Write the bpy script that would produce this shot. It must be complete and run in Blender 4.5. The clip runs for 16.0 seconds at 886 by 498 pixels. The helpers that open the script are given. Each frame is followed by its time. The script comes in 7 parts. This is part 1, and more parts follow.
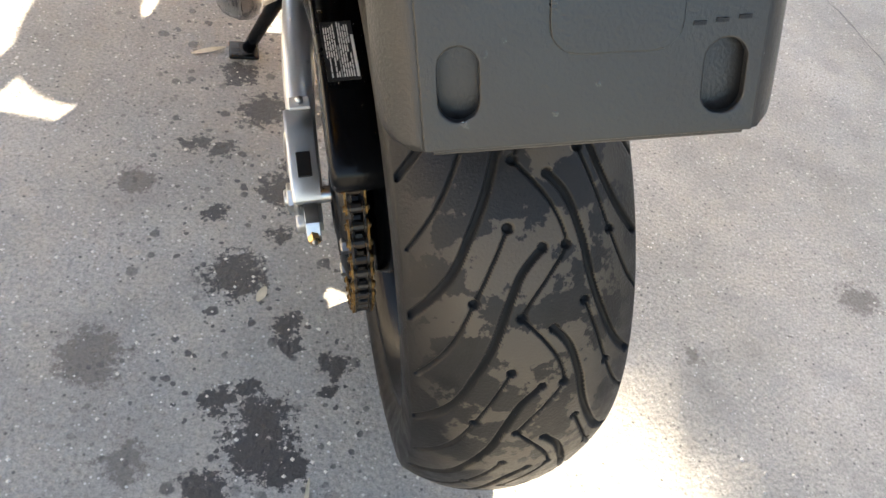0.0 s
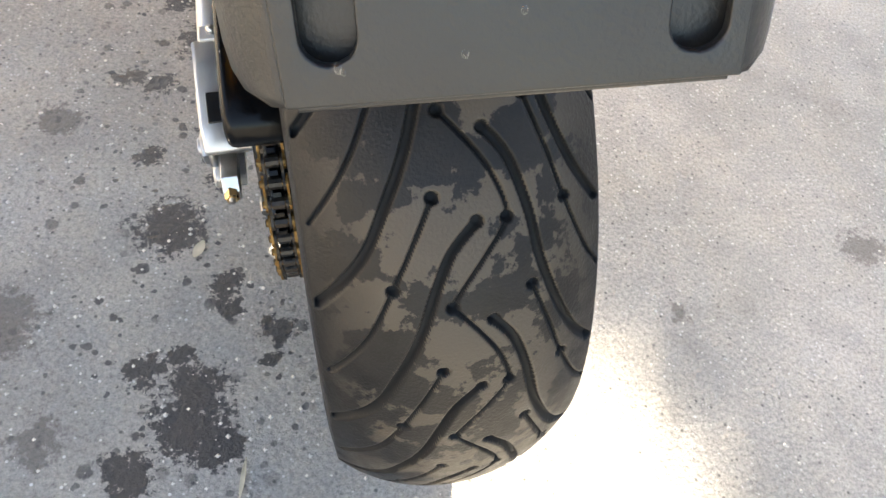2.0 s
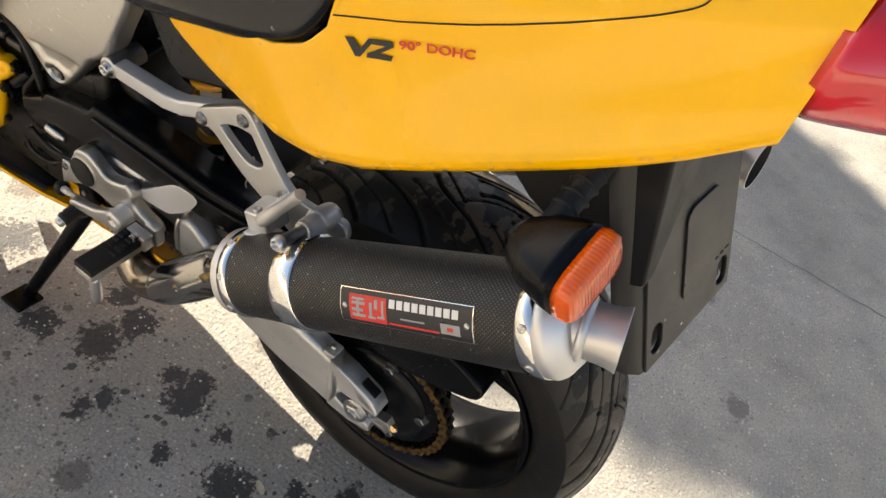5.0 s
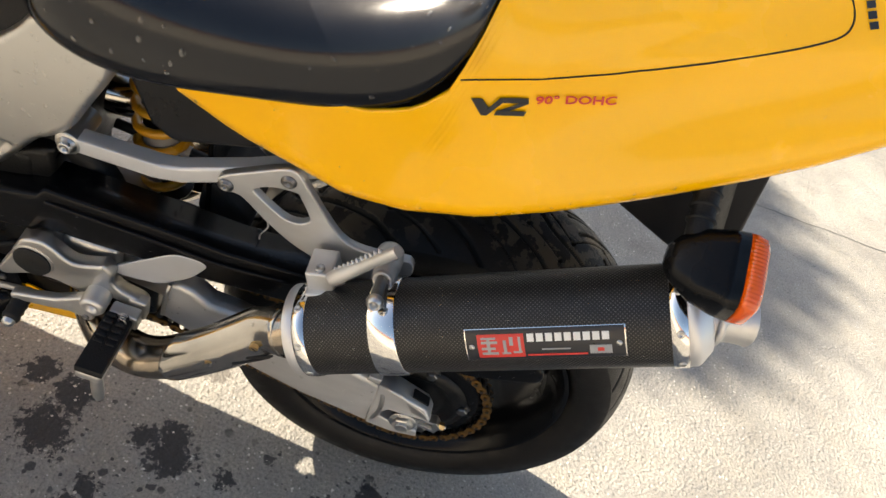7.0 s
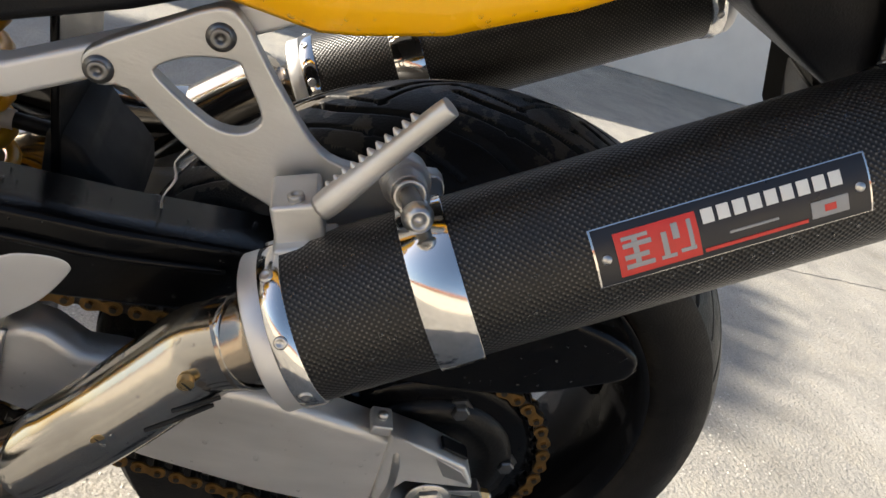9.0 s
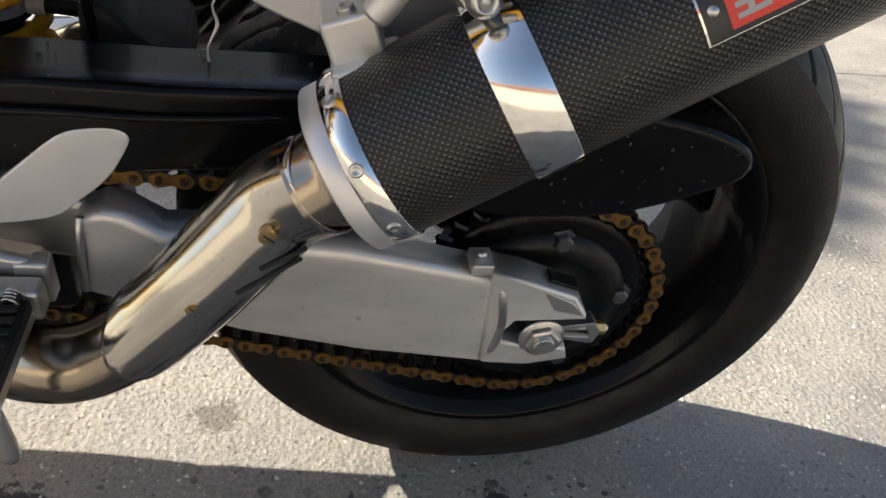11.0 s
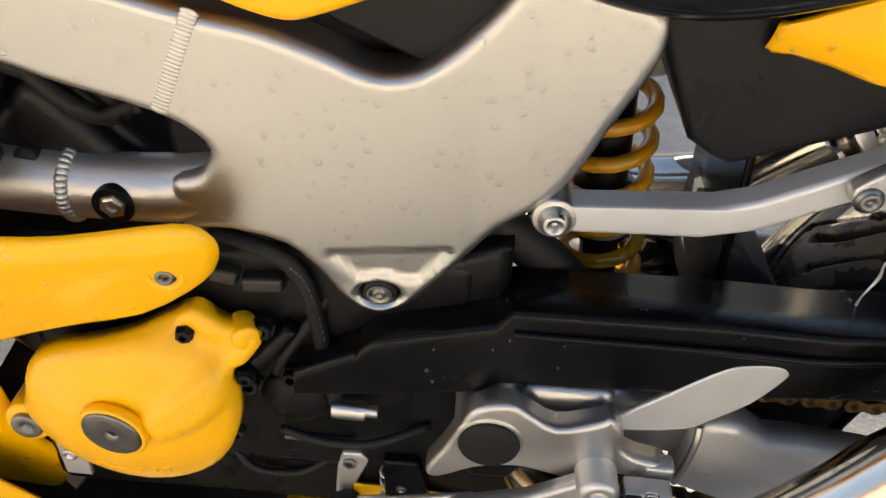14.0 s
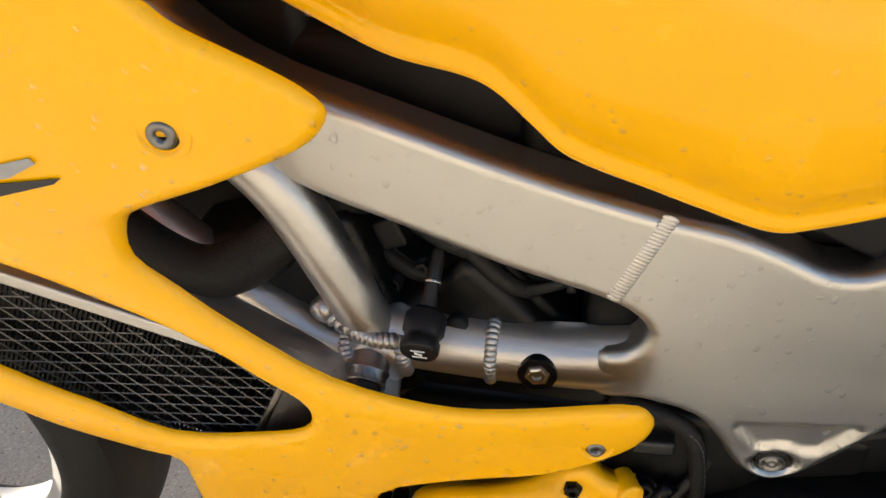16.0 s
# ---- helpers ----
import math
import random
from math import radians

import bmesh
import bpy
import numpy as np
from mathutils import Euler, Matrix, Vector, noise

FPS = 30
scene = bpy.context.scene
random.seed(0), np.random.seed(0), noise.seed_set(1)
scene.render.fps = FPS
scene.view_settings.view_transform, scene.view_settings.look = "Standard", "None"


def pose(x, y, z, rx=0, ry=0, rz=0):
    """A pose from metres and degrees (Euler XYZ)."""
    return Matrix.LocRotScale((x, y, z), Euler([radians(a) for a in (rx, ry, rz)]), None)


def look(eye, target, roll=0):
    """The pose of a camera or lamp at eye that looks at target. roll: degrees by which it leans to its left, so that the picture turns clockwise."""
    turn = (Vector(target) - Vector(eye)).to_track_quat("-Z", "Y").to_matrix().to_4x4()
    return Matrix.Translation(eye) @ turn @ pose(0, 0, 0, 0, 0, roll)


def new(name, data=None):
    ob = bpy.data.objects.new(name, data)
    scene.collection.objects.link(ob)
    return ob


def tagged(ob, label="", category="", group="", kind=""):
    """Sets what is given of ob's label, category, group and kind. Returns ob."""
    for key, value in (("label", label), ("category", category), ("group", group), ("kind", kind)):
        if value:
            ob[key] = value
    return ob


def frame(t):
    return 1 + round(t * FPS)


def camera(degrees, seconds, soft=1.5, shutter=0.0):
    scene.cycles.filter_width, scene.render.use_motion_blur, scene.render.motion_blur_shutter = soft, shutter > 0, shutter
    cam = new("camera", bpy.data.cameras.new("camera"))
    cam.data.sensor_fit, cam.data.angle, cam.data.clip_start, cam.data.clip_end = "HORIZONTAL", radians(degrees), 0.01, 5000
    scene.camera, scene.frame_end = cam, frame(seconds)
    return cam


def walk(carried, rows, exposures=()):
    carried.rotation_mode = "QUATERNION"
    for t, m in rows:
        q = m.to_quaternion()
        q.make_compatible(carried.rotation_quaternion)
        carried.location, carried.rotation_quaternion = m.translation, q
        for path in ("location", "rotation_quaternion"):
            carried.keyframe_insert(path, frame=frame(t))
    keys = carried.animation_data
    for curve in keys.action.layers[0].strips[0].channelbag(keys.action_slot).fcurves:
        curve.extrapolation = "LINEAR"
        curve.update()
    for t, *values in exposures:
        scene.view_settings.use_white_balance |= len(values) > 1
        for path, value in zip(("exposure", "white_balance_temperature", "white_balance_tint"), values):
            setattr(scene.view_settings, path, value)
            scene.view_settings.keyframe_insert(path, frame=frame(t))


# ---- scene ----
cam = camera(57.9, 16.0)
PATH = [
    (0, (-0.223, -0.582, 0.859), (0.327, 0.673, -0.597), 16.8),
    (0.5, (-0.162, -0.515, 0.776), (0.367, 0.664, -0.75), 16.7),
    (1, (-0.14, -0.495, 0.762), (0.34, 0.659, -0.8), 16.2),
    (1.5, (-0.131, -0.492, 0.77), (0.345, 0.645, -0.805), 16.5),
    (2, (-0.145, -0.502, 0.803), (0.402, 0.612, -0.765), 18.5),
    (2.5, (-0.247, -0.522, 0.876), (0.461, 0.541, -0.663), 22.3),
    (3, (-0.426, -0.53, 0.961), (0.474, 0.445, -0.536), 25.4),
    (3.5, (-0.578, -0.51, 1.046), (0.502, 0.406, -0.366), 26.0),
    (4, (-0.638, -0.422, 1.083), (0.602, 0.295, -0.312), 26.4),
    (4.5, (-0.695, -0.324, 1.124), (0.646, 0.313, -0.216), 22.7),
    (4.7, (-0.734, -0.29, 1.134), (0.671, 0.28, -0.171), 22.7),
    (6.8, (-0.827, 0.116, 1.142), (0.7, -0.047, -0.139), 23.7),
    (7, (-0.821, 0.15, 1.125), (0.726, -0.102, -0.117), 25.6),
    (7.5, (-0.776, 0.231, 1.053), (0.782, -0.164, -0.138), 25.7),
    (8, (-0.688, 0.217, 0.906), (0.93, -0.185, -0.198), 23.8),
    (8.5, (-0.652, 0.198, 0.8), (1.059, -0.329, -0.092), 22.4),
    (8.7, (-0.645, 0.198, 0.767), (1.103, -0.344, -0.038), 20.3),
    (10.8, (-0.622, 0.17, 0.673), (1.028, -0.256, -0.375), 8.6),
    (11, (-0.618, 0.182, 0.672), (1.029, -0.183, -0.403), 7.4),
    (11.5, (-0.615, 0.232, 0.689), (1.021, 0.009, -0.44), 5.0),
    (12, (-0.598, 0.319, 0.7), (1.038, 0.153, -0.438), 5.1),
    (12.5, (-0.598, 0.382, 0.703), (1.044, 0.282, -0.434), 4.6),
    (13, (-0.604, 0.43, 0.713), (1.062, 0.405, -0.394), 4.2),
    (13.5, (-0.605, 0.467, 0.736), (1.09, 0.508, -0.325), 3.5),
    (14, (-0.597, 0.502, 0.773), (1.144, 0.562, -0.211), 3.5),
    (14.5, (-0.585, 0.527, 0.809), (1.193, 0.609, -0.103), 3.4),
    (15, (-0.593, 0.58, 0.841), (1.217, 0.751, 0.007), 2.5),
    (15.5, (-0.617, 0.658, 0.855), (1.181, 0.953, 0.03), 1.4),
    (16, (-0.612, 0.71, 0.847), (1.16, 1.034, -0.022), 1.1),
]
walk(cam, [(t, look(eye, target, roll)) for t, eye, target, roll in PATH], [
    (0.0, 2.83, 7500, 10), (1.0, 3.18, 7500, 10), (2.0, 3.1, 7500, 10), (2.6, 3.1, 7400, 10), (3.0, 2.95, 7350, 10), (3.5, 2.5, 7400, 10), (4.0, 1.83, 7400, 10), (4.5, 1.68, 7500, 10),
    (7.0, 1.60, 7300, 10), (8.0, 1.42, 7100, 10), (8.5, 1.27, 6900, 10), (11.0, 1.25, 6850, 10), (12.5, 1.28, 6950, 10), (14.0, 2.0, 7300, 10), (15.0, 2.05, 7300, 10), (16.0, 1.74, 7300, 10)])

# ---- world, sun, exposure ----
SUN = Vector((0.70, 1.40, 1.0)).normalized()
world = bpy.data.worlds.new("sky")
scene.world = world
world.use_nodes = True
sky = world.node_tree.nodes.new("ShaderNodeTexSky")
sky.sky_type = "NISHITA"
sky.sun_disc = False
sky.sun_elevation = math.asin(SUN.z)
sky.sun_rotation = math.atan2(SUN.x, SUN.y)
sky.air_density, sky.dust_density, sky.ozone_density = 1.0, 1.5, 1.0
world.node_tree.links.new(sky.outputs[0], world.node_tree.nodes["Background"].inputs[0])
world.node_tree.nodes["Background"].inputs[1].default_value = 0.088
sun = new("sun", bpy.data.lights.new("sun", "SUN"))
sun.data.energy, sun.data.angle, sun.data.color = 5.0, radians(0.53), (1.0, 0.94, 0.84)
sun.matrix_world = look(SUN * 20, (0, 0, 0))

# ---- materials ----
def mat(name, color, rough=0.5, metal=0.0, vary=0.15, scale=40.0, bump=0.0, bscale=200.0, rvary=0.1, coat=0.0, alpha=None, stretch=(1, 1, 1), spec=0.5):
    """Principled material with colour and roughness variation at two scales and a fine relief."""
    m = bpy.data.materials.new(name)
    m.use_nodes = True
    n, l = m.node_tree.nodes, m.node_tree.links
    p = n["Principled BSDF"]
    p.inputs["Metallic"].default_value = metal
    p.inputs["Coat Weight"].default_value = coat
    p.inputs["Coat Roughness"].default_value = 0.04
    p.inputs["Specular IOR Level"].default_value = spec
    co, mp = n.new("ShaderNodeTexCoord"), n.new("ShaderNodeMapping")
    mp.inputs["Scale"].default_value = stretch
    l.new(co.outputs["Object"], mp.inputs[0])
    big, small = n.new("ShaderNodeTexNoise"), n.new("ShaderNodeTexNoise")
    big.inputs["Scale"].default_value, small.inputs["Scale"].default_value = scale * 0.25, scale
    big.inputs["Detail"].default_value, small.inputs["Detail"].default_value = 4, 6
    for q in (big, small):
        l.new(mp.outputs[0], q.inputs["Vector"])
    add = n.new("ShaderNodeMath")
    add.operation = "ADD"
    l.new(big.outputs[0], add.inputs[0]), l.new(small.outputs[0], add.inputs[1])
    cr = n.new("ShaderNodeMapRange")
    cr.inputs["From Min"].default_value, cr.inputs["From Max"].default_value = 0.6, 1.4
    cr.inputs["To Min"].default_value, cr.inputs["To Max"].default_value = 1 - vary, 1 + vary
    l.new(add.outputs[0], cr.inputs[0])
    mul = n.new("ShaderNodeVectorMath")
    mul.operation = "SCALE"
    mul.inputs[0].default_value = color
    l.new(cr.outputs[0], mul.inputs["Scale"])
    l.new(mul.outputs[0], p.inputs["Base Color"])
    rr = n.new("ShaderNodeMapRange")
    rr.inputs["From Min"].default_value, rr.inputs["From Max"].default_value = 0.6, 1.4
    rr.inputs["To Min"].default_value, rr.inputs["To Max"].default_value = max(0.02, rough - rvary), min(1, rough + rvary)
    l.new(add.outputs[0], rr.inputs[0]), l.new(rr.outputs[0], p.inputs["Roughness"])
    if bump:
        bn, bp = n.new("ShaderNodeTexNoise"), n.new("ShaderNodeBump")
        bn.inputs["Scale"].default_value, bn.inputs["Detail"].default_value = bscale, 5
        l.new(mp.outputs[0], bn.inputs["Vector"])
        bp.inputs["Strength"].default_value, bp.inputs["Distance"].default_value = bump, 0.002
        l.new(bn.outputs[0], bp.inputs["Height"])
        l.new(bp.outputs[0], p.inputs["Normal"])
    return m


YELLOW = mat("yellow_paint", (1.0, 0.505, 0.006), 0.26, 0, 0.04, 12, 0.03, 600, 0.06, coat=0.36, spec=0.28)
YELLOW_CAST = mat("yellow_cast_paint", (0.98, 0.49, 0.007), 0.32, 0, 0.06, 30, 0.10, 300, 0.08, coat=0.25, spec=0.35)
VINYL = mat("black_vinyl", (0.006, 0.0068, 0.009), 0.13, 0, 0.2, 30, 0.04, 900, 0.05, spec=0.40)
PLASTIC = mat("black_plastic", (0.010, 0.010, 0.011), 0.36, 0, 0.25, 30, 0.20, 700, 0.12, spec=0.22)
PLASTIC_GREY = mat("dark_grey_plastic", (0.0125, 0.0122, 0.0118), 0.36, 0, 0.2, 18, 0.20, 500, 0.12)
RUBBER = mat("black_rubber", (0.009, 0.009, 0.009), 0.58, 0, 0.3, 40, 0.3, 400, spec=0.3)
BLACK_PAINT = mat("satin_black_paint", (0.0040, 0.0040, 0.0044), 0.22, 0, 0.25, 25, 0.08, 300, 0.08, spec=0.16)
ALU = mat("bare_aluminium", (0.61, 0.60, 0.58), 0.42, 0.78, 0.16, 30, 0.10, 500, 0.10, stretch=(1, 0.35, 1))
ALU_FRAME = mat("satin_frame_aluminium", (0.51, 0.505, 0.485), 0.37, 1.0, 0.06, 14, 0.08, 700, 0.08, stretch=(1, 0.4, 1))
ALU_DULL = mat("dull_cast_aluminium", (0.52, 0.51, 0.49), 0.38, 0.95, 0.25, 30, 0.15, 400, 0.14, stretch=(1, 0.3, 1))
ALU_SILVER = mat("silver_painted_aluminium", (0.62, 0.62, 0.62), 0.42, 0.55, 0.05, 40, 0.05, 700, 0.08)
CHROME = mat("polished_steel", (0.78, 0.76, 0.73), 0.10, 1.0, 0.06, 20, 0.02, 90, 0.05)
STEEL = mat("zinc_steel", (0.55, 0.54, 0.52), 0.33, 1.0, 0.2, 80, 0.1, 500)
PIPE = mat("stainless_pipe", (0.32, 0.27, 0.215), 0.17, 1.0, 0.25, 18, 0.03, 150, 0.08)
SHIELD = mat("tinted_polished_steel", (0.42, 0.40, 0.37), 0.12, 1.0, 0.2, 18, 0.03, 120, 0.06)
BRASS = mat("brass_screw", (0.70, 0.48, 0.22), 0.3, 1.0, 0.15, 90)
GOLD = mat("worn_gold_chain", (0.215, 0.120, 0.037), 0.42, 0.75, 0.45, 160, 0.2, 600)
CHAIN_DARK = mat("greasy_chain_steel", (0.05, 0.042, 0.035), 0.38, 0.7, 0.4, 150, 0.2, 500)
SPRING = mat("gold_spring_paint", (0.66, 0.32, 0.015), 0.30, 0.1, 0.12, 40, 0.05, 400, coat=0.3)
DARK_METAL = mat("near_black_metal", (0.0055, 0.0055, 0.0055), 0.36, 0, 0.4, 40, 0.2, 250, 0.15, spec=0.25)
ARM = mat("silver_arm", (0.62, 0.61, 0.59), 0.40, 0.55, 0.24, 26, 0.10, 400, 0.10, stretch=(1, 0.3, 1))
SILVER_END = mat("matt_silver_cap", (0.66, 0.65, 0.64), 0.42, 0.7, 0.05, 30, 0.06, 800, 0.06)
WHITE = mat("white_print", (0.75, 0.74, 0.70), 0.4, 0, 0.05, 90)
RED = mat("red_print", (0.62, 0.04, 0.03), 0.4, 0, 0.12, 90)
GREY_PRINT = mat("grey_print", (0.33, 0.33, 0.33), 0.4, 0, 0.1, 90)
NAVY = mat("dark_blue_print", (0.012, 0.013, 0.018), 0.35, 0, 0.1, 90)
RED_LENS = mat("red_lens", (0.62, 0.012, 0.022), 0.16, 0, 0.12, 30, 0, 100, 0.04, coat=0.8)
# soot in the outlet, and painted-in shade for slots and sockets
SOOT_AND_SHADE = mat("soot_and_slot_shade", (0.012, 0.011, 0.010), 0.8, 0, 0.3, 60)
# near-black for tyre grooves, their shade put into the colour, and black fillers
NEAR_BLACK = mat("near_black_rubber", (0.005, 0.005, 0.005), 0.8, 0, 0.3, 60)
STAIN_PALE = mat("faded_stain", (0.13, 0.125, 0.118), 0.7, 0, 0.25, 60, 0.5, 350, 0.1)
CHIP = mat("pale_chips", (0.58, 0.55, 0.49), 0.7, 0, 0.3, 90)
STEEL_DARK = mat("dull_grey_steel", (0.22, 0.215, 0.21), 0.38, 1.0, 0.25, 80, 0.1, 500)
MESH_GREY = mat("grey_wire", (0.17, 0.17, 0.165), 0.45, 0.6, 0.2, 80)
TERRACOTTA = mat("terracotta", (0.40, 0.17, 0.10), 0.8, 0, 0.25, 14, 0.4, 60)
CREAM = mat("cream_bounce_plaster", (0.74, 0.67, 0.56), 0.85, 0, 0.08, 6, 0.4, 60)
PLASTER = mat("pale_plaster", (0.70, 0.68, 0.64), 0.85, 0, 0.08, 6, 0.4, 60)
BARK = mat("bark", (0.16, 0.11, 0.07), 0.85, 0, 0.3, 20, 0.6, 60)
LEAF = mat("leaf", (0.06, 0.10, 0.03), 0.55, 0, 0.3, 30)


def amber():
    m = bpy.data.materials.new("amber_lens")
    m.use_nodes = True
    n, l = m.node_tree.nodes, m.node_tree.links
    p = n["Principled BSDF"]
    p.inputs["Base Color"].default_value = (0.80, 0.105, 0.004, 1)
    p.inputs["Roughness"].default_value = 0.14
    p.inputs["Transmission Weight"].default_value = 0.0
    p.inputs["Coat Weight"].default_value = 0.6
    co, w, b = n.new("ShaderNodeTexCoord"), n.new("ShaderNodeTexWave"), n.new("ShaderNodeBump")
    w.inputs["Scale"].default_value = 75
    b.inputs["Strength"].default_value, b.inputs["Distance"].default_value = 0.35, 0.002
    l.new(co.outputs["Object"], w.inputs["Vector"]), l.new(w.outputs[1], b.inputs["Height"]), l.new(b.outputs[0], p.inputs["Normal"])
    return m


def carbon():
    """Woven carbon: pale twill knots in a diagonal grid round the local z axis."""
    m = bpy.data.materials.new("woven_carbon")
    m.use_nodes = True
    n, l = m.node_tree.nodes, m.node_tree.links
    p = n["Principled BSDF"]
    p.inputs["Roughness"].default_value = 0.34
    p.inputs["Coat Weight"].default_value, p.inputs["Coat Roughness"].default_value = 0.10, 0.25
    p.inputs["Specular IOR Level"].default_value = 0.35
    co, s = n.new("ShaderNodeTexCoord"), n.new("ShaderNodeSeparateXYZ")
    l.new(co.outputs["Object"], s.inputs[0])

    def op(kind, a, b=None):
        q = n.new("ShaderNodeMath")
        q.operation = kind
        for i, v in enumerate((a, b)):
            if isinstance(v, (int, float)):
                q.inputs[i].default_value = v
            elif v is not None:
                l.new(v, q.inputs[i])
        return q.outputs[0]
    k = 2 * math.pi / 0.0042
    u = op("MULTIPLY", op("ARCTAN2", s.outputs[1], s.outputs[0]), 0.0505 * k)
    v = op("MULTIPLY", s.outputs[2], k)
    w = op("MULTIPLY", op("SINE", u), op("SINE", v))
    mr = n.new("ShaderNodeMapRange")
    mr.inputs["From Min"].default_value, mr.inputs["From Max"].default_value = 0.35, 0.85
    l.new(w, mr.inputs[0])
    nz = n.new("ShaderNodeTexNoise")
    nz.inputs["Scale"].default_value = 60
    l.new(co.outputs["Object"], nz.inputs["Vector"])
    f = op("MULTIPLY", mr.outputs[0], op("MULTIPLY", nz.outputs[0], 1.5))
    mix = n.new("ShaderNodeMix")
    mix.data_type = "RGBA"
    mix.inputs["A"].default_value, mix.inputs["B"].default_value = (0.0085, 0.0078, 0.007, 1), (0.105, 0.100, 0.090, 1)
    l.new(f, mix.inputs["Factor"]), l.new(mix.outputs["Result"], p.inputs["Base Color"])
    b = n.new("ShaderNodeBump")
    b.inputs["Strength"].default_value, b.inputs["Distance"].default_value = 0.35, 0.0008
    l.new(w, b.inputs["Height"]), l.new(b.outputs[0], p.inputs["Normal"])
    return m


BLOTS = ((-0.196, 0.117, 0.050), (-0.170, -0.100, 0.042), (-0.178, -0.140, 0.050), (-0.150, -0.172, 0.030), (-0.234, -0.187, 0.032), (-0.078, -0.030, 0.026), (-0.084, -0.070, 0.017), (-0.133, 0.004, 0.020),
         (-0.135, 0.032, 0.022), (-0.223, -0.071, 0.026), (-0.186, -0.058, 0.020), (-0.220, 0.231, 0.022), (-0.206, 0.366, 0.026), (-0.240, 0.384, 0.022), (-0.264, 0.376, 0.018), (-0.128, 0.191, 0.022),
         (-0.125, 0.277, 0.042), (-0.100, 0.325, 0.030), (-0.112, 0.800, 0.055), (-0.085, 0.745, 0.060), (-0.055, 0.950, 0.060), (-0.067, 0.450, 0.045), (-0.087, 0.285, 0.035), (-0.140, 0.465, 0.050), (-0.175, 0.560, 0.040), (-0.045, 0.520, 0.030))
FAINT = ((-0.323, -0.142, 0.030), (-0.365, 0.000, 0.045), (-0.330, 0.300, 0.030), (0.061, 0.269, 0.028), (0.021, 0.839, 0.036), (0.026, 0.945, 0.040), (0.771, 0.035, 0.040), (0.649, -0.531, 0.036), (0.957, -0.370, 0.026), (0.428, -0.051, 0.016))


def concrete():
    """Worn grey concrete with fine aggregate, pale flecks, broad dirt and scratches."""
    m = bpy.data.materials.new("worn_concrete")
    m.use_nodes = True
    n, l = m.node_tree.nodes, m.node_tree.links
    p = n["Principled BSDF"]
    co = n.new("ShaderNodeTexCoord")

    def tex(kind, scale, **k):
        q = n.new(kind)
        q.inputs["Scale"].default_value = scale
        for a, v in k.items():
            q.inputs[a].default_value = v
        l.new(co.outputs["Object"], q.inputs["Vector"])
        return q

    def ramp(src, stops):
        r = n.new("ShaderNodeValToRGB")
        while len(r.color_ramp.elements) < len(stops):
            r.color_ramp.elements.new(0.5)
        for e, (pos, c) in zip(r.color_ramp.elements, stops):
            e.position, e.color = pos, (*c, 1)
        l.new(src, r.inputs[0])
        return r.outputs[0]

    def mix(kind, f, a, b):
        q = n.new("ShaderNodeMix")
        q.data_type, q.blend_type = "RGBA", kind
        for s, v in (("Factor", f), ("A", a), ("B", b)):
            if isinstance(v, (int, float)):
                q.inputs[s].default_value = v
            elif isinstance(v, tuple):
                q.inputs[s].default_value = (*v, 1)
            else:
                l.new(v, q.inputs[s])
        return q.outputs["Result"]
    base = ramp(tex("ShaderNodeTexNoise", 2.2, Detail=8, Roughness=0.65).outputs[0], [(0.3, (0.255, 0.243, 0.220)), (0.55, (0.345, 0.328, 0.295)), (0.75, (0.42, 0.398, 0.358))])
    grain = ramp(tex("ShaderNodeTexNoise", 190, Detail=9, Roughness=0.85).outputs[0], [(0.3, (0.30, 0.30, 0.30)), (0.5, (1, 1, 1)), (0.70, (1.5, 1.47, 1.40))])
    c = mix("MULTIPLY", 1.0, base, grain)
    fleck = ramp(tex("ShaderNodeTexVoronoi", 95, Randomness=1.0).outputs["Distance"], [(0.0, (1, 1, 1)), (0.10, (1, 1, 1)), (0.17, (0, 0, 0))])
    sparse = ramp(tex("ShaderNodeTexNoise", 21, Detail=3).outputs[0], [(0.42, (0, 0, 0)), (0.56, (1, 1, 1))])
    c = mix("MIX", mix("MULTIPLY", 1.0, fleck, sparse), c, (0.60, 0.58, 0.54))
    # larger pale chips, and soft blue-grey and buff mottling
    chip = ramp(tex("ShaderNodeTexVoronoi", 47, Randomness=1.0).outputs["Distance"], [(0.0, (1, 1, 1)), (0.055, (1, 1, 1)), (0.10, (0, 0, 0))])
    few = ramp(tex("ShaderNodeTexNoise", 13, Detail=4).outputs[0], [(0.46, (0, 0, 0)), (0.58, (1, 1, 1))])
    c = mix("MIX", mix("MULTIPLY", 1.0, chip, few), c, (0.66, 0.65, 0.62))
    c = mix("MULTIPLY", 0.8, c, ramp(tex("ShaderNodeTexNoise", 11, Detail=6, Roughness=0.7).outputs["Color"], [(0.30, (0.80, 0.82, 0.86)), (0.5, (1, 1, 1)), (0.70, (1.14, 1.10, 1.02))]))
    pits = ramp(tex("ShaderNodeTexVoronoi", 62, Randomness=1.0).outputs["Distance"], [(0.0, (1, 1, 1)), (0.09, (0.8, 0.8, 0.8)), (0.16, (0, 0, 0))])
    sparse2 = ramp(tex("ShaderNodeTexNoise", 9, Detail=4).outputs[0], [(0.34, (0, 0, 0)), (0.46, (1, 1, 1))])
    c = mix("MIX", mix("MULTIPLY", 0.9, pits, sparse2), c, (0.10, 0.097, 0.09))
    dirt = ramp(tex("ShaderNodeTexNoise", 6.5, Detail=7, Roughness=0.7).outputs[0], [(0.52, (0, 0, 0)), (0.75, (0.55, 0.55, 0.55))])
    c = mix("MIX", dirt, c, (0.17, 0.162, 0.148))
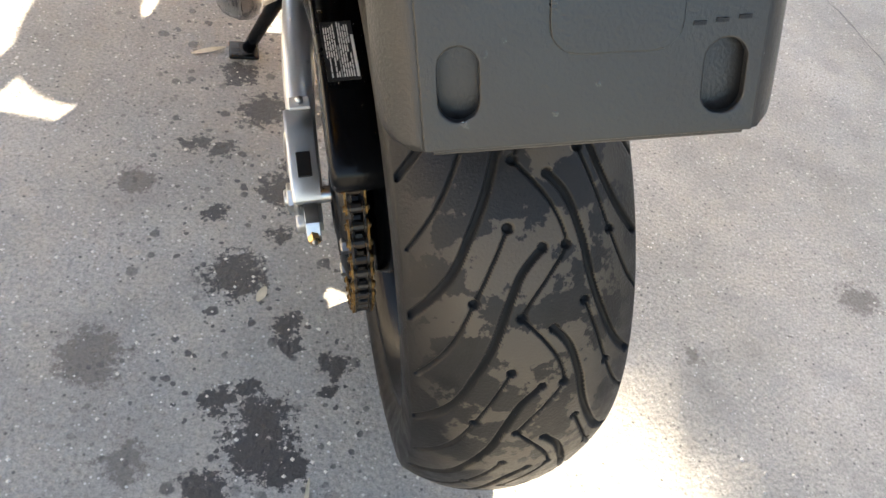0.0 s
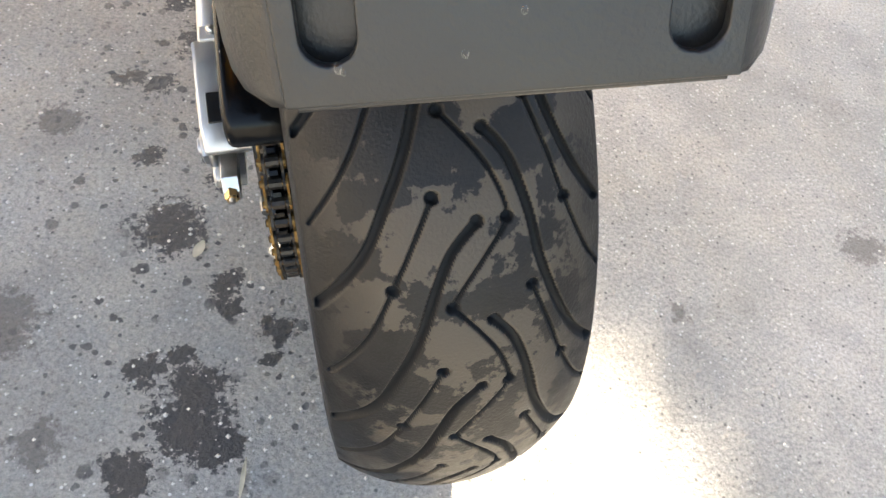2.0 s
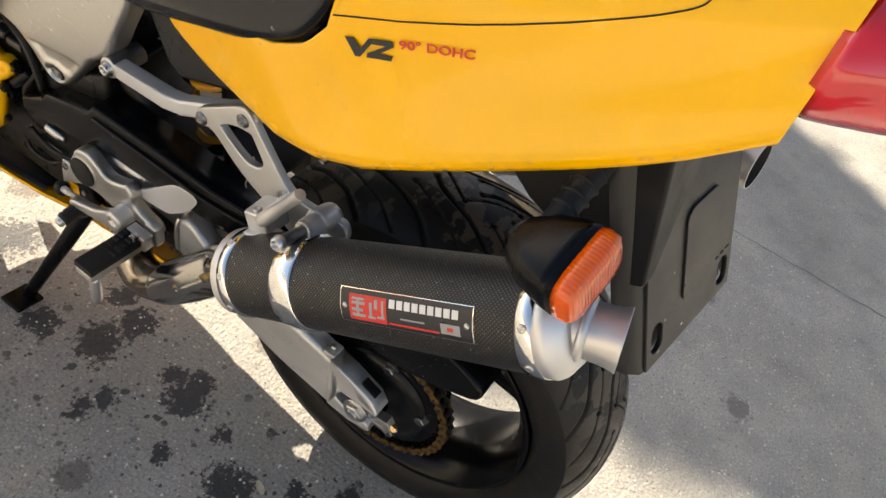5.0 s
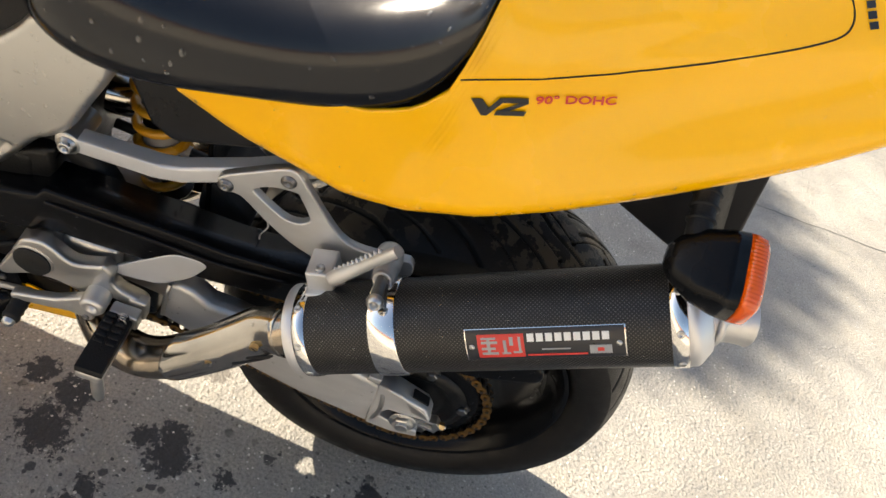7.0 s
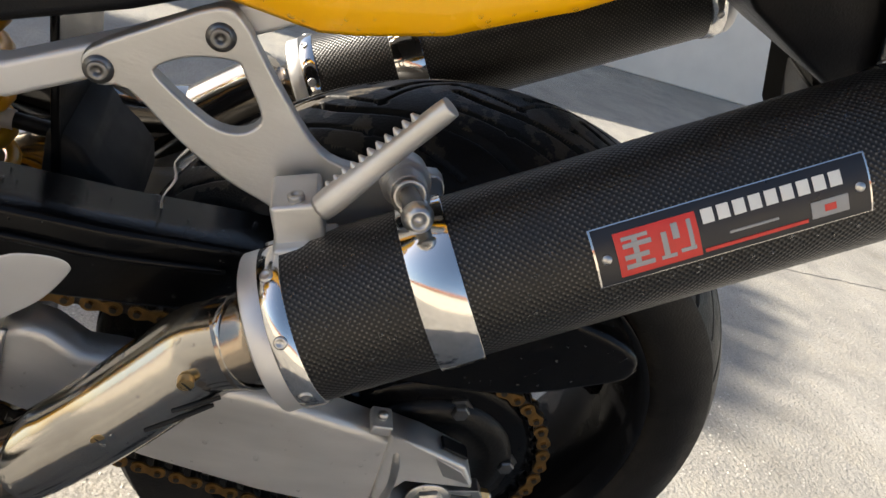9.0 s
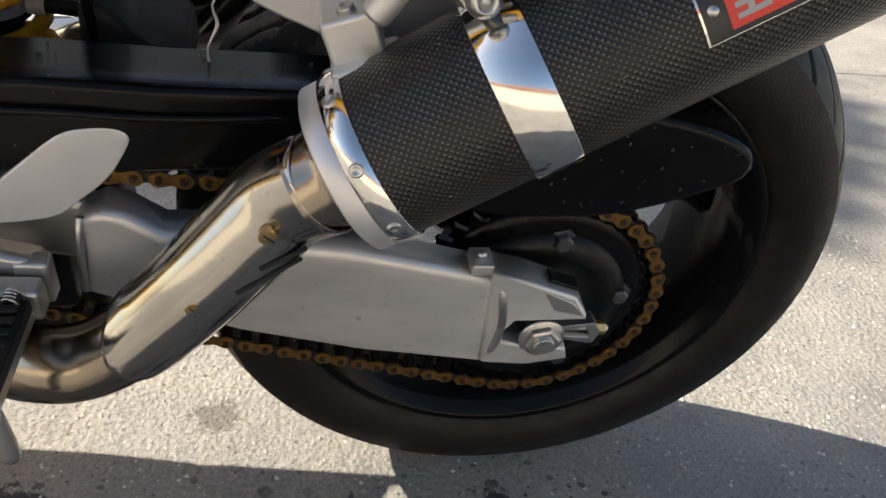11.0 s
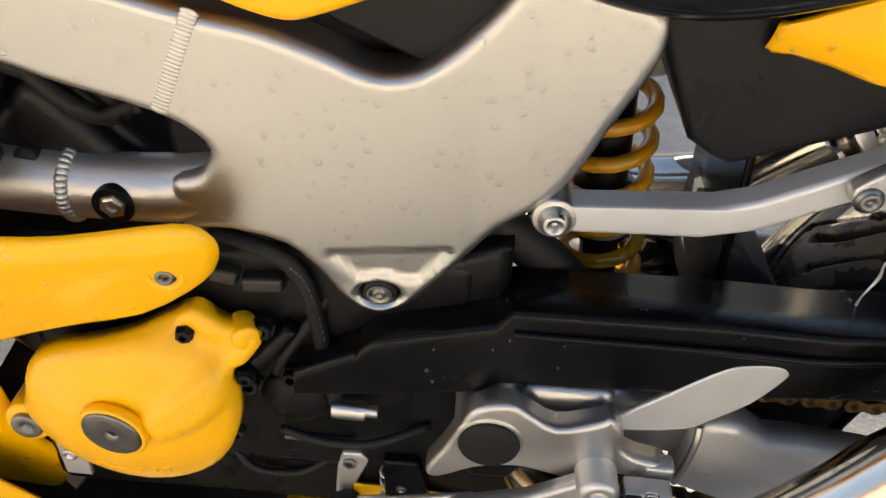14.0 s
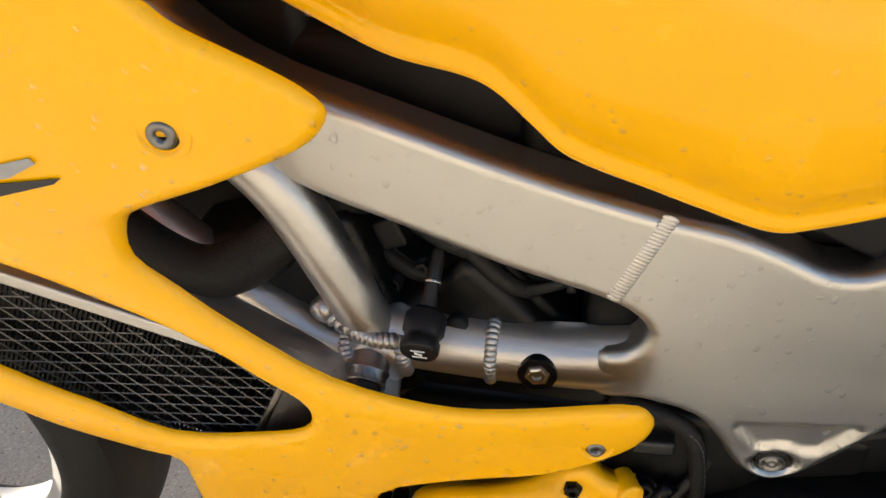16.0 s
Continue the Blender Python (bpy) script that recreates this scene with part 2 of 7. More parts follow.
    # oil and water blots: centre, radius; their rims broken up by two sizes of noise
    flat = n.new("ShaderNodeVectorMath")
    flat.operation = "MULTIPLY"
    flat.inputs[1].default_value = (1, 1, 0)
    l.new(co.outputs["Object"], flat.inputs[0])

    def vec(op, a, b):
        q = n.new("ShaderNodeVectorMath")
        q.operation = op
        for k, v in enumerate((a, b)):
            if isinstance(v, tuple):
                q.inputs[k].default_value = v
            else:
                l.new(v, q.inputs[k])
        return q

    def num(op, a, b):
        q = n.new("ShaderNodeMath")
        q.operation = op
        for k, v in enumerate((a, b)):
            if isinstance(v, (int, float)):
                q.inputs[k].default_value = v
            else:
                l.new(v, q.inputs[k])
        return q.outputs[0]

    def span(v, lo, hi, a=0.0, b=1.0):
        q = n.new("ShaderNodeMapRange")
        q.interpolation_type = "SMOOTHSTEP"
        for k, w in (("From Min", lo), ("From Max", hi), ("To Min", a), ("To Max", b)):
            q.inputs[k].default_value = w
        l.new(v, q.inputs[0])
        return q.outputs[0]
    w1 = vec("MULTIPLY", vec("SUBTRACT", tex("ShaderNodeTexNoise", 34, Detail=2).outputs["Color"], (0.5, 0.5, 0.5)).outputs[0], (0.050, 0.050, 0))
    w2 = vec("MULTIPLY", vec("SUBTRACT", tex("ShaderNodeTexNoise", 130, Detail=3).outputs["Color"], (0.5, 0.5, 0.5)).outputs[0], (0.016, 0.016, 0))
    warped = vec("ADD", vec("ADD", flat.outputs[0], w1.outputs[0]).outputs[0], w2.outputs[0]).outputs[0]

    def blots(rows):
        out = None
        for x, y, r in rows:
            f = num("SUBTRACT", 1.0, num("DIVIDE", vec("DISTANCE", warped, (x, y, 0.0)).outputs["Value"], r))
            out = f if out is None else num("MAXIMUM", out, f)
        return out
    broken = num("MULTIPLY", num("SUBTRACT", tex("ShaderNodeTexNoise", 105, Detail=6, Roughness=0.75).outputs[0], 0.5), 2.6)
    dark = span(num("ADD", blots(BLOTS), broken), 0.12, 0.34, 0.0, 0.93)
    faint = span(num("ADD", blots(FAINT), broken), -0.05, 0.35, 0.0, 0.7)
    # single drips between the blots
    drip = None
    for scale in (40, 85):
        cell = tex("ShaderNodeTexVoronoi", scale, Randomness=1.0)
        l.new(vec("ADD", flat.outputs[0], vec("MULTIPLY", w2.outputs[0], (0.45, 0.45, 0)).outputs[0]).outputs[0], cell.inputs["Vector"])
        one = n.new("ShaderNodeSeparateColor")
        l.new(cell.outputs["Color"], one.inputs[0])
        f = num("SUBTRACT", num("MULTIPLY", num("POWER", one.outputs[0], 2.5), 0.42), cell.outputs["Distance"])
        drip = f if drip is None else num("MAXIMUM", drip, f)
    xy = n.new("ShaderNodeSeparateXYZ")
    l.new(co.outputs["Object"], xy.inputs[0])
    near = num("MULTIPLY", span(xy.outputs[0], -0.50, -0.22), span(xy.outputs[0], 0.02, -0.05))
    near = num("MULTIPLY", near, num("MULTIPLY", span(xy.outputs[1], -0.32, -0.15), span(xy.outputs[1], 1.1, 0.8)))
    near = num("MULTIPLY", near, span(tex("ShaderNodeTexNoise", 9, Detail=2).outputs[0], 0.36, 0.54))
    dark = num("MAXIMUM", dark, num("MULTIPLY", span(drip, -0.02, 0.07), num("MULTIPLY", near, 0.85)))
    c = mix("MIX", faint, c, (0.125, 0.112, 0.098))
    c = mix("MIX", dark, c, (0.020, 0.021, 0.025))
    l.new(c, p.inputs["Base Color"])
    l.new(span(dark, 0.0, 1.0, 0.80, 0.38), p.inputs["Roughness"])
    p.inputs["Specular IOR Level"].default_value = 0.35
    h1, h2 = tex("ShaderNodeTexNoise", 165, Detail=7, Roughness=0.70), tex("ShaderNodeTexVoronoi", 120, Randomness=1.0)
    ad = n.new("ShaderNodeMath")
    l.new(h1.outputs[0], ad.inputs[0]), l.new(num("MULTIPLY", h2.outputs["Distance"], 0.45), ad.inputs[1])
    b = n.new("ShaderNodeBump")
    b.inputs["Strength"].default_value, b.inputs["Distance"].default_value = 1.0, 0.0032
    l.new(ad.outputs[0], b.inputs["Height"]), l.new(b.outputs[0], p.inputs["Normal"])
    return m


def tyre_rubber():
    """Tread rubber, dusty grey-brown in worn patches and wet black elsewhere."""
    m = mat("tyre_rubber", (0.0125, 0.0117, 0.011), 0.45, 0, 0.3, 60, 0.25, 500, 0.15, spec=0.22)
    n, l = m.node_tree.nodes, m.node_tree.links
    p = n["Principled BSDF"]
    old = p.inputs["Base Color"].links[0].from_socket
    co, nz, r, mix = n.new("ShaderNodeTexCoord"), n.new("ShaderNodeTexNoise"), n.new("ShaderNodeValToRGB"), n.new("ShaderNodeMix")
    nz.inputs["Scale"].default_value, nz.inputs["Detail"].default_value, nz.inputs["Roughness"].default_value = 27, 6, 0.62
    l.new(co.outputs["Object"], nz.inputs["Vector"])
    r.color_ramp.elements[0].position, r.color_ramp.elements[1].position = 0.50, 0.52
    l.new(nz.outputs[0], r.inputs[0])
    mix.data_type = "RGBA"
    mix.inputs["B"].default_value = (0.078, 0.065, 0.049, 1)
    x = n.new("ShaderNodeSeparateXYZ")
    l.new(co.outputs["Object"], x.inputs[0])
    a, mr, k = n.new("ShaderNodeMath"), n.new("ShaderNodeMapRange"), n.new("ShaderNodeMath")
    a.operation, k.operation = "ABSOLUTE", "MULTIPLY"
    l.new(x.outputs[0], a.inputs[0]), l.new(a.outputs[0], mr.inputs[0])
    mr.inputs["From Min"].default_value, mr.inputs["From Max"].default_value, mr.inputs["To Min"].default_value, mr.inputs["To Max"].default_value = 0.045, 0.085, 0.85, 0.0
    l.new(r.outputs[0], k.inputs[0]), l.new(mr.outputs[0], k.inputs[1])
    l.new(k.outputs[0], mix.inputs["Factor"])
    l.new(old, mix.inputs["A"]), l.new(mix.outputs["Result"], p.inputs["Base Color"])
    return m


def water():
    """Clear drops: mostly see-through, with a glassy sheen that grows towards the rim."""
    m = bpy.data.materials.new("water")
    m.use_nodes = True
    n, l = m.node_tree.nodes, m.node_tree.links
    n.remove(n["Principled BSDF"])
    tr, gl, lw, mx = n.new("ShaderNodeBsdfTransparent"), n.new("ShaderNodeBsdfGlossy"), n.new("ShaderNodeLayerWeight"), n.new("ShaderNodeMixShader")
    gl.inputs["Roughness"].default_value = 0.03
    lw.inputs["Blend"].default_value = 0.27
    l.new(lw.outputs["Facing"], mx.inputs[0]), l.new(tr.outputs[0], mx.inputs[1]), l.new(gl.outputs[0], mx.inputs[2])
    l.new(mx.outputs[0], n["Material Output"].inputs["Surface"])
    return m


WATER = water()
AMBER, CARBON, CONCRETE, TREAD = amber(), carbon(), concrete(), tyre_rubber()

# ---- mesh helpers ----
from mathutils.geometry import delaunay_2d_cdt

LEAN = -9.0
BIKE = pose(0.049, 0, 0.0012, 0, LEAN, 0)
HUB = Vector((0.0105, -0.018, 0.3005))
AXLE = Vector((0.012, -0.0160, 0.2970))
# fine fit of the chassis ahead of the axle: a little longer and taller, a degree of yaw
CHASSIS = Matrix(((1, 0.018, 0, 0), (0, 1.036, 0, 0), (0, 0, 1.03, -0.0156), (0, 0, 0, 1)))
# the same for what lies in the engine bay under the spar
BAY = Matrix(((1, 0.018, 0, 0.008), (-0.0284, 1.0878, 0.0253, -0.043), (0.0493, -0.0141, 1.0771, -0.0364), (0, 0, 0, 1)))
fit_now = [None]


def part(name, bm, material, parent, label="", smooth=True, m=None, bevel=0.0, segs=2, solid=0.0, auto=35):
    """Links a bmesh as one mesh object under a thing or a part."""
    me = bpy.data.meshes.new(name)
    if fit_now[0] is not None and m is None:
        bm.transform(fit_now[0])
    bmesh.ops.recalc_face_normals(bm, faces=bm.faces)
    bm.to_mesh(me)
    bm.free()
    me.materials.append(material)
    ob = new(name, me)
    ob.parent = parent
    if m is not None:
        ob.matrix_local = m
    if smooth:
        me.shade_smooth()
    if solid:
        s = ob.modifiers.new("solidify", "SOLIDIFY")
        s.thickness, s.offset = solid, -1
    if bevel:
        b = ob.modifiers.new("bevel", "BEVEL")
        b.width, b.segments, b.limit_method, b.angle_limit = bevel, segs, "ANGLE", radians(auto)
        b.harden_normals = False
    if smooth:
        w = ob.modifiers.new("normals", "WEIGHTED_NORMAL")
        w.keep_sharp = False
    if label:
        ob["label"] = label
    return ob


def curve_pts(pts, n=6, closed=False):
    """Catmull-Rom through the points."""
    p = [Vector(q) for q in pts]
    k = len(p)
    out = []
    for i in range(k if closed else k - 1):
        if closed:
            a, b, c, d = p[(i - 1) % k], p[i], p[(i + 1) % k], p[(i + 2) % k]
        else:
            a, b, c, d = p[max(i - 1, 0)], p[i], p[i + 1], p[min(i + 2, k - 1)]
        for j in range(n):
            t = j / n
            out.append(0.5 * ((2 * b) + (c - a) * t + (2 * a - 5 * b + 4 * c - d) * t * t + (3 * b - a - 3 * c + d) * t ** 3))
    if not closed:
        out.append(p[-1])
    return out


def tube(pts, r, seg=14, n=6, bm=None, caps=True, flat=1.0):
    """A tube of radius r (a number, or one per point) along a smooth line."""
    bm = bm or bmesh.new()
    line = curve_pts(pts, n) if n > 1 else [Vector(q) for q in pts]
    if isinstance(r, (int, float)):
        rad = [r] * len(line)
    else:
        rr = curve_pts([(q, 0, 0) for q in r], n) if n > 1 else [Vector((q, 0, 0)) for q in r]
        rad = [q.x for q in rr]
    rings, up = [], None
    for i, q in enumerate(line):
        t = (line[min(i + 1, len(line) - 1)] - line[max(i - 1, 0)]).normalized()
        if up is None:
            up = t.orthogonal().normalized()
        up = (up - t * up.dot(t)).normalized()
        side = t.cross(up)
        rings.append([bm.verts.new(q + rad[i] * (math.cos(a) * up + flat * math.sin(a) * side)) for a in [2 * math.pi * k / seg for k in range(seg)]])
    for a, b in zip(rings, rings[1:]):
        for k in range(seg):
            bm.faces.new((a[k], a[(k + 1) % seg], b[(k + 1) % seg], b[k]))
    if caps:
        bm.faces.new(rings[0][::-1]), bm.faces.new(rings[-1])
    return bm


def lathe(profile, seg=48, bm=None, at=(0, 0, 0), axis=(1, 0, 0), closed=False):
    """Turns (radius, along) round an axis through at."""
    bm = bm or bmesh.new()
    ax = Vector(axis).normalized()
    u = ax.orthogonal().normalized()
    v = ax.cross(u)
    rings = []
    for r, h in profile:
        c = Vector(at) + ax * h
        if r < 1e-6:
            rings.append([bm.verts.new(c)])
        else:
            rings.append([bm.verts.new(c + r * (math.cos(a) * u + math.sin(a) * v)) for a in [2 * math.pi * k / seg for k in range(seg)]])
    pairs = list(zip(rings, rings[1:])) + ([(rings[-1], rings[0])] if closed else [])
    for a, b in pairs:
        for k in range(seg):
            j = (k + 1) % seg
            f = [a[k % len(a)], a[j % len(a)], b[j % len(b)], b[k % len(b)]]
            f = list(dict.fromkeys(f))
            if len(f) > 2:
                bm.faces.new(f)
    return bm


def slab(outline, x0, x1, holes=(), n=0, bm=None, closed=True, shift=None):
    """A plate: an outline in (y, z), with holes, from x0 to x1. n smooths the outline; shift moves x by a function of (y, z)."""
    own = bmesh.new()
    for loop in (outline, *holes):
        q = curve_pts([(0, a, b) for a, b in loop], n, True) if n else [Vector((0, a, b)) for a, b in loop]
        q = [c for i, c in enumerate(q) if (c - q[i - 1]).length > 1e-5]
        vs = [own.verts.new((x0, p.y, p.z)) for p in q]
        for i in range(len(vs)):
            own.edges.new((vs[i], vs[(i + 1) % len(vs)]))
    bmesh.ops.triangle_fill(own, use_beauty=True, use_dissolve=False, edges=own.edges[:], normal=(1, 0, 0))
    if shift:
        for _ in range(2):
            long = [e for e in own.edges if e.calc_length() > 0.02]
            bmesh.ops.subdivide_edges(own, edges=long, cuts=1)
            bmesh.ops.triangulate(own, faces=own.faces[:])
            bmesh.ops.beautify_fill(own, faces=own.faces[:], edges=[e for e in own.edges if not e.is_boundary])
    g = bmesh.ops.extrude_face_region(own, geom=own.faces[:])
    for v in [e for e in g["geom"] if isinstance(e, bmesh.types.BMVert)]:
        v.co.x = x1
    if shift:
        for v in own.verts:
            v.co.x += shift(v.co.y, v.co.z)
    return join(bm, own)


def inside(p, loop):
    """Whether a point of the (y, z) plane lies within a closed loop."""
    c = False
    for a, b in zip(loop, loop[1:] + loop[:1]):
        if (a.y > p.y) != (b.y > p.y) and p.x < (b.x - a.x) * (p.y - a.y) / (b.y - a.y) + a.x:
            c = not c
    return c


def even_fill(bm, loops, step):
    """Fills loops of vertices (the first is the outline) with triangles of even size."""
    flat = [[Vector((v.co.y, v.co.z)) for v in q] for q in loops]
    pts, edges, old = [], [], []
    for q, f in zip(loops, flat):
        k = len(pts)
        pts += f
        old += q
        edges += [(k + i, k + (i + 1) % len(q)) for i in range(len(q))]
    rim = pts[:]
    lo = Vector((min(p.x for p in rim), min(p.y for p in rim)))
    hi = Vector((max(p.x for p in rim), max(p.y for p in rim)))
    ok = lambda p: inside(p, flat[0]) and not any(inside(p, f) for f in flat[1:])
    rows = int((hi.y - lo.y) / (step * 0.87)) + 1
    for j in range(rows):
        for i in range(int((hi.x - lo.x) / step) + 1):
            p = Vector((lo.x + (i + 0.5 * (j % 2)) * step, lo.y + j * step * 0.87))
            if ok(p) and min((p - q).length_squared for q in rim) > (0.6 * step) ** 2:
                pts.append(p)
    res = delaunay_2d_cdt(pts, edges, [], 0, 1e-6)
    x = loops[0][0].co.x
    vs = []
    for co, src in zip(res[0], res[3]):
        k = [i for i in src if i < len(old)]
        vs.append(old[k[0]] if k else bm.verts.new((x, co.x, co.y)))
    for f in res[2]:
        c = sum((res[0][i] for i in f), Vector((0, 0))) / len(f)
        if ok(c):
            bm.faces.new([vs[i] for i in f])


def pillow(outline, x0, x1, r, holes=(), n=3, k=5, bm=None, shift=None, fine=0.0):
    """A plate from x0 (outer) to x1 whose rims are rounded by the radius r, holes too."""
    own = bmesh.new()
    sgn = 1 if x1 > x0 else -1
    faces_in = []
    for hi, loop in enumerate((outline, *holes)):
        q = [Vector((p.y, p.z)) for p in curve_pts([(0, a, b) for a, b in loop], n, True)] if n else [Vector(p) for p in loop]
        m = len(q)
        area = sum(q[i].x * q[(i + 1) % m].y - q[(i + 1) % m].x * q[i].y for i in range(m))
        inward = []
        for i in range(m):
            t = (q[(i + 1) % m] - q[i - 1]).normalized()
            nn = Vector((-t.y, t.x)) * (1 if area > 0 else -1)
            inward.append(nn * (1 if hi == 0 else -1))
        rings = []
        for j in range(k + 1):
            t = math.pi / 2 * j / k
            rings.append([own.verts.new((x0 + sgn * r * (1 - math.sin(t)), *(q[i] + inward[i] * r * (1 - math.cos(t))))) for i in range(m)][:])
        # rings run from the rim's foot inward to the face
        foot = [own.verts.new((x1, *q[i])) for i in range(m)]
        rings = [foot] + rings
        for a, b in zip(rings, rings[1:]):
            for i in range(m):
                own.faces.new((a[i], a[(i + 1) % m], b[(i + 1) % m], b[i]))
        faces_in.append((foot, rings[-1]))
    for side in (0, 1):
        if side and fine:
            even_fill(own, [pair[1] for pair in faces_in], fine)
            continue
        ed = []
        for pair in faces_in:
            vs = pair[side]
            for i in range(len(vs)):
                ed.append(own.edges.get((vs[i], vs[(i + 1) % len(vs)])))
        bmesh.ops.triangle_fill(own, use_beauty=True, use_dissolve=False, edges=ed, normal=(1, 0, 0))
    if shift:
        for v in own.verts:
            v.co.x += shift(v.co.y, v.co.z)
    return join(bm, own)


def join(bm, own):
    if bm is None:
        return own
    me = bpy.data.meshes.new("tmp")
    own.to_mesh(me)
    own.free()
    bm.from_mesh(me)
    bpy.data.meshes.remove(me)
    return bm


def box(c, s, bm=None, m=None):
    own = bmesh.new()
    bmesh.ops.create_cube(own, size=1, matrix=Matrix.Translation(c) @ (m or Matrix()) @ Matrix.Diagonal((*s, 1)))
    return join(bm, own)


def loft(rows, closed=False, caps=False, bm=None):
    """A skin through rows of equally many points; closed: each row is a ring."""
    bm = bm or bmesh.new()
    vs = [[bm.verts.new(q) for q in row] for row in rows]
    k = len(vs[0])
    for a, b in zip(vs, vs[1:]):
        for i in range(k if closed else k - 1):
            j = (i + 1) % k
            bm.faces.new((a[i], a[j], b[j], b[i]))
    if caps:
        bm.faces.new(vs[0][::-1]), bm.faces.new(vs[-1])
    return bm


def mirror(bm):
    """Adds the mirror image at +x."""
    g = bmesh.ops.duplicate(bm, geom=bm.verts[:] + bm.edges[:] + bm.faces[:])
    vs = [q for q in g["geom"] if isinstance(q, bmesh.types.BMVert)]
    for v in vs:
        v.co.x *= -1
    bmesh.ops.reverse_faces(bm, faces=[q for q in g["geom"] if isinstance(q, bmesh.types.BMFace)])
    return bm


def lerp_tab(tab, t):
    """Linear reading of a table of (t, value...)."""
    if t <= tab[0][0]:
        return tab[0][1:]
    for a, b in zip(tab, tab[1:]):
        if t <= b[0]:
            k = (t - a[0]) / (b[0] - a[0])
            return tuple(p + (q - p) * k for p, q in zip(a[1:], b[1:]))
    return tab[-1][1:]


def bolt(name, at, axis, r, h, material, parent, hexa=False, socket=True, label="", washer=0.0):
    """A bolt head with a socket, its flange on a washer."""
    prof = [(0, -0.004), (washer or r, -0.004), (washer or r, 0.001)] + ([(r, 0.001)] if washer else []) + [(r, h * 0.8), (r * 0.85, h)]
    if socket:
        prof += [(r * 0.5, h), (r * 0.42, h * 0.35), (0, h * 0.35)]
    else:
        prof += [(0, h)]
    return part(name, lathe(prof, 6 if hexa else 20, at=at, axis=axis), material, parent, label, smooth=not hexa)

# ---- ground ----
def make_ground():
    bm = bmesh.new()
    n = 60
    rows = []
    for i in range(n + 1):
        a = (i / n * 2 - 1)
        rows.append([(math.copysign(abs(a) ** 3 * 400, a), math.copysign(abs(b) ** 3 * 400, b), 0) for b in [j / n * 2 - 1 for j in range(n + 1)]])
    loft(rows, bm=bm)
    ob = part("ground", bm, CONCRETE, None, smooth=False)
    return tagged(ob, "worn grey concrete pavement with dirt and fine grit", "ground", kind="structure")


make_ground()


def make_grit():
    rng = random.Random(5)
    bm = bmesh.new()
    for i in range(6500):
        x, y = rng.uniform(-0.6, 1.3), rng.uniform(-0.8, 1.2)
        s = 0.0006 + 0.0026 * rng.random() ** 2
        a = [bm.verts.new((x + s * u * rng.uniform(0.7, 1.3), y + s * w, s * h)) for u, w, h in ((1, 0, 0), (0, 1, 0), (-1, 0, 0), (0, -1, 0), (0.1, 0, 0.8))]
        for k in range(4):
            bm.faces.new((a[k], a[(k + 1) % 4], a[4]))
    ob = part("grit", bm, CHIP, None, smooth=False)
    tagged(ob, "pale grit and sand grains scattered on the concrete", "grit", kind="stuff")


make_grit()


def make_joint():
    """Narrow dirt-filled joint that runs along the concrete beyond the machine."""
    rng = random.Random(8)
    bm = bmesh.new()
    rows = []
    for i in range(120):
        y = 1.6 - i * 0.03
        x = 1.27 + 0.03 * (0.6 - y) + rng.gauss(0, 0.0025)
        w = 0.0022 * rng.uniform(0.4, 1.4)
        rows.append([(x - w, y, 0.0011), (x + w, y, 0.0011)])
    loft(rows, bm=bm)
    ob = part("pavement_joint", bm, STAIN_PALE, None, smooth=False)
    tagged(ob, "narrow dark joint filled with dirt in the concrete", "joint", kind="structure")


make_joint()


def make_wall(name, x, h, skin, label):
    """Plain rendered wall with a coping, out of view, added to steer the light on one side."""
    ob = part(name, box((x, 1.0, h / 2), (0.25, 26.0, h)), skin, None, smooth=False, bevel=0.01)
    tagged(ob, label, "wall", kind="structure")
    part("coping", box((x, 1.0, h + 0.12), (0.40, 26.0, 0.24)), TERRACOTTA, ob, "red-brown tile coping", smooth=False, bevel=0.03)


# unseen sunlit wall, added to bounce warm light onto the left
make_wall("wall_west", -4.2, 1.35, CREAM, "unseen plain pale wall added to bounce sunlight onto the left side")
# unseen wall, added to hold low skylight off the right-hand ground
make_wall("wall_east", 4.4, 1.9, PLASTER, "unseen plain pale wall added to cut skylight on the right-hand ground")


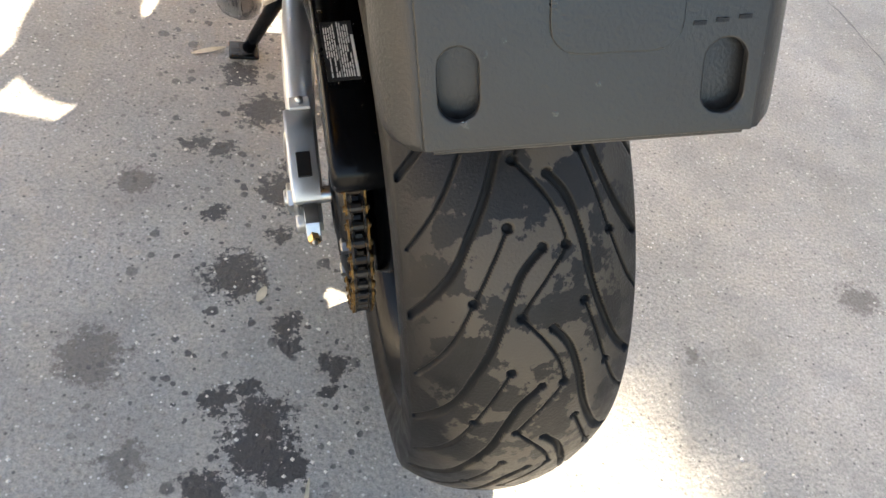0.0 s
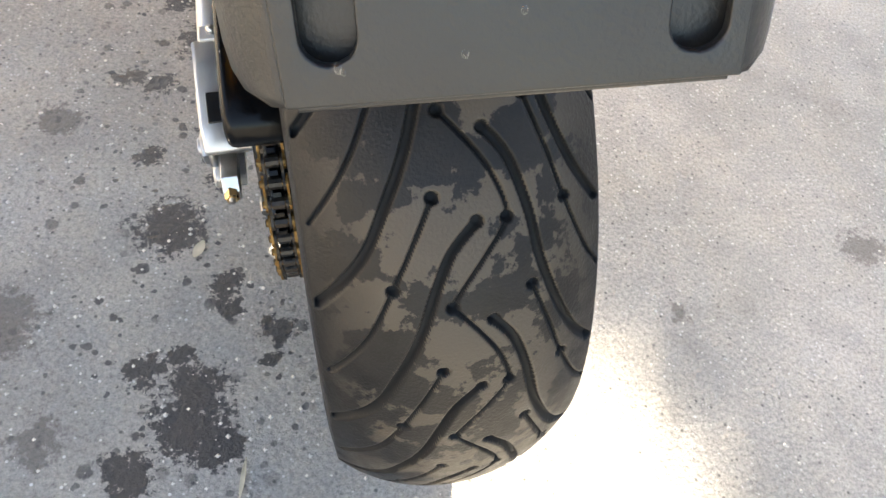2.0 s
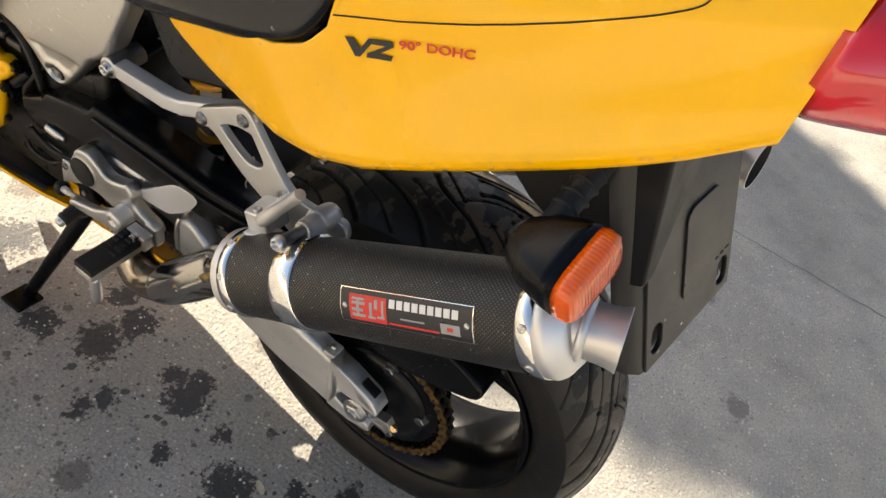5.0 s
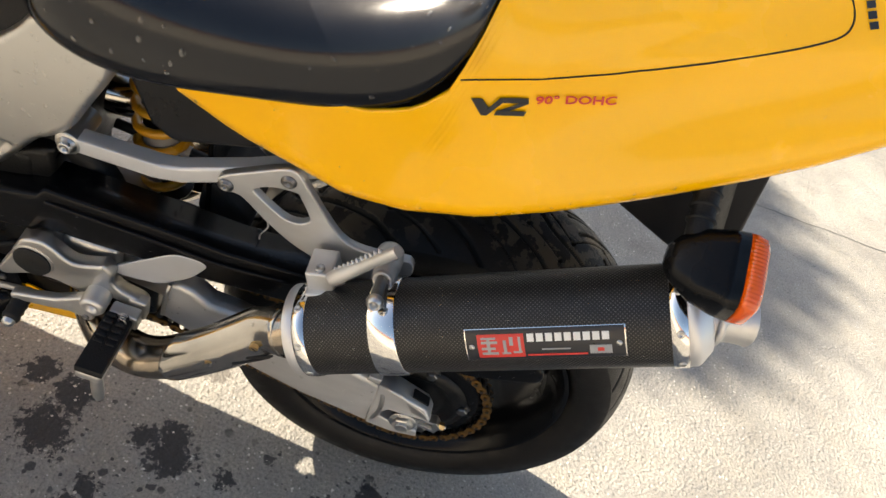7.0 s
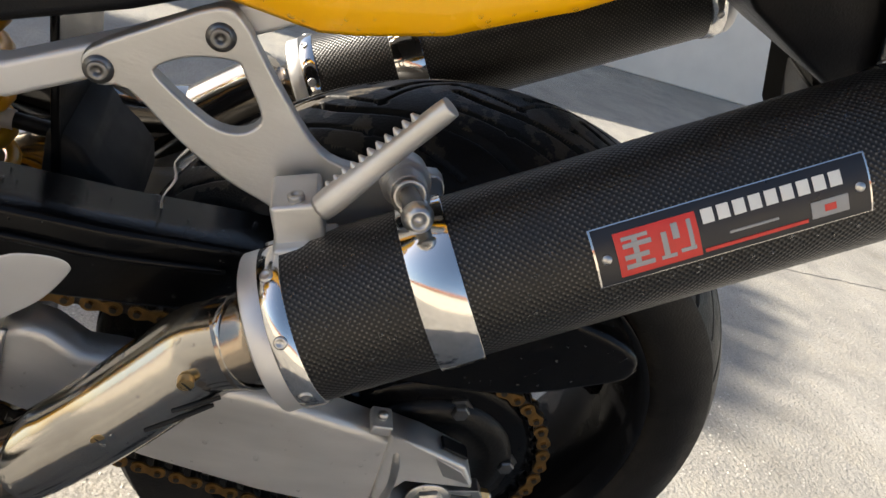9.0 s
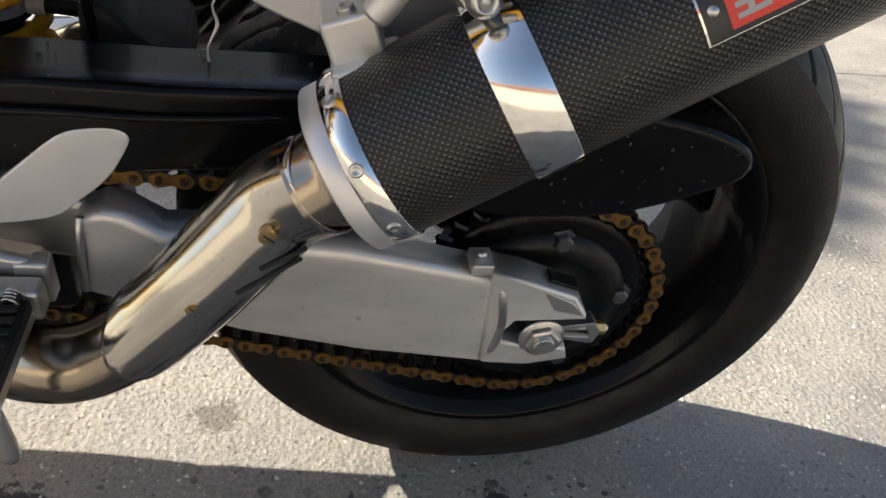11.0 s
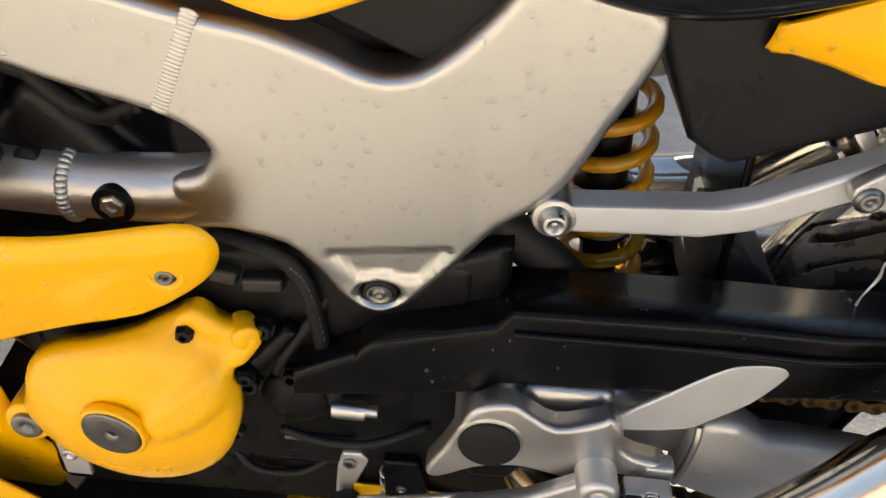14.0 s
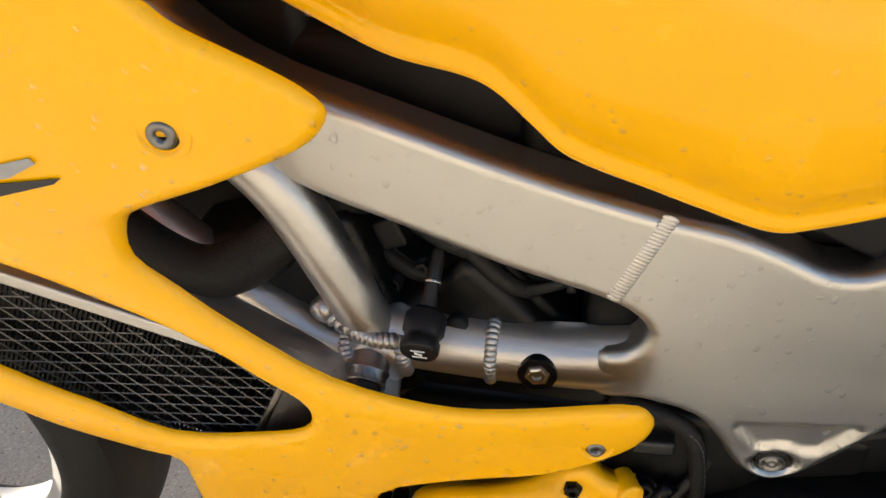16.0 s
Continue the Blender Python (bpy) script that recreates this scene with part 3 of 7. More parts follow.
# ---- unseen tree added for its shade, beyond the right of the machine ----
def make_shade_tree():
    root = tagged(new("tree"), "broad green tree, unseen, added to shade the ground on the right", "tree")
    h = 5.2
    c = Vector((1.34, 1.0, 0)) + SUN * (h / SUN.z)
    root.location = (c.x, c.y, 0)
    part("trunk", tube([(0.1, 0, 0), (0.05, 0.1, 1.5), (0, 0, 3.0), (0, 0, 5.0)], [0.22, 0.17, 0.14, 0.07], 12), BARK, root)
    rng = random.Random(11)
    bm = bmesh.new()
    for i in range(11000):
        while True:
            p = Vector((rng.uniform(-1, 1), rng.uniform(-1, 1), rng.uniform(-1, 1)))
            if p.x ** 2 + p.y ** 4 + p.z ** 2 < 1:
                break
        q = Vector((p.x * 0.95, p.y * 2.0, h + p.z * 0.5))
        a = Euler((rng.uniform(0, 6), rng.uniform(0, 6), rng.uniform(0, 6))).to_matrix()
        s = rng.uniform(0.07, 0.13)
        vs = [bm.verts.new(q + a @ Vector(v) * s) for v in ((-1, 0, 0), (0, -0.4, 0), (1, 0, 0), (0, 0.4, 0))]
        bm.faces.new(vs)
    part("crown", bm, LEAF, root, smooth=False)
    # a second clump on a lower limb, added to shade the ground farther forward
    bm = bmesh.new()
    for i in range(4200):
        while True:
            p = Vector((rng.uniform(-1, 1), rng.uniform(-1, 1), rng.uniform(-1, 1)))
            if p.length < 1:
                break
        q = Vector((p.x * 0.95 - 0.65, p.y * 1.0 + 1.05, h + p.z * 0.45))
        a = Euler((rng.uniform(0, 6), rng.uniform(0, 6), rng.uniform(0, 6))).to_matrix()
        s = rng.uniform(0.07, 0.13)
        bm.faces.new([bm.verts.new(q + a @ Vector(v) * s) for v in ((-1, 0, 0), (0, -0.4, 0), (1, 0, 0), (0, 0.4, 0))])
    part("side_crown", bm, LEAF, root, smooth=False)
    part("limb", tube([(0, 0, 3.6), (-0.35, 0.5, 4.4), (-0.65, 1.05, 5.2)], [0.07, 0.05, 0.02], 10), BARK, root)


make_shade_tree()

# ---- the motorcycle, built upright round the rear wheel's contact point, then leaned onto its stand ----
bike = new("motorcycle")
bike.matrix_world = BIKE
tagged(bike, "yellow sports motorcycle with twin carbon silencers, wet, on its side stand", "motorcycle")

R_TYRE = 0.300
PITCHES = 17
# groove lines over one pitch: half width, depth, points (x in mm, along the tread in pitches)
GROOVES = (
    (0.9, ((-10, -0.57), (7, -0.38), (18, -0.21), (23, -0.02), (11, 0.15), (-3, 0.32), (-10, 0.43))),
    (2.5, ((13, -0.47), (26, -0.31), (36, -0.03), (42, 0.23), (53, 0.52), (66, 0.78), (82, 1.0))),
    (0.9, ((37, -0.62), (49, -0.33), (59, -0.06), (75, 0.29), (90, 0.5))),
    (2.5, ((6, -0.02), (-9, 0.13), (-19, 0.34), (-29, 0.61), (-43, 0.89), (-57, 1.15), (-84, 1.45))),
    (0.9, ((-17, -0.16), (-30, 0.09), (-42, 0.32), (-58, 0.63), (-82, 0.95))),
)
DOTS = ((-10, 0.43), (23, -0.02), (37, -0.62), (59, -0.06), (-17, -0.16), (-42, 0.32), (13, -0.47), (6, -0.02))


def tyre_mesh(radius, half, tread, seg_a, pitches):
    """A tyre ring; the tread's grooves are cut into it."""
    prof = []
    for k in range(181):
        x = -half + 2 * half * k / 180
        prof.append((x, radius - (0.130 - math.sqrt(0.130 ** 2 - x * x))))
    prof = [(-half * 0.72, radius - 0.092), (-half * 0.92, radius - 0.082), (-half * 1.02, radius - 0.066), (-half * 1.04, radius - 0.055)] + prof + [(half * 1.04, radius - 0.055), (half * 1.02, radius - 0.066), (half * 0.92, radius - 0.082), (half * 0.72, radius - 0.092)]
    xs, rs = np.array([p[0] for p in prof]), np.array([p[1] for p in prof])
    # finer round the rear and underside, where the camera passes near
    near = int(seg_a * 0.78)
    ang = np.radians(np.concatenate([np.linspace(95, 285, near, endpoint=False), np.linspace(285, 455, seg_a - near, endpoint=False)]))
    X, A = np.meshgrid(xs, ang)
    Rr = np.repeat(rs[None, :], seg_a, 0)
    if tread:
        arc = 2 * np.pi * radius / pitches
        S = (A - radians(143.0)) * radius
        dep = np.zeros_like(X)
        for hw, pts in GROOVES:
            line = curve_pts([(a / 1000, b * arc, 0) for a, b in pts], 4)
            for p, q in zip(line, line[1:]):
                for shift in (-2, -1, 0, 1):
                    ds = (S - p.y + arc * 1.0) % arc + p.y - arc + shift * arc
                    vx, vy = q.x - p.x, q.y - p.y
                    t = np.clip(((X - p.x) * vx + (ds - p.y) * vy) / (vx * vx + vy * vy), 0, 1)
                    d = np.hypot(X - p.x - t * vx, ds - p.y - t * vy)
                    dep = np.maximum(dep, np.clip((hw / 1000 + 0.0008 - d) / 0.0016, 0, 1) * (0.0060 if hw > 2 else 0.0045))
        for a, b in DOTS:
            ds = (S - b * arc + arc / 2) % arc - arc / 2
            d = np.hypot(X - a / 1000, ds)
            dep = np.maximum(dep, np.clip((0.0042 - d) / 0.0016, 0, 1) * 0.0065)
        dep[:, :6] = 0
        dep[:, -6:] = 0
        Rr = Rr - dep
    V = np.stack([X, Rr * np.cos(A), Rr * np.sin(A)], -1).reshape(-1, 3)
    k = len(prof)
    F = []
    for i in range(seg_a):
        j = (i + 1) % seg_a
        F += [(i * k + m, i * k + m + 1, j * k + m + 1, j * k + m) for m in range(k - 1)]
    me = bpy.data.meshes.new("tyre")
    me.from_pydata(V.tolist(), [], F)
    me.shade_smooth()
    me.materials.append(TREAD)
    # groove faces: free of dust, and near-black to deepen their shade
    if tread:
        me.materials.append(NEAR_BLACK)
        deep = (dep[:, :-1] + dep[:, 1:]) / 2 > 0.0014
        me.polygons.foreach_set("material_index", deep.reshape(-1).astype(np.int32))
    return me


def make_rear_wheel():
    # rim: barrel, flanges, hub; five broad hollow spokes
    bm = bmesh.new()
    rim = [(0.2047, -0.078), (0.2111, -0.080), (0.2121, -0.075), (0.2065, -0.070), (0.1964, -0.066), (0.1909, -0.045), (0.1844, -0.020), (0.1844, 0.020), (0.1909, 0.045), (0.1964, 0.066), (0.2065, 0.070), (0.2121, 0.075),
           (0.2111, 0.080), (0.2047, 0.078), (0.2019, 0.070), (0.1835, 0.050), (0.1779, 0.0), (0.1835, -0.050), (0.2019, -0.070)]
    lathe(rim, 96, bm, HUB, closed=True)
    wheel = part("rear_wheel", bm, BLACK_PAINT, bike, "three-spoke cast wheel in satin black")
    part("hub", lathe([(0.02, -0.085), (0.075, -0.085), (0.083, -0.06), (0.055, -0.04), (0.05, 0.04), (0.075, 0.06), (0.075, 0.08), (0.02, 0.08)], 48, at=HUB, closed=True), BLACK_PAINT, wheel)
    for k in range(3):
        a = 2 * math.pi * k / 3 + radians(137)
        rows = []
        for r, w, d in ((0.042, 0.038, 0.036), (0.083, 0.034, 0.030), (0.129, 0.032, 0.026), (0.161, 0.037, 0.028), (0.182, 0.052, 0.036)):
            t = a + (r - 0.05) * 3.2
            c = Vector((0, math.cos(t) * r, math.sin(t) * r)) + HUB
            tang = Vector((0, -math.sin(t), math.cos(t)))
            rows.append([c + tang * (w * math.cos(q)) + Vector((d * math.sin(q), 0, 0)) for q in [2 * math.pi * i / 12 for i in range(12)]])
        part("spoke", loft(rows, True, True), BLACK_PAINT, wheel)
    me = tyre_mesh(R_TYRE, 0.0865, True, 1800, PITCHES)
    tyre = new("tyre", me)
    tyre.parent = wheel
    tyre.location = HUB
    tyre["label"] = "wide black radial tyre with curved grooves and dusty tread"
    # sprocket carrier, sprocket with teeth, nuts
    bm = bmesh.new()
    lathe([(0.03, -0.114), (0.088, -0.112), (0.098, -0.109), (0.098, -0.103), (0.03, -0.099)], 82, bm, AXLE, closed=True)
    teeth = []
    for k in range(41):
        a = 2 * math.pi * (k + 0.5) / 41 + radians(111)
        rows = []
        for r, w in ((0.096, 0.0064), (0.104, 0.0040), (0.111, 0.0018)):
            c = AXLE + Vector((0, math.cos(a) * r, math.sin(a) * r))
            tg = Vector((0, -math.sin(a), math.cos(a)))
            rows.append([c + tg * sgn * w + Vector((x, 0, 0)) for sgn, x in ((-1, -0.109), (1, -0.109), (1, -0.103), (-1, -0.103))])
        teeth.append(loft(rows, True, True))
    spr = part("sprocket", bm, BLACK_PAINT, wheel, "greasy dark steel rear sprocket")
    for b in teeth:
        part("tooth", b, BLACK_PAINT, spr, smooth=False)
    part("sprocket_carrier", lathe([(0.02, -0.085), (0.072, -0.09), (0.080, -0.100), (0.078, -0.116), (0.062, -0.121), (0.056, -0.116), (0.044, -0.116), (0.040, -0.122), (0.025, -0.124)], 48, at=AXLE), DARK_METAL, wheel)
    for k in range(5):
        a = radians(97) + 2 * math.pi * k / 5
        bolt("sprocket_nut", AXLE + Vector((-0.114, math.cos(a) * 0.073, math.sin(a) * 0.073)), (-1, 0, 0), 0.0080, 0.008, STEEL_DARK, wheel, hexa=True, socket=False, washer=0.0115)
    return wheel


def make_chain():
    """Roller chain round the sprocket: lower run, rear half turn, upper run to the engine."""
    x = -0.094
    rear = [AXLE + Vector((0, math.cos(a) * 0.1072, math.sin(a) * 0.1072)) for a in [radians(111) + 2 * math.pi * k / 41 for k in range(-2, 21)]]
    p = 0.01641
    # lower run forward from the last pin
    low, d = [], Vector((0, math.cos(radians(14.5)), math.sin(radians(14.5))))
    q = rear[-1]
    for i in range(23):
        q = q + p * d
        d = Vector((0, math.cos(radians(14.5 + 0.05 * i)), math.sin(radians(14.5 + 0.05 * i))))
        low.append(q.copy())
    up = []
    q = rear[0]
    d = Vector((0, math.cos(radians(3.0)), math.sin(radians(3.0))))
    for i in range(22):
        q = q + p * d
        up.append(q.copy())
    pins = up[::-1] + rear + low
    chain = part("drive_chain", tube([Vector((x, v.y, v.z)) for v in (pins[0], pins[1])], 0.004, 8, 1), CHAIN_DARK, bike, "gold drive chain dulled with grease")

    def link(ry):
        own = bmesh.new()
        out = []
        for i in range(9):
            a = -math.pi / 2 + math.pi * i / 8
            out.append((p / 2 + 0.0066 * math.cos(a), 0.0066 * math.sin(a)))
        out.append((0, 0.0040))
        out += [(-u, -v) for u, v in out[:9]]
        out.append((0, -0.0040))
        slab(out, -ry, -ry + 0.0018, bm=own)
        slab(out, ry - 0.0018, ry, bm=own)
        for s in (-1, 1):
            lathe([(0, -ry - 0.0016), (0.0032, -ry - 0.0016), (0.0032, ry + 0.0016), (0, ry + 0.0016)], 10, own, (0, s * p / 2, 0))
            if ry < 0.009:
                lathe([(0.0051, -0.0048), (0.0051, 0.0048)], 10, own, (0, s * p / 2, 0))
        return own
    kinds = []
    for nm, ry, mt in (("outer_link", 0.0098, GOLD), ("inner_link", 0.0076, CHAIN_DARK)):
        me = bpy.data.meshes.new(nm)
        b = link(ry)
        bmesh.ops.recalc_face_normals(b, faces=b.faces)
        b.to_mesh(me)
        b.free()
        me.materials.append(mt)
        kinds.append((nm, me))
    pm = bpy.data.meshes.new("pin")
    b = lathe([(0, -0.0122), (0.0026, -0.0122), (0.0026, 0.0122), (0, 0.0122)], 10)
    b.to_mesh(pm)
    b.free()
    pm.materials.append(CHAIN_DARK)
    for i, (a, b) in enumerate(zip(pins, pins[1:])):
        nm, me = kinds[i % 2]
        o = new(nm, me)
        o.parent = chain
        c = (a + b) / 2
        o.matrix_local = Matrix.Translation((x, c.y, c.z)) @ Matrix.Rotation(math.atan2(b.z - a.z, b.y - a.y), 4, "X")
        if i % 2:
            for v in (a, b):
                o = new("pin", pm)
                o.parent = chain
                o.matrix_local = Matrix.Translation((x, v.y, v.z))


make_rear_wheel()
make_chain()


def make_swingarm():
    # left arm: deep box beam with rounded edges, weld step, and axle block
    beam = [(0.3239, 0.4018), (0.3061, 0.4115), (0.2917, 0.4092), (0.2693, 0.3946), (0.2455, 0.3964), (0.1416, 0.3911), (0.0358, 0.3659), (0.0327, 0.2730), (0.1292, 0.2846), (0.2200, 0.2998), (0.2849, 0.3202), (0.3280, 0.3345)]
    taper = lambda y, z: 0.018 * min(1.0, max(0.0, (y - 0.1) / 0.22))
    arm = part("swingarm", pillow(beam, -0.146, -0.118, 0.009, n=0, k=5, shift=taper, fine=0.012), ARM, bike, "brushed aluminium box-section swingarm")
    part("arm_root", pillow([(0.480, 0.432), (0.40, 0.424), (0.318, 0.404), (0.318, 0.350), (0.40, 0.362), (0.480, 0.372)], -0.112, -0.09, 0.008, n=0, k=4), ALU_DULL, arm, "dull front end of the arm")
    part("arm_beam", pillow(beam, 0.146, 0.118, 0.009, n=0, k=3), ARM, arm)
    part("cross_member", box((0, 0.42, 0.395), (0.25, 0.07, 0.07)), ALU_DULL, arm, bevel=0.012, segs=3)
    # two dark fillers, added to hide sunlit ground behind the arm
    part("link_arm", box((-0.085, 0.415, 0.335), (0.05, 0.15, 0.075)), DARK_METAL, arm, "dark filler added to hide sunlit ground behind the arm", bevel=0.008)
    part("link_rocker", box((0, 0.365, 0.272), (0.15, 0.075, 0.11)), DARK_METAL, arm, bevel=0.012)
    part("weld_bead", tube([(-0.138, 0.036, 0.3705), (-0.148, 0.029, 0.352), (-0.1485, 0.0245, 0.322), (-0.148, 0.0275, 0.296), (-0.140, 0.0335, 0.2755)], 0.0034, 8), ALU_DULL, arm)
    part("weld_bead", tube([(-0.124, 0.3215, 0.4035), (-0.1295, 0.3225, 0.392), (-0.1300, 0.3245, 0.366), (-0.126, 0.3265, 0.338)], 0.003, 8), ALU_DULL, arm)
    # axle block: upper and lower jaws
    jaws = [(0.0397, 0.3756), (0.0119, 0.3680), (-0.0300, 0.3508), (-0.0424, 0.3319), (-0.0422, 0.3266), (0.0140, 0.3252), (0.0211, 0.3131), (0.0198, 0.3019), (0.0023, 0.2976), (-0.0340, 0.2938), (-0.0379, 0.2806), (-0.0040, 0.2735), (0.0333, 0.2780)]
    for sx in (-1, 1):
        part("axle_block", pillow(jaws, sx * 0.149, sx * 0.122, 0.003, n=0, k=3), ARM, arm, "forked axle block")
    # dark plate on the block's top paints the shade of its slot
    part("window", box((-0.1345, -0.020, 0.3575), (0.0135, 0.026, 0.003), None, Matrix.Rotation(radians(22), 4, "X")), DARK_METAL, arm, "dark plate for the shade in the axle block's slot", bevel=0.0008)
    part("window_side", pillow([(-0.0017, 0.3588), (-0.0278, 0.3463), (-0.0391, 0.3319), (-0.0142, 0.3385)], -0.1497, -0.147, 0.0008, n=0, k=2), ALU_DULL, arm)
    part("axle_washer", lathe([(0, -0.002), (0.0185, -0.002), (0.0185, 0.003), (0, 0.003)], 32, at=(-0.146, -0.0115, 0.3055), axis=(-1, 0, 0)), STEEL, arm)
    bolt("axle_nut", (-0.148, -0.0115, 0.3055), (-1, 0, 0), 0.0150, 0.007, STEEL, arm, hexa=True)
    part("axle", lathe([(0, -0.30), (0.0085, -0.30), (0.0085, 0.008), (0.007, 0.009), (0, 0.007)], 24, at=(-0.149, -0.0115, 0.3055), axis=(-1, 0, 0)), STEEL, arm)
    # chain adjuster: plate, stud and lock nut
    bm = slab([(-0.024, 0.309), (-0.056, 0.314), (-0.064, 0.303), (-0.060, 0.289), (-0.024, 0.296)], -0.140, -0.126, holes=[[(-0.034, 0.3055), (-0.052, 0.3085), (-0.055, 0.297), (-0.034, 0.2985)]])
    part("adjuster_plate", bm, STEEL, arm, bevel=0.0008)
    part("adjuster_stud", tube([(-0.133, -0.01, 0.303), (-0.133, -0.072, 0.301)], 0.003, 10, 1), STEEL, arm)
    bolt("adjuster_nut", (-0.133, -0.064, 0.301), (0, -1, 0.0), 0.006, 0.006, BRASS, arm, hexa=True)
    part("hose_clip", box((-0.132, 0.0466, 0.3735), (0.022, 0.017, 0.010)), ARM, arm, bevel=0.002)
    part("clip_screw", lathe([(0, 0), (0.004, 0), (0.004, 0.004), (0, 0.005)], 12, at=(-0.132, 0.0466, 0.3785), axis=(0, 0, 1)), STEEL, arm)
    fit_now[0] = CHASSIS
    # black upper brace (braced arm) and chain guard over the upper run
    up = [(0.60, 0.43), (0.555, 0.455), (0.514, 0.472), (0.463, 0.490), (0.452, 0.506), (0.319, 0.510), (0.252, 0.508), (0.176, 0.504), (0.10, 0.498), (0.05, 0.495), (0.05, 0.446), (0.182, 0.447), (0.268, 0.449), (0.456, 0.438), (0.468, 0.427), (0.60, 0.405)]
    narrow = lambda y, z: 0.025 * max(0.0, min(1.0, (0.26 - y) / 0.19))
    part("chain_guard", pillow(up, -0.138, -0.088, 0.005, n=0, k=3, shift=narrow, fine=0.02), BLACK_PAINT, arm, "satin black chain guard, wet with drops")
    part("guard_tail", pillow([(0.09, 0.498), (0.0, 0.500), (-0.08, 0.490), (-0.125, 0.476), (-0.142, 0.462), (-0.140, 0.444), (-0.115, 0.430), (-0.06, 0.408), (0.0, 0.402), (0.06, 0.406), (0.09, 0.440)], -0.1135, -0.066, 0.006, n=2, k=3), BLACK_PAINT, arm, "black rear end of the chain guard")
    part("guard_edge", tube([(-0.139, 0.45, 0.489), (-0.1405, 0.32, 0.492), (-0.139, 0.255, 0.490), (-0.1290, 0.18, 0.488)], 0.0028, 8), BLACK_PAINT, arm)
    fit_now[0] = None
    part("guard_front", pillow([(0.582, 0.425), (0.575, 0.454), (0.562, 0.467), (0.520, 0.479), (0.478, 0.491), (0.470, 0.492), (0.470, 0.446)], -0.129, -0.080, 0.005, n=0, k=4), BLACK_PAINT, arm, "black front block of the braced arm")
    # dark slab added behind it to stop bright gaps
    part("pivot_block", pillow([(0.580, 0.425), (0.576, 0.465), (0.564, 0.488), (0.542, 0.508), (0.483, 0.532), (0.470, 0.532), (0.470, 0.446)], -0.098, 0.09, 0.008, n=0, k=3), DARK_METAL, arm)
    # printed warning label on the guard's top, unreadable
    lb = part("guard_label", box((-0.0955, -0.040, 0.4975), (0.026, 0.072, 0.0008), None, Matrix.Rotation(radians(4), 4, "X")), PLASTIC, arm, "black label with white print", bevel=0.0002)
    rng = random.Random(2)
    for i in range(11):
        x = -0.1060 + 0.0019 * i
        y = -0.073
        while y < -0.012:
            w = rng.uniform(0.004, 0.012)
            part("print_bar", box((x, y + w / 2, 0.4979 + 0.07 * (y + 0.040)), (0.0011, w - 0.0012, 0.0008), None, Matrix.Rotation(radians(4), 4, "X")), WHITE if i != 5 else GREY_PRINT, lb, smooth=False)
            y += w
    part("label_edge", box((-0.0840, -0.048, 0.4977), (0.0022, 0.05, 0.0008), None, Matrix.Rotation(radians(4), 4, "X")), WHITE, lb, smooth=False)
    return arm


make_swingarm()
fit_now[0] = None


# ---- exhaust ----
MUF_A = Vector((-0.1825, 0.1476, 0.4958))      # front of the left silencer's axis
MUF_B = Vector((-0.1702, -0.1910, 0.7130))      # rear of its sleeve


def axis_matrix(a, b):
    """Local z along a to b, local x away from the machine's middle."""
    z = (b - a).normalized()
    x = Vector((-1 if a.x < 0 else 1, 0, 0))
    x = (x - z * x.dot(z)).normalized()
    y = z.cross(x)
    m = Matrix((x, y, z)).transposed().to_4x4()
    m.translation = a
    return m


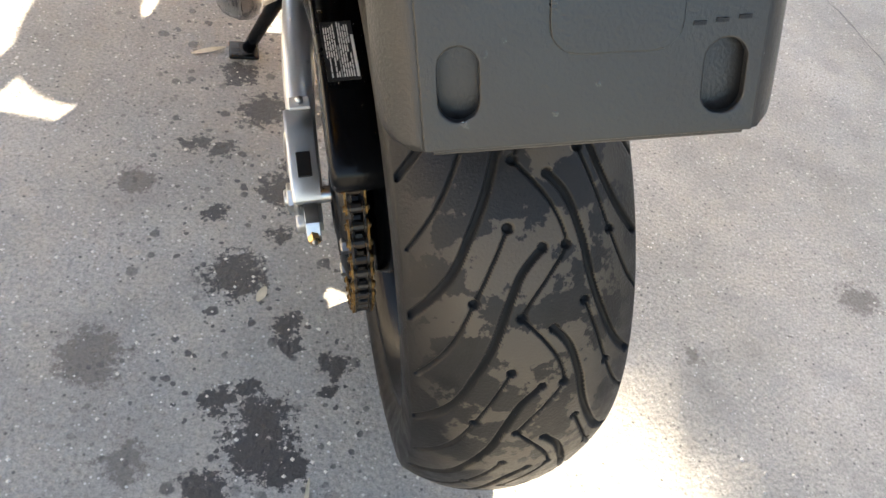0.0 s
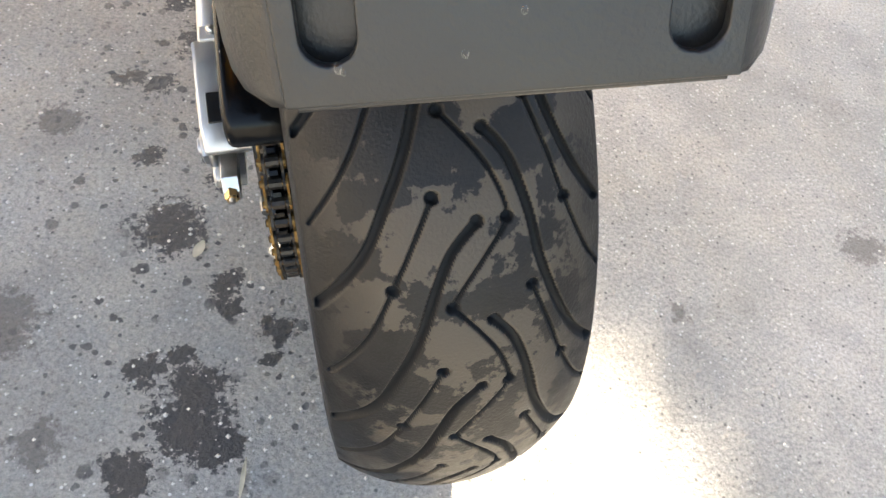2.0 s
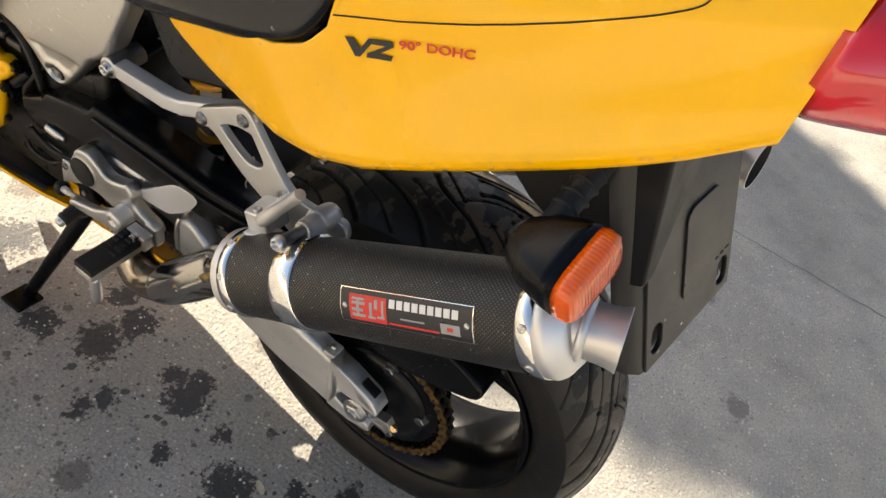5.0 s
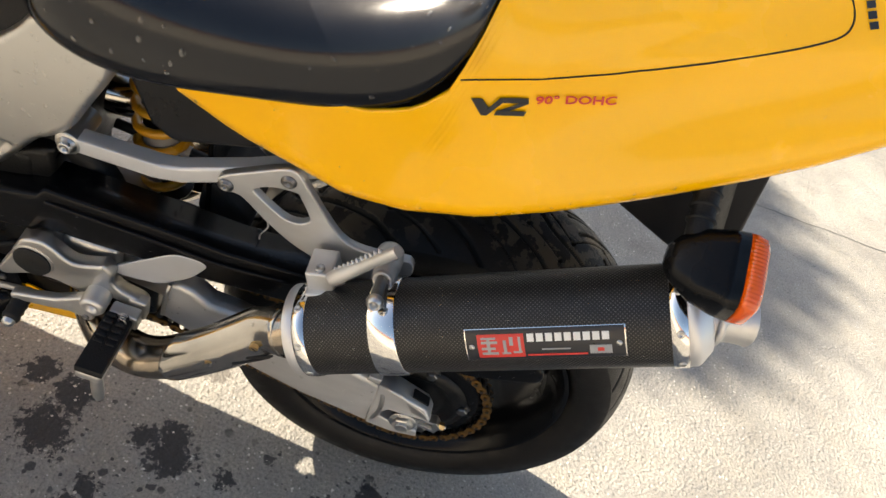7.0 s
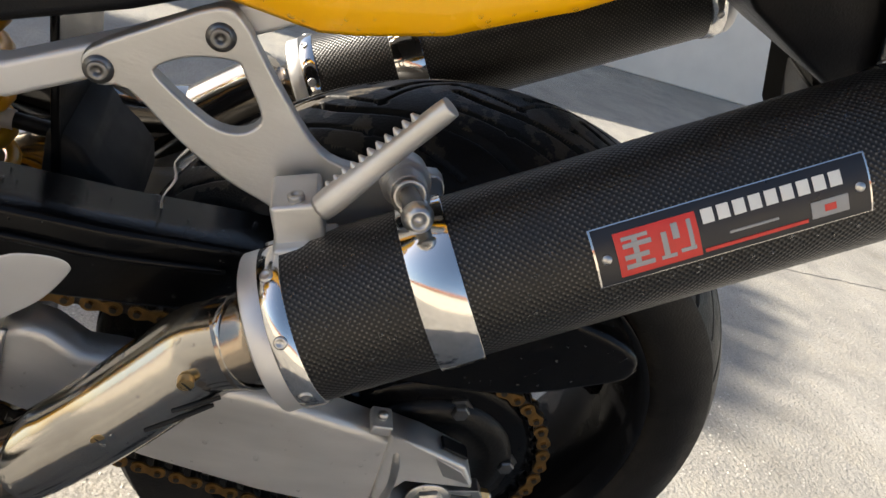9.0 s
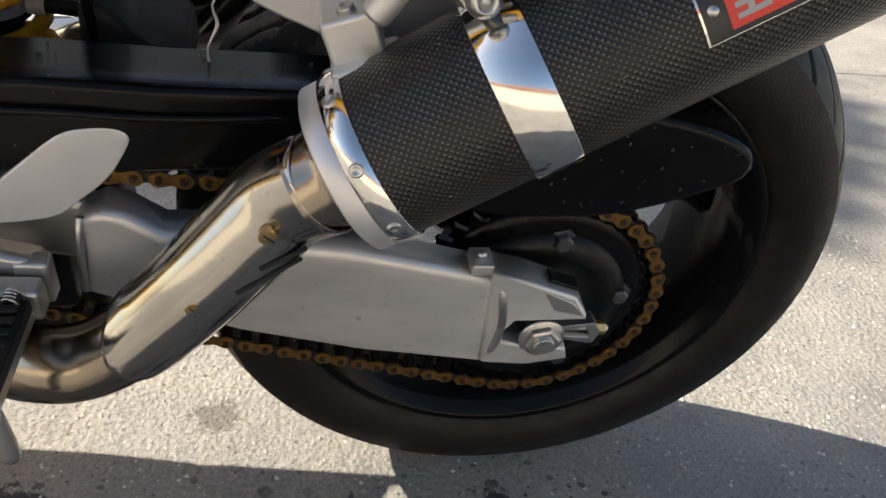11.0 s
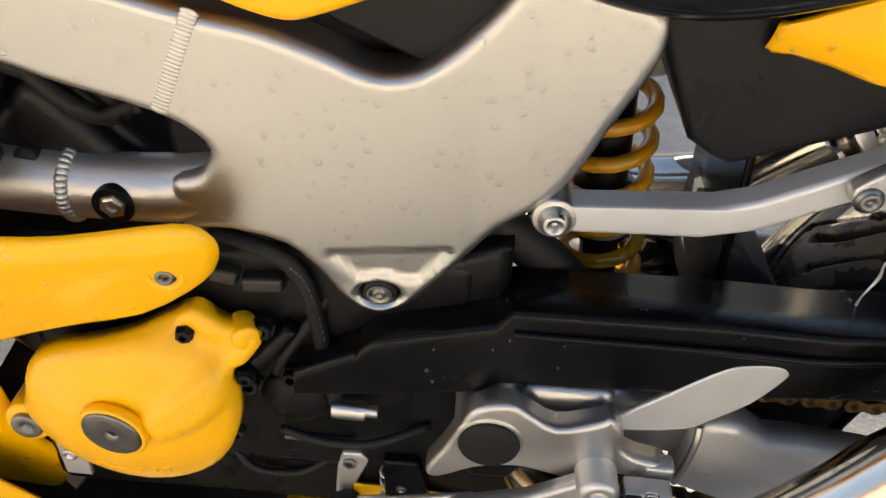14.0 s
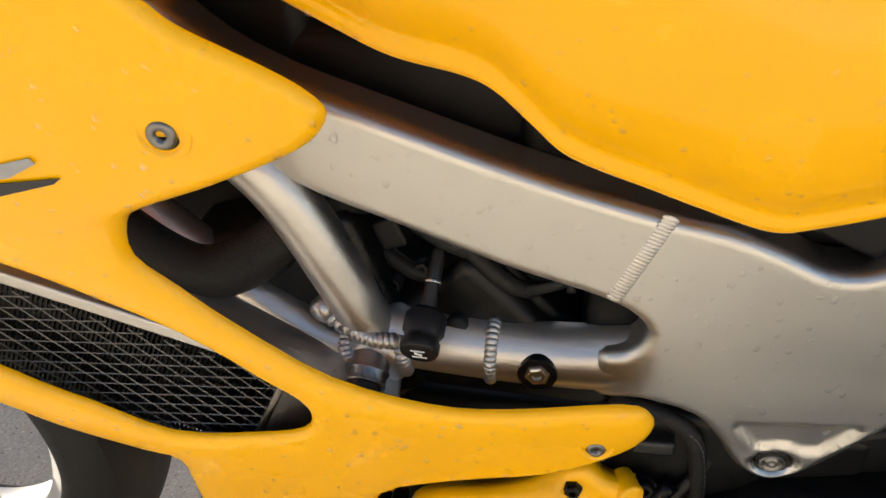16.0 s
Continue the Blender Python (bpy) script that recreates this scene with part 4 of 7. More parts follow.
def make_silencer(a, b, left):
    L = (b - a).length
    m = axis_matrix(a, b)
    r = 0.0505
    sl = part("silencer", lathe([(r - 0.004, 0.000), (r, 0.002), (r, L - 0.004), (r - 0.004, L)], 96, axis=(0, 0, 1)), CARBON, bike, "woven carbon silencer sleeve with polished bands", m=m)

    def band(name, h0, h1, rr, mt, lab=""):
        return part(name, lathe([(rr - 0.004, h0), (rr, h0 + 0.0006), (rr + 0.0004, (h0 + h1) / 2), (rr, h1 - 0.0006), (rr - 0.004, h1)], 96, axis=(0, 0, 1)), mt, sl, lab)
    band("front_band", 0.004, 0.018, r + 0.0014, CHROME, "polished riveted band")
    band("rear_band", L - 0.017, L - 0.001, r + 0.0014, CHROME, "polished riveted band")
    band("clamp", 0.089, 0.1175, r + 0.0026, CHROME, "wide polished hanger clamp")
    part("front_cap", lathe([(0.028, -0.0085), (0.041, -0.0095), (r - 0.003, -0.0090), (r + 0.0003, -0.007), (r + 0.0003, 0.004), (r - 0.003, 0.0055)], 96, axis=(0, 0, 1)), SILVER_END, sl, "matt silver front cap")
    part("neck", lathe([(0.0300, -0.034), (0.0300, -0.022), (0.0310, -0.018), (0.0310, -0.012), (0.036, -0.010), (0.036, -0.007)], 64, axis=(0, 0, 1)), PIPE, sl, "brown tinted inlet neck")
    # rear cone and a flared outlet that turns down from it
    part("rear_cap", lathe([(r - 0.003, L - 0.003), (r + 0.0003, L - 0.001), (r + 0.0003, L + 0.006), (r - 0.002, L + 0.010), (r - 0.008, L + 0.015), (0.038, L + 0.0195), (0.034, L + 0.0213), (0.0300, L + 0.0222), (0.0240, L + 0.0222)], 96, axis=(0, 0, 1)), SILVER_END, sl, "matt silver conical end cap")
    droop = m.to_3x3().inverted() @ Vector((0.0079 if left else -0.0079, -0.0093, -0.0149))
    foot, rim = Vector((0, 0, L + 0.0145)) + droop * 0.12, Vector((0, 0, L + 0.0530)) + droop
    way = rim - foot
    e = way.length
    part("outlet_weld", lathe([(0.0275, 0.0035), (0.0315, 0.0045), (0.0325, 0.0075), (0.0300, 0.0108), (0.0262, 0.0125)], 64, at=foot, axis=way), ALU, sl)
    part("outlet", lathe([(0.0268, -0.004), (0.0264, e * 0.40), (0.0266, e * 0.60), (0.0276, e * 0.80), (0.0290, e * 0.93), (0.0298, e * 0.985), (0.0294, e * 1.005), (0.0282, e)], 72, at=foot, axis=way), ALU, sl, "short flared outlet pipe")
    # sooty wall; its flat black floor stands in for the dark depth
    part("outlet_bore", lathe([(0.0284, e * 0.992), (0.0262, e * 0.80), (0.0256, e * 0.58), (0, e * 0.58)], 64, at=foot, axis=way), SOOT_AND_SHADE, sl, "sooty inside of the outlet")
    for h, rr in ((0.0105, 8), (L - 0.0085, 8)):
        for k in range(rr):
            t = 2 * math.pi * k / rr - radians(30)
            d = Vector((math.cos(t), math.sin(t), 0))
            part("rivet", lathe([(0.0042, 0), (0.0040, 0.0012), (0.0028, 0.0018), (0.0022, 0.0010), (0, 0.0010)], 14, at=d * (r + 0.0012) + Vector((0, 0, h)), axis=d), STEEL, sl)
    # name plate: bent sheet with printed bars
    if left:
        def sheet(name, t0, t1, h0, h1, lift, mt, par, lab="", k=10):
            rows = []
            for i in range(k + 1):
                t = t0 + (t1 - t0) * i / k
                d = Vector((math.cos(t), math.sin(t), 0)) * (r + lift)
                rows.append([d + Vector((0, 0, h)) for h in (h0, h1)])
            return part(name, loft(rows), mt, par, lab, solid=0.0004)
        s = -1
        T = lambda d: s * radians((d - 13) * 1.2125 + 4.5)
        plate = sheet("name_plate", T(13.0), T(45.0), 0.1900, 0.3450, 0.0009, CHROME, sl, "black silencer badge with a silver rim, red block and bars")
        sheet("plate_field", T(13.7), T(44.3), 0.1912, 0.3438, 0.0014, NAVY, plate)
        sheet("red_block", T(16.5), T(39.8), 0.2025, 0.2486, 0.0018, RED, plate)
        for t0, t1, h0, h1 in ((13, 15.5, 0.2063, 0.2224), (18, 20.5, 0.2063, 0.2200), (24, 26.5, 0.2063, 0.2224), (28, 30, 0.2063, 0.2211), (13, 30, 0.2118, 0.2150), (13, 15, 0.2261, 0.2348), (13, 27, 0.2280, 0.2311), (22, 30, 0.2342, 0.2379), (14, 16, 0.2373, 0.2460), (14, 30, 0.2429, 0.2453)):
            sheet("badge_stroke", T(t0 + 7), T(t1 + 7), h0, h1, 0.0021, GREY_PRINT, plate)
        for i in range(9):
            h = 0.2518 + i * 0.0089
            sheet("badge_letter", T(32.0), T(39.5), h, h + 0.0066, 0.0018, WHITE, plate)
        sheet("red_bar", T(17.2), T(19.2), 0.2505, 0.3084, 0.0018, RED, plate)
        sheet("grey_bar", T(23.5), T(24.8), 0.2652, 0.2926, 0.0018, GREY_PRINT, plate)
        sheet("flag_field", T(18.1), T(27.0), 0.3107, 0.3314, 0.0018, GREY_PRINT, plate)
        sheet("flag_spot", T(20.8), T(24.4), 0.3180, 0.3243, 0.0021, RED, plate)
        for h in (0.1965, 0.3385):
            d = Vector((math.cos(T(28.0)), math.sin(T(28.0)), 0))
            part("plate_rivet", lathe([(0.003, 0), (0.0026, 0.001), (0, 0.0012)], 12, at=d * (r + 0.0014) + Vector((0, 0, h)), axis=d), STEEL, plate)
    return sl


sil = make_silencer(MUF_A, MUF_B, True)
silr = make_silencer(Vector((0.182, 0.137, 0.490)), Vector((0.192, -0.210, 0.700)), False)


def make_link_pipe():
    d = (MUF_B - MUF_A).normalized()
    pts = [(-0.04, 0.46, 0.300), (-0.10, 0.43, 0.298), (-0.155, 0.385, 0.306), (-0.181, 0.340, 0.322), (-0.184, 0.305, 0.335), (-0.182, 0.271, 0.364), (-0.179, 0.235, 0.405), (-0.174, 0.205, 0.441), MUF_A - d * 0.026]
    pipe = part("link_pipe", tube(pts, [0.026, 0.0265, 0.0265, 0.0265, 0.0265, 0.0265, 0.0265, 0.0265, 0.027], 32, 8), PIPE, bike, "heat-tinted stainless link pipe with water drops")
    # heat shield on the outer side: a bent strip with slots and screws
    path = curve_pts([(-0.183, 0.290, 0.346), (-0.181, 0.262, 0.374), (-0.179, 0.235, 0.405), (-0.174, 0.205, 0.441), (-0.172, 0.186, 0.464), MUF_A - d * 0.017], 5)
    rows = []
    for i, q in enumerate(path):
        t = (path[min(i + 1, len(path) - 1)] - path[max(i - 1, 0)]).normalized()
        o = Vector((-1, 0, 0))
        o = (o - t * o.dot(t)).normalized()
        u = t.cross(o)
        w = min(1.0, 0.25 + i / 5)
        rows.append([q + (0.0305 + 0.003 * i / len(path)) * (math.cos(a) * o + math.sin(a) * u) for a in [radians(-95 * w + 180 * w * k / 14) for k in range(15)]])
    sh = part("heat_shield", loft(rows), SHIELD, pipe, "polished heat shield with two screws", solid=0.0015)
    for y, z, x in ((0.241, 0.404, -0.214), (0.197, 0.461, -0.212)):
        o = Vector((-1, -0.1, -0.1))
        scr = bolt("shield_screw", Vector((x + 0.0048, y, z)), o, 0.0052, 0.0012, BRASS, sh, socket=False, label="slotted brass screw")
        # a black rod across the head paints the shade of its slot
        part("screw_slot", tube([(x + 0.0036, y + 0.0036, z + 0.0034), (x + 0.0036, y - 0.0036, z - 0.0034)], 0.0006, 6, 1), SOOT_AND_SHADE, scr)
    # vent slots are black rods laid on, their shade in the colour
    for a, b, c in (((-0.2062, 0.2019, 0.4348), (-0.2032, 0.1883, 0.4405), (-0.1997, 0.1747, 0.4462)), ((-0.2082, 0.2156, 0.4164), (-0.2029, 0.1961, 0.4264), (-0.1942, 0.1775, 0.4328))):
        part("shield_slot", tube([a, b, c], [0.0014, 0.0016, 0.0014], 8, 3), SOOT_AND_SHADE, sh, "black rod laid on for a vent slot's shade")
    # the other cylinder's pipe, crossing behind the shock
    part("cross_pipe", tube([(0.17, 0.20, 0.455), (0.16, 0.27, 0.44), (0.11, 0.36, 0.46), (0.06, 0.45, 0.50), (0.02, 0.55, 0.52)], 0.028, 24, 6), SHIELD, pipe)
    part("link_pipe_inner", tube([(0.16, 0.17, 0.50), (0.165, 0.235, 0.44), (0.155, 0.31, 0.365), (0.09, 0.43, 0.30), (0, 0.52, 0.30)], 0.0315, 28, 6), SHIELD, pipe, "polished far-side link pipe")
    # upright splash plate and brake line ahead of the tyre, and the far side's heel guard
    part("splash_plate", box((0.015, 0.313, 0.492), (0.13, 0.006, 0.240), None, Matrix.Rotation(radians(-3), 4, "X")), BLACK_PAINT, pipe, "upright black splash plate", bevel=0.002)
    part("tyre_hugger", pillow([(0.322, 0.511), (0.299, 0.5075), (0.2896, 0.4945), (0.262, 0.468), (0.266, 0.425), (0.318, 0.425)], -0.045, 0.060, 0.006, n=2, k=3), NEAR_BLACK, pipe, "black front end of the tyre hugger")
    part("collector", tube([(0.105, 0.440, 0.372), (0.105, 0.400, 0.376), (0.105, 0.335, 0.384), (0.105, 0.296, 0.388)], [0.030, 0.044, 0.044, 0.034], 32, 3), SHIELD, pipe, "polished exhaust collector")
    part("brake_line", tube([(0.02, 0.455, 0.486), (0.02, 0.385, 0.482), (0.02, 0.345, 0.480), (0.02, 0.30, 0.475)], 0.0065, 12, 4), RUBBER, pipe)
    part("line_clip", lathe([(0.0066, -0.006), (0.0080, -0.006), (0.0080, 0.006), (0.0066, 0.006)], 20, at=(0.02, 0.365, 0.481), axis=(0, 1, 0.05)), CHIP, pipe)
    guard = [(0.3915, 0.412), (0.3845, 0.403), (0.3375, 0.409), (0.3175, 0.423), (0.2965, 0.443), (0.2825, 0.466), (0.2805, 0.475), (0.2885, 0.48), (0.3065, 0.479), (0.3225, 0.473), (0.3465, 0.452), (0.3795, 0.422)]
    part("far_heel_guard", pillow(guard, 0.129, 0.1335, 0.0015, n=3, k=2), ALU_SILVER, pipe, "smooth aluminium heel guard")


make_link_pipe()


# ---- tail, seat, tank ----
TAIL_LOW = ((0.3526, 0.686), (0.344, 0.682), (0.33, 0.685), (0.28, 0.671), (0.22, 0.669), (0.16, 0.668), (0.10, 0.691), (0.04, 0.727), (-0.02, 0.769), (-0.08, 0.805), (-0.14, 0.841), (-0.20, 0.882), (-0.25, 0.928), (-0.3162, 0.9786), (-0.3792, 1.02))
TAIL_UP = ((0.351, 0.7011), (0.3458, 0.7029), (0.2699, 0.7464), (0.2135, 0.7756), (0.1632, 0.7905), (0.1262, 0.8121), (0.1057, 0.8412), (0.0983, 0.8946), (0.0853, 1.0335))


def tail_x(y, z):
    """How far out the tail's skin lies."""
    zl = lerp_tab([(-a, b) for a, b in TAIL_LOW], -y)[0]
    d = z - zl
    k = lerp_tab(((-0.22, 0.10), (-0.15, 0.04), (-0.09, -0.10), (-0.043, -0.195), (0.026, -0.35), (0.10, -0.36), (0.22, -0.30)), -y)[0]
    base = lerp_tab(((-0.36, 0.094), (-0.33, 0.111), (-0.28, 0.118), (-0.22, 0.130), (-0.16, 0.143), (-0.10, 0.159), (-0.04, 0.171), (0.02, 0.173), (0.08, 0.163), (0.14, 0.149), (0.20, 0.136), (0.25, 0.126), (0.30, 0.112)), -y)[0]
    w = base + k * min(d, 0.15)
    w -= 0.009 * max(0.0, 1 - d / 0.022) ** 2
    # scallop behind the seat's step
    w -= 0.008 * math.exp(-((d - 0.09) / 0.05) ** 2) * max(0.0, min(1.0, (0.13 - y) / 0.08))
    # soft crease that runs down and back from the seat's corner
    u = ((0.115 - y) * 0.765 + (0.805 - z) * 0.644) / 0.098
    g = (0.115 - y) * 0.644 - (0.805 - z) * 0.765
    w += 0.0024 * math.tanh(g / 0.009) * math.exp(-((u - 0.45) / 0.6) ** 4) * math.exp(-(g / 0.06) ** 2)
    top = 0.88 + 0.45 * max(0, 0.05 - y)
    if z > top:
        w -= 0.30 * (z - top) + 2.0 * (z - top) ** 2
    return w


def make_tail():
    n = 44
    ys = [0.348, 0.344, 0.335, 0.315, 0.29, 0.265, 0.24, 0.215, 0.19, 0.165, 0.145, 0.13, 0.12, 0.112, 0.106, 0.102, 0.098, 0.094, 0.09, 0.085, 0.08, 0.075, 0.07, 0.065, 0.06, 0.055, 0.05, 0.045, 0.04, 0.035, 0.03, 0.02, 0.01, 0.0, -0.015, -0.03, -0.06, -0.09, -0.12, -0.15, -0.18, -0.21, -0.235, -0.256]
    back = []
    for y in ys:
        zl = lerp_tab([(-a, b) for a, b in TAIL_LOW], -y)[0]
        zu = lerp_tab([(-a, b) for a, b in TAIL_UP], -y)[0] if y > 0.085 else 1.03 + 0.07 * (0.085 - y)
        back.append([Vector((-max(0.02, tail_x(y, zl + (zu - zl) * k / n)), y, zl + (zu - zl) * k / n)) for k in range(n + 1)])
    bm = loft(back)
    back = [b for b in back if b[0].y < 0.086]
    mirror(bm)
    # roof
    loft([[Vector((b[-1].x, b[-1].y, b[-1].z)), Vector((b[-1].x * 0.5, b[-1].y, b[-1].z + 0.012)), Vector((0, b[-1].y, b[-1].z + 0.016)), Vector((-b[-1].x * 0.5, b[-1].y, b[-1].z + 0.012)), Vector((-b[-1].x, b[-1].y, b[-1].z))] for b in back], bm=bm)
    bmesh.ops.remove_doubles(bm, verts=bm.verts, dist=0.0015)
    tail = part("tail_fairing", bm, YELLOW, bike, "glossy yellow tail fairing beaded with water", solid=0.004)
    # seam of the side cover: a narrow dark groove line
    seam = curve_pts([(0, 0.1009, 0.8554), (0, 0.059, 0.8716), (0, 0.0129, 0.889), (0, -0.0305, 0.9075), (0, -0.0673, 0.9264), (0, -0.0963, 0.942), (0, -0.1271, 0.96), (0, -0.1449, 0.9712), (0, -0.1614, 0.9837), (0, -0.1661, 0.9928), (0, -0.1624, 1.0029), (0, -0.1480, 1.0150), (0, -0.1232, 1.0267)], 6)
    part("panel_seam", tube([(-tail_x(p.y, p.z) - 0.0002, p.y, p.z) for p in seam], 0.0008, 6, 1), PLASTIC, tail, "dark seam of the seat cowl")
    # red tail lamp
    rows = []
    for y in (-0.250, -0.262, -0.280, -0.305, -0.335, -0.355):
        d = -0.230 - y
        zl, zu = 0.914 + 0.16 * d, 1.045
        w = 0.121 - 0.25 * d - 2.6 * d * d - (0.008 if y > -0.255 else 0)
        rows.append([Vector((w * math.cos(t), y, (zl + zu) / 2 + (zu - zl) / 2 * math.sin(t))) for t in [radians(-90 + 360 * k / 24) for k in range(24)]])
    part("tail_lamp", loft(rows, True, True), RED_LENS, tail, "wide red tail lamp lens")
    # printed badge
    def decal(name, y, z, text, size, mt, lab=""):
        cu = bpy.data.curves.new(name, "FONT")
        cu.body, cu.size, cu.extrude = text, size, 0.0002
        cu.resolution_u, cu.offset = 3, 0.0002
        o = new(name, cu)
        dg = bpy.context.evaluated_depsgraph_get()
        me = bpy.data.meshes.new_from_object(o.evaluated_get(dg))
        bpy.data.objects.remove(o)
        ob = new(name, me)
        me.materials.append(mt)
        ob.parent = tail
        if lab:
            ob["label"] = lab
        # lie on the skin, reading from front to back, rising with the seam
        rise = radians(18)
        for v in me.vertices:
            u, w, h = v.co
            yy = y - u * math.cos(rise) * 1.35 + w * math.sin(rise)
            zz = z + u * math.sin(rise) * 1.35 + w * math.cos(rise)
            v.co = (-tail_x(yy, zz) - 0.0022 - h, yy, zz)
        return ob
    decal("red_lettering", 0.0358, 0.8560, "90\u00b0 DOHC", 0.0105, RED, "small red lettering")
    rise = radians(20)
    shapes = ((((0, 0), (0.009, 0), (0.0145, -0.009), (0.008, -0.0165)), ((0.0145, -0.009), (0.024, 0.001), (0.031, 0.001), (0.013, -0.0165), (0.008, -0.0165))),
              (((0.027, 0.001), (0.047, 0.001), (0.0475, -0.004), (0.024, -0.004)), ((0.0475, -0.004), (0.040, -0.004), (0.021, -0.0125), (0.030, -0.0125)), ((0.021, -0.012), (0.046, -0.012), (0.044, -0.0165), (0.019, -0.0165))))
    for quads in shapes:
        b2 = bmesh.new()
        for pts in quads:
            vs = []
            for u, w in pts:
                yy, zz = 0.0868 - u * math.cos(rise) + w * math.sin(rise), 0.8422 + u * math.sin(rise) + w * math.cos(rise)
                vs.append(b2.verts.new((-tail_x(yy, zz) - 0.0022, yy, zz)))
            b2.faces.new(vs)
        part("badge_shape", b2, NAVY, tail, "dark engine badge", smooth=False, solid=0.0004)
    # brand mark on the tail, as plain bars
    for i in range(5):
        b2 = bmesh.new()
        vs = []
        for a, b in ((0, 0), (0.0075, 0), (0.0075, 0.0052), (0, 0.0052)):
            yy, zz = -0.1790 + 0.0049 * i - a * 0.75 + b * 0.66, 0.9978 + 0.0053 * i + a * 0.4 + b * 0.75
            vs.append(b2.verts.new((-tail_x(yy, zz) - 0.0022, yy, zz)))
        b2.faces.new(vs)
        part("mark_bar", b2, NAVY, tail, smooth=False, solid=0.0004)
    # inner tail and undertray
    bm = bmesh.new()
    box((0, 0.02, 0.80), (0.20, 0.42, 0.10), bm, Matrix.Rotation(radians(-28), 4, "X"))
    part("undertray", bm, PLASTIC, tail, "black undertray", bevel=0.01)


make_tail()


def make_seat():
    rows = []
    for y, zl, zu, w in ((0.485, 0.742, 0.80, 0.085), (0.470, 0.722, 0.818, 0.125), (0.445, 0.708, 0.824, 0.142), (0.405, 0.701, 0.822, 0.150), (0.36, 0.703, 0.820, 0.152), (0.31, 0.718, 0.822, 0.153), (0.25, 0.738, 0.833, 0.153),
                         (0.20, 0.753, 0.850, 0.152), (0.155, 0.770, 0.876, 0.152), (0.120, 0.798, 0.905, 0.152), (0.102, 0.842, 0.930, 0.150), (0.088, 0.88, 0.95, 0.14)):
        h = zu - zl
        half = [(0.0, zl - 0.004), (w * 0.80, zl - 0.002), (w * 0.93, zl + h * 0.02), (w, zl + h * 0.16), (w * 1.0, zl + h * 0.42), (w * 0.96, zl + h * 0.66), (w * 0.84, zl + h * 0.86), (w * 0.6, zl + h * 0.97), (w * 0.3, zu), (0.0, zu)]
        ring = [Vector((-a, y, b)) for a, b in half] + [Vector((a, y, b)) for a, b in half[-2:0:-1]]
        rows.append(ring)
    seat = part("seat", loft(rows, True, True), VINYL, bike, "black vinyl rider seat shining wet in the sun")
    m = seat.modifiers.new("smooth", "SUBSURF")
    m.levels = m.render_levels = 2
    seat.modifiers.move(1, 0)


fit_now[0] = CHASSIS
make_seat()
fit_now[0] = None

TANK_LOW = ((1.011, 0.9025), (0.9468, 0.8681), (0.8894, 0.8389), (0.8363, 0.8087), (0.8066, 0.7936), (0.7646, 0.7829), (0.739, 0.7595), (0.7171, 0.7384), (0.6711, 0.7202), (0.645, 0.7101), (0.6086, 0.698), (0.5827, 0.7034), (0.5279, 0.7286), (0.4989, 0.7484))


def make_tank():
    lo = curve_pts([(0, a, b) for a, b in TANK_LOW], 4)
    rows = []
    for p in lo:
        y, zl = p.y, p.z
        e = max(0.0, (0.529 - y) / 0.03)
        w = 0.136 + 0.25 * max(0.0, zl - 0.70)
        prof = [(-0.022, 0.004), (-0.010, -0.003), (-0.002, 0.0), (0.0, 0.006), (-0.003, 0.012), (0.004, 0.020), (0.014, 0.034), (0.024, 0.060), (0.030, 0.095), (0.026, 0.13), (0.010, 0.17), (-0.02, 0.205), (-0.07, 0.235)]
        rows.append([Vector((-(w + a - 0.010 * e), y + 0.004 * e * (b / 0.1), zl + b)) for a, b in prof] + [Vector((0, y, zl + 0.26))])
    # rear face closing towards the seat
    last = rows[-1]
    rows.append([Vector((q.x * 0.93, 0.493 - 0.05 * (q.z - 0.74), q.z)) for q in last])
    rows.append([Vector((q.x * 0.70, 0.487 - 0.06 * (q.z - 0.74), q.z)) for q in last])
    bm = loft(rows)
    mirror(bm)
    bmesh.ops.remove_doubles(bm, verts=bm.verts, dist=0.0005)
    tank = part("fuel_tank", bm, YELLOW, bike, "glossy yellow fuel tank with a rolled lower seam and water drops")
    s = tank.modifiers.new("smooth", "SUBSURF")
    s.levels = s.render_levels = 1
    tank.modifiers.move(1, 0)
    part("tank_cover", box((0, 0.60, 0.705), (0.17, 0.30, 0.09)), PLASTIC, tank, "black plastic under the tank", bevel=0.01)
    part("side_filler", slab([(0.66, 0.70), (0.60, 0.69), (0.52, 0.655), (0.48, 0.68), (0.46, 0.72), (0.50, 0.74), (0.60, 0.72)], -0.098, -0.07), PLASTIC, tank, "black infill panel", bevel=0.004)


make_tank()
fit_now[0] = CHASSIS


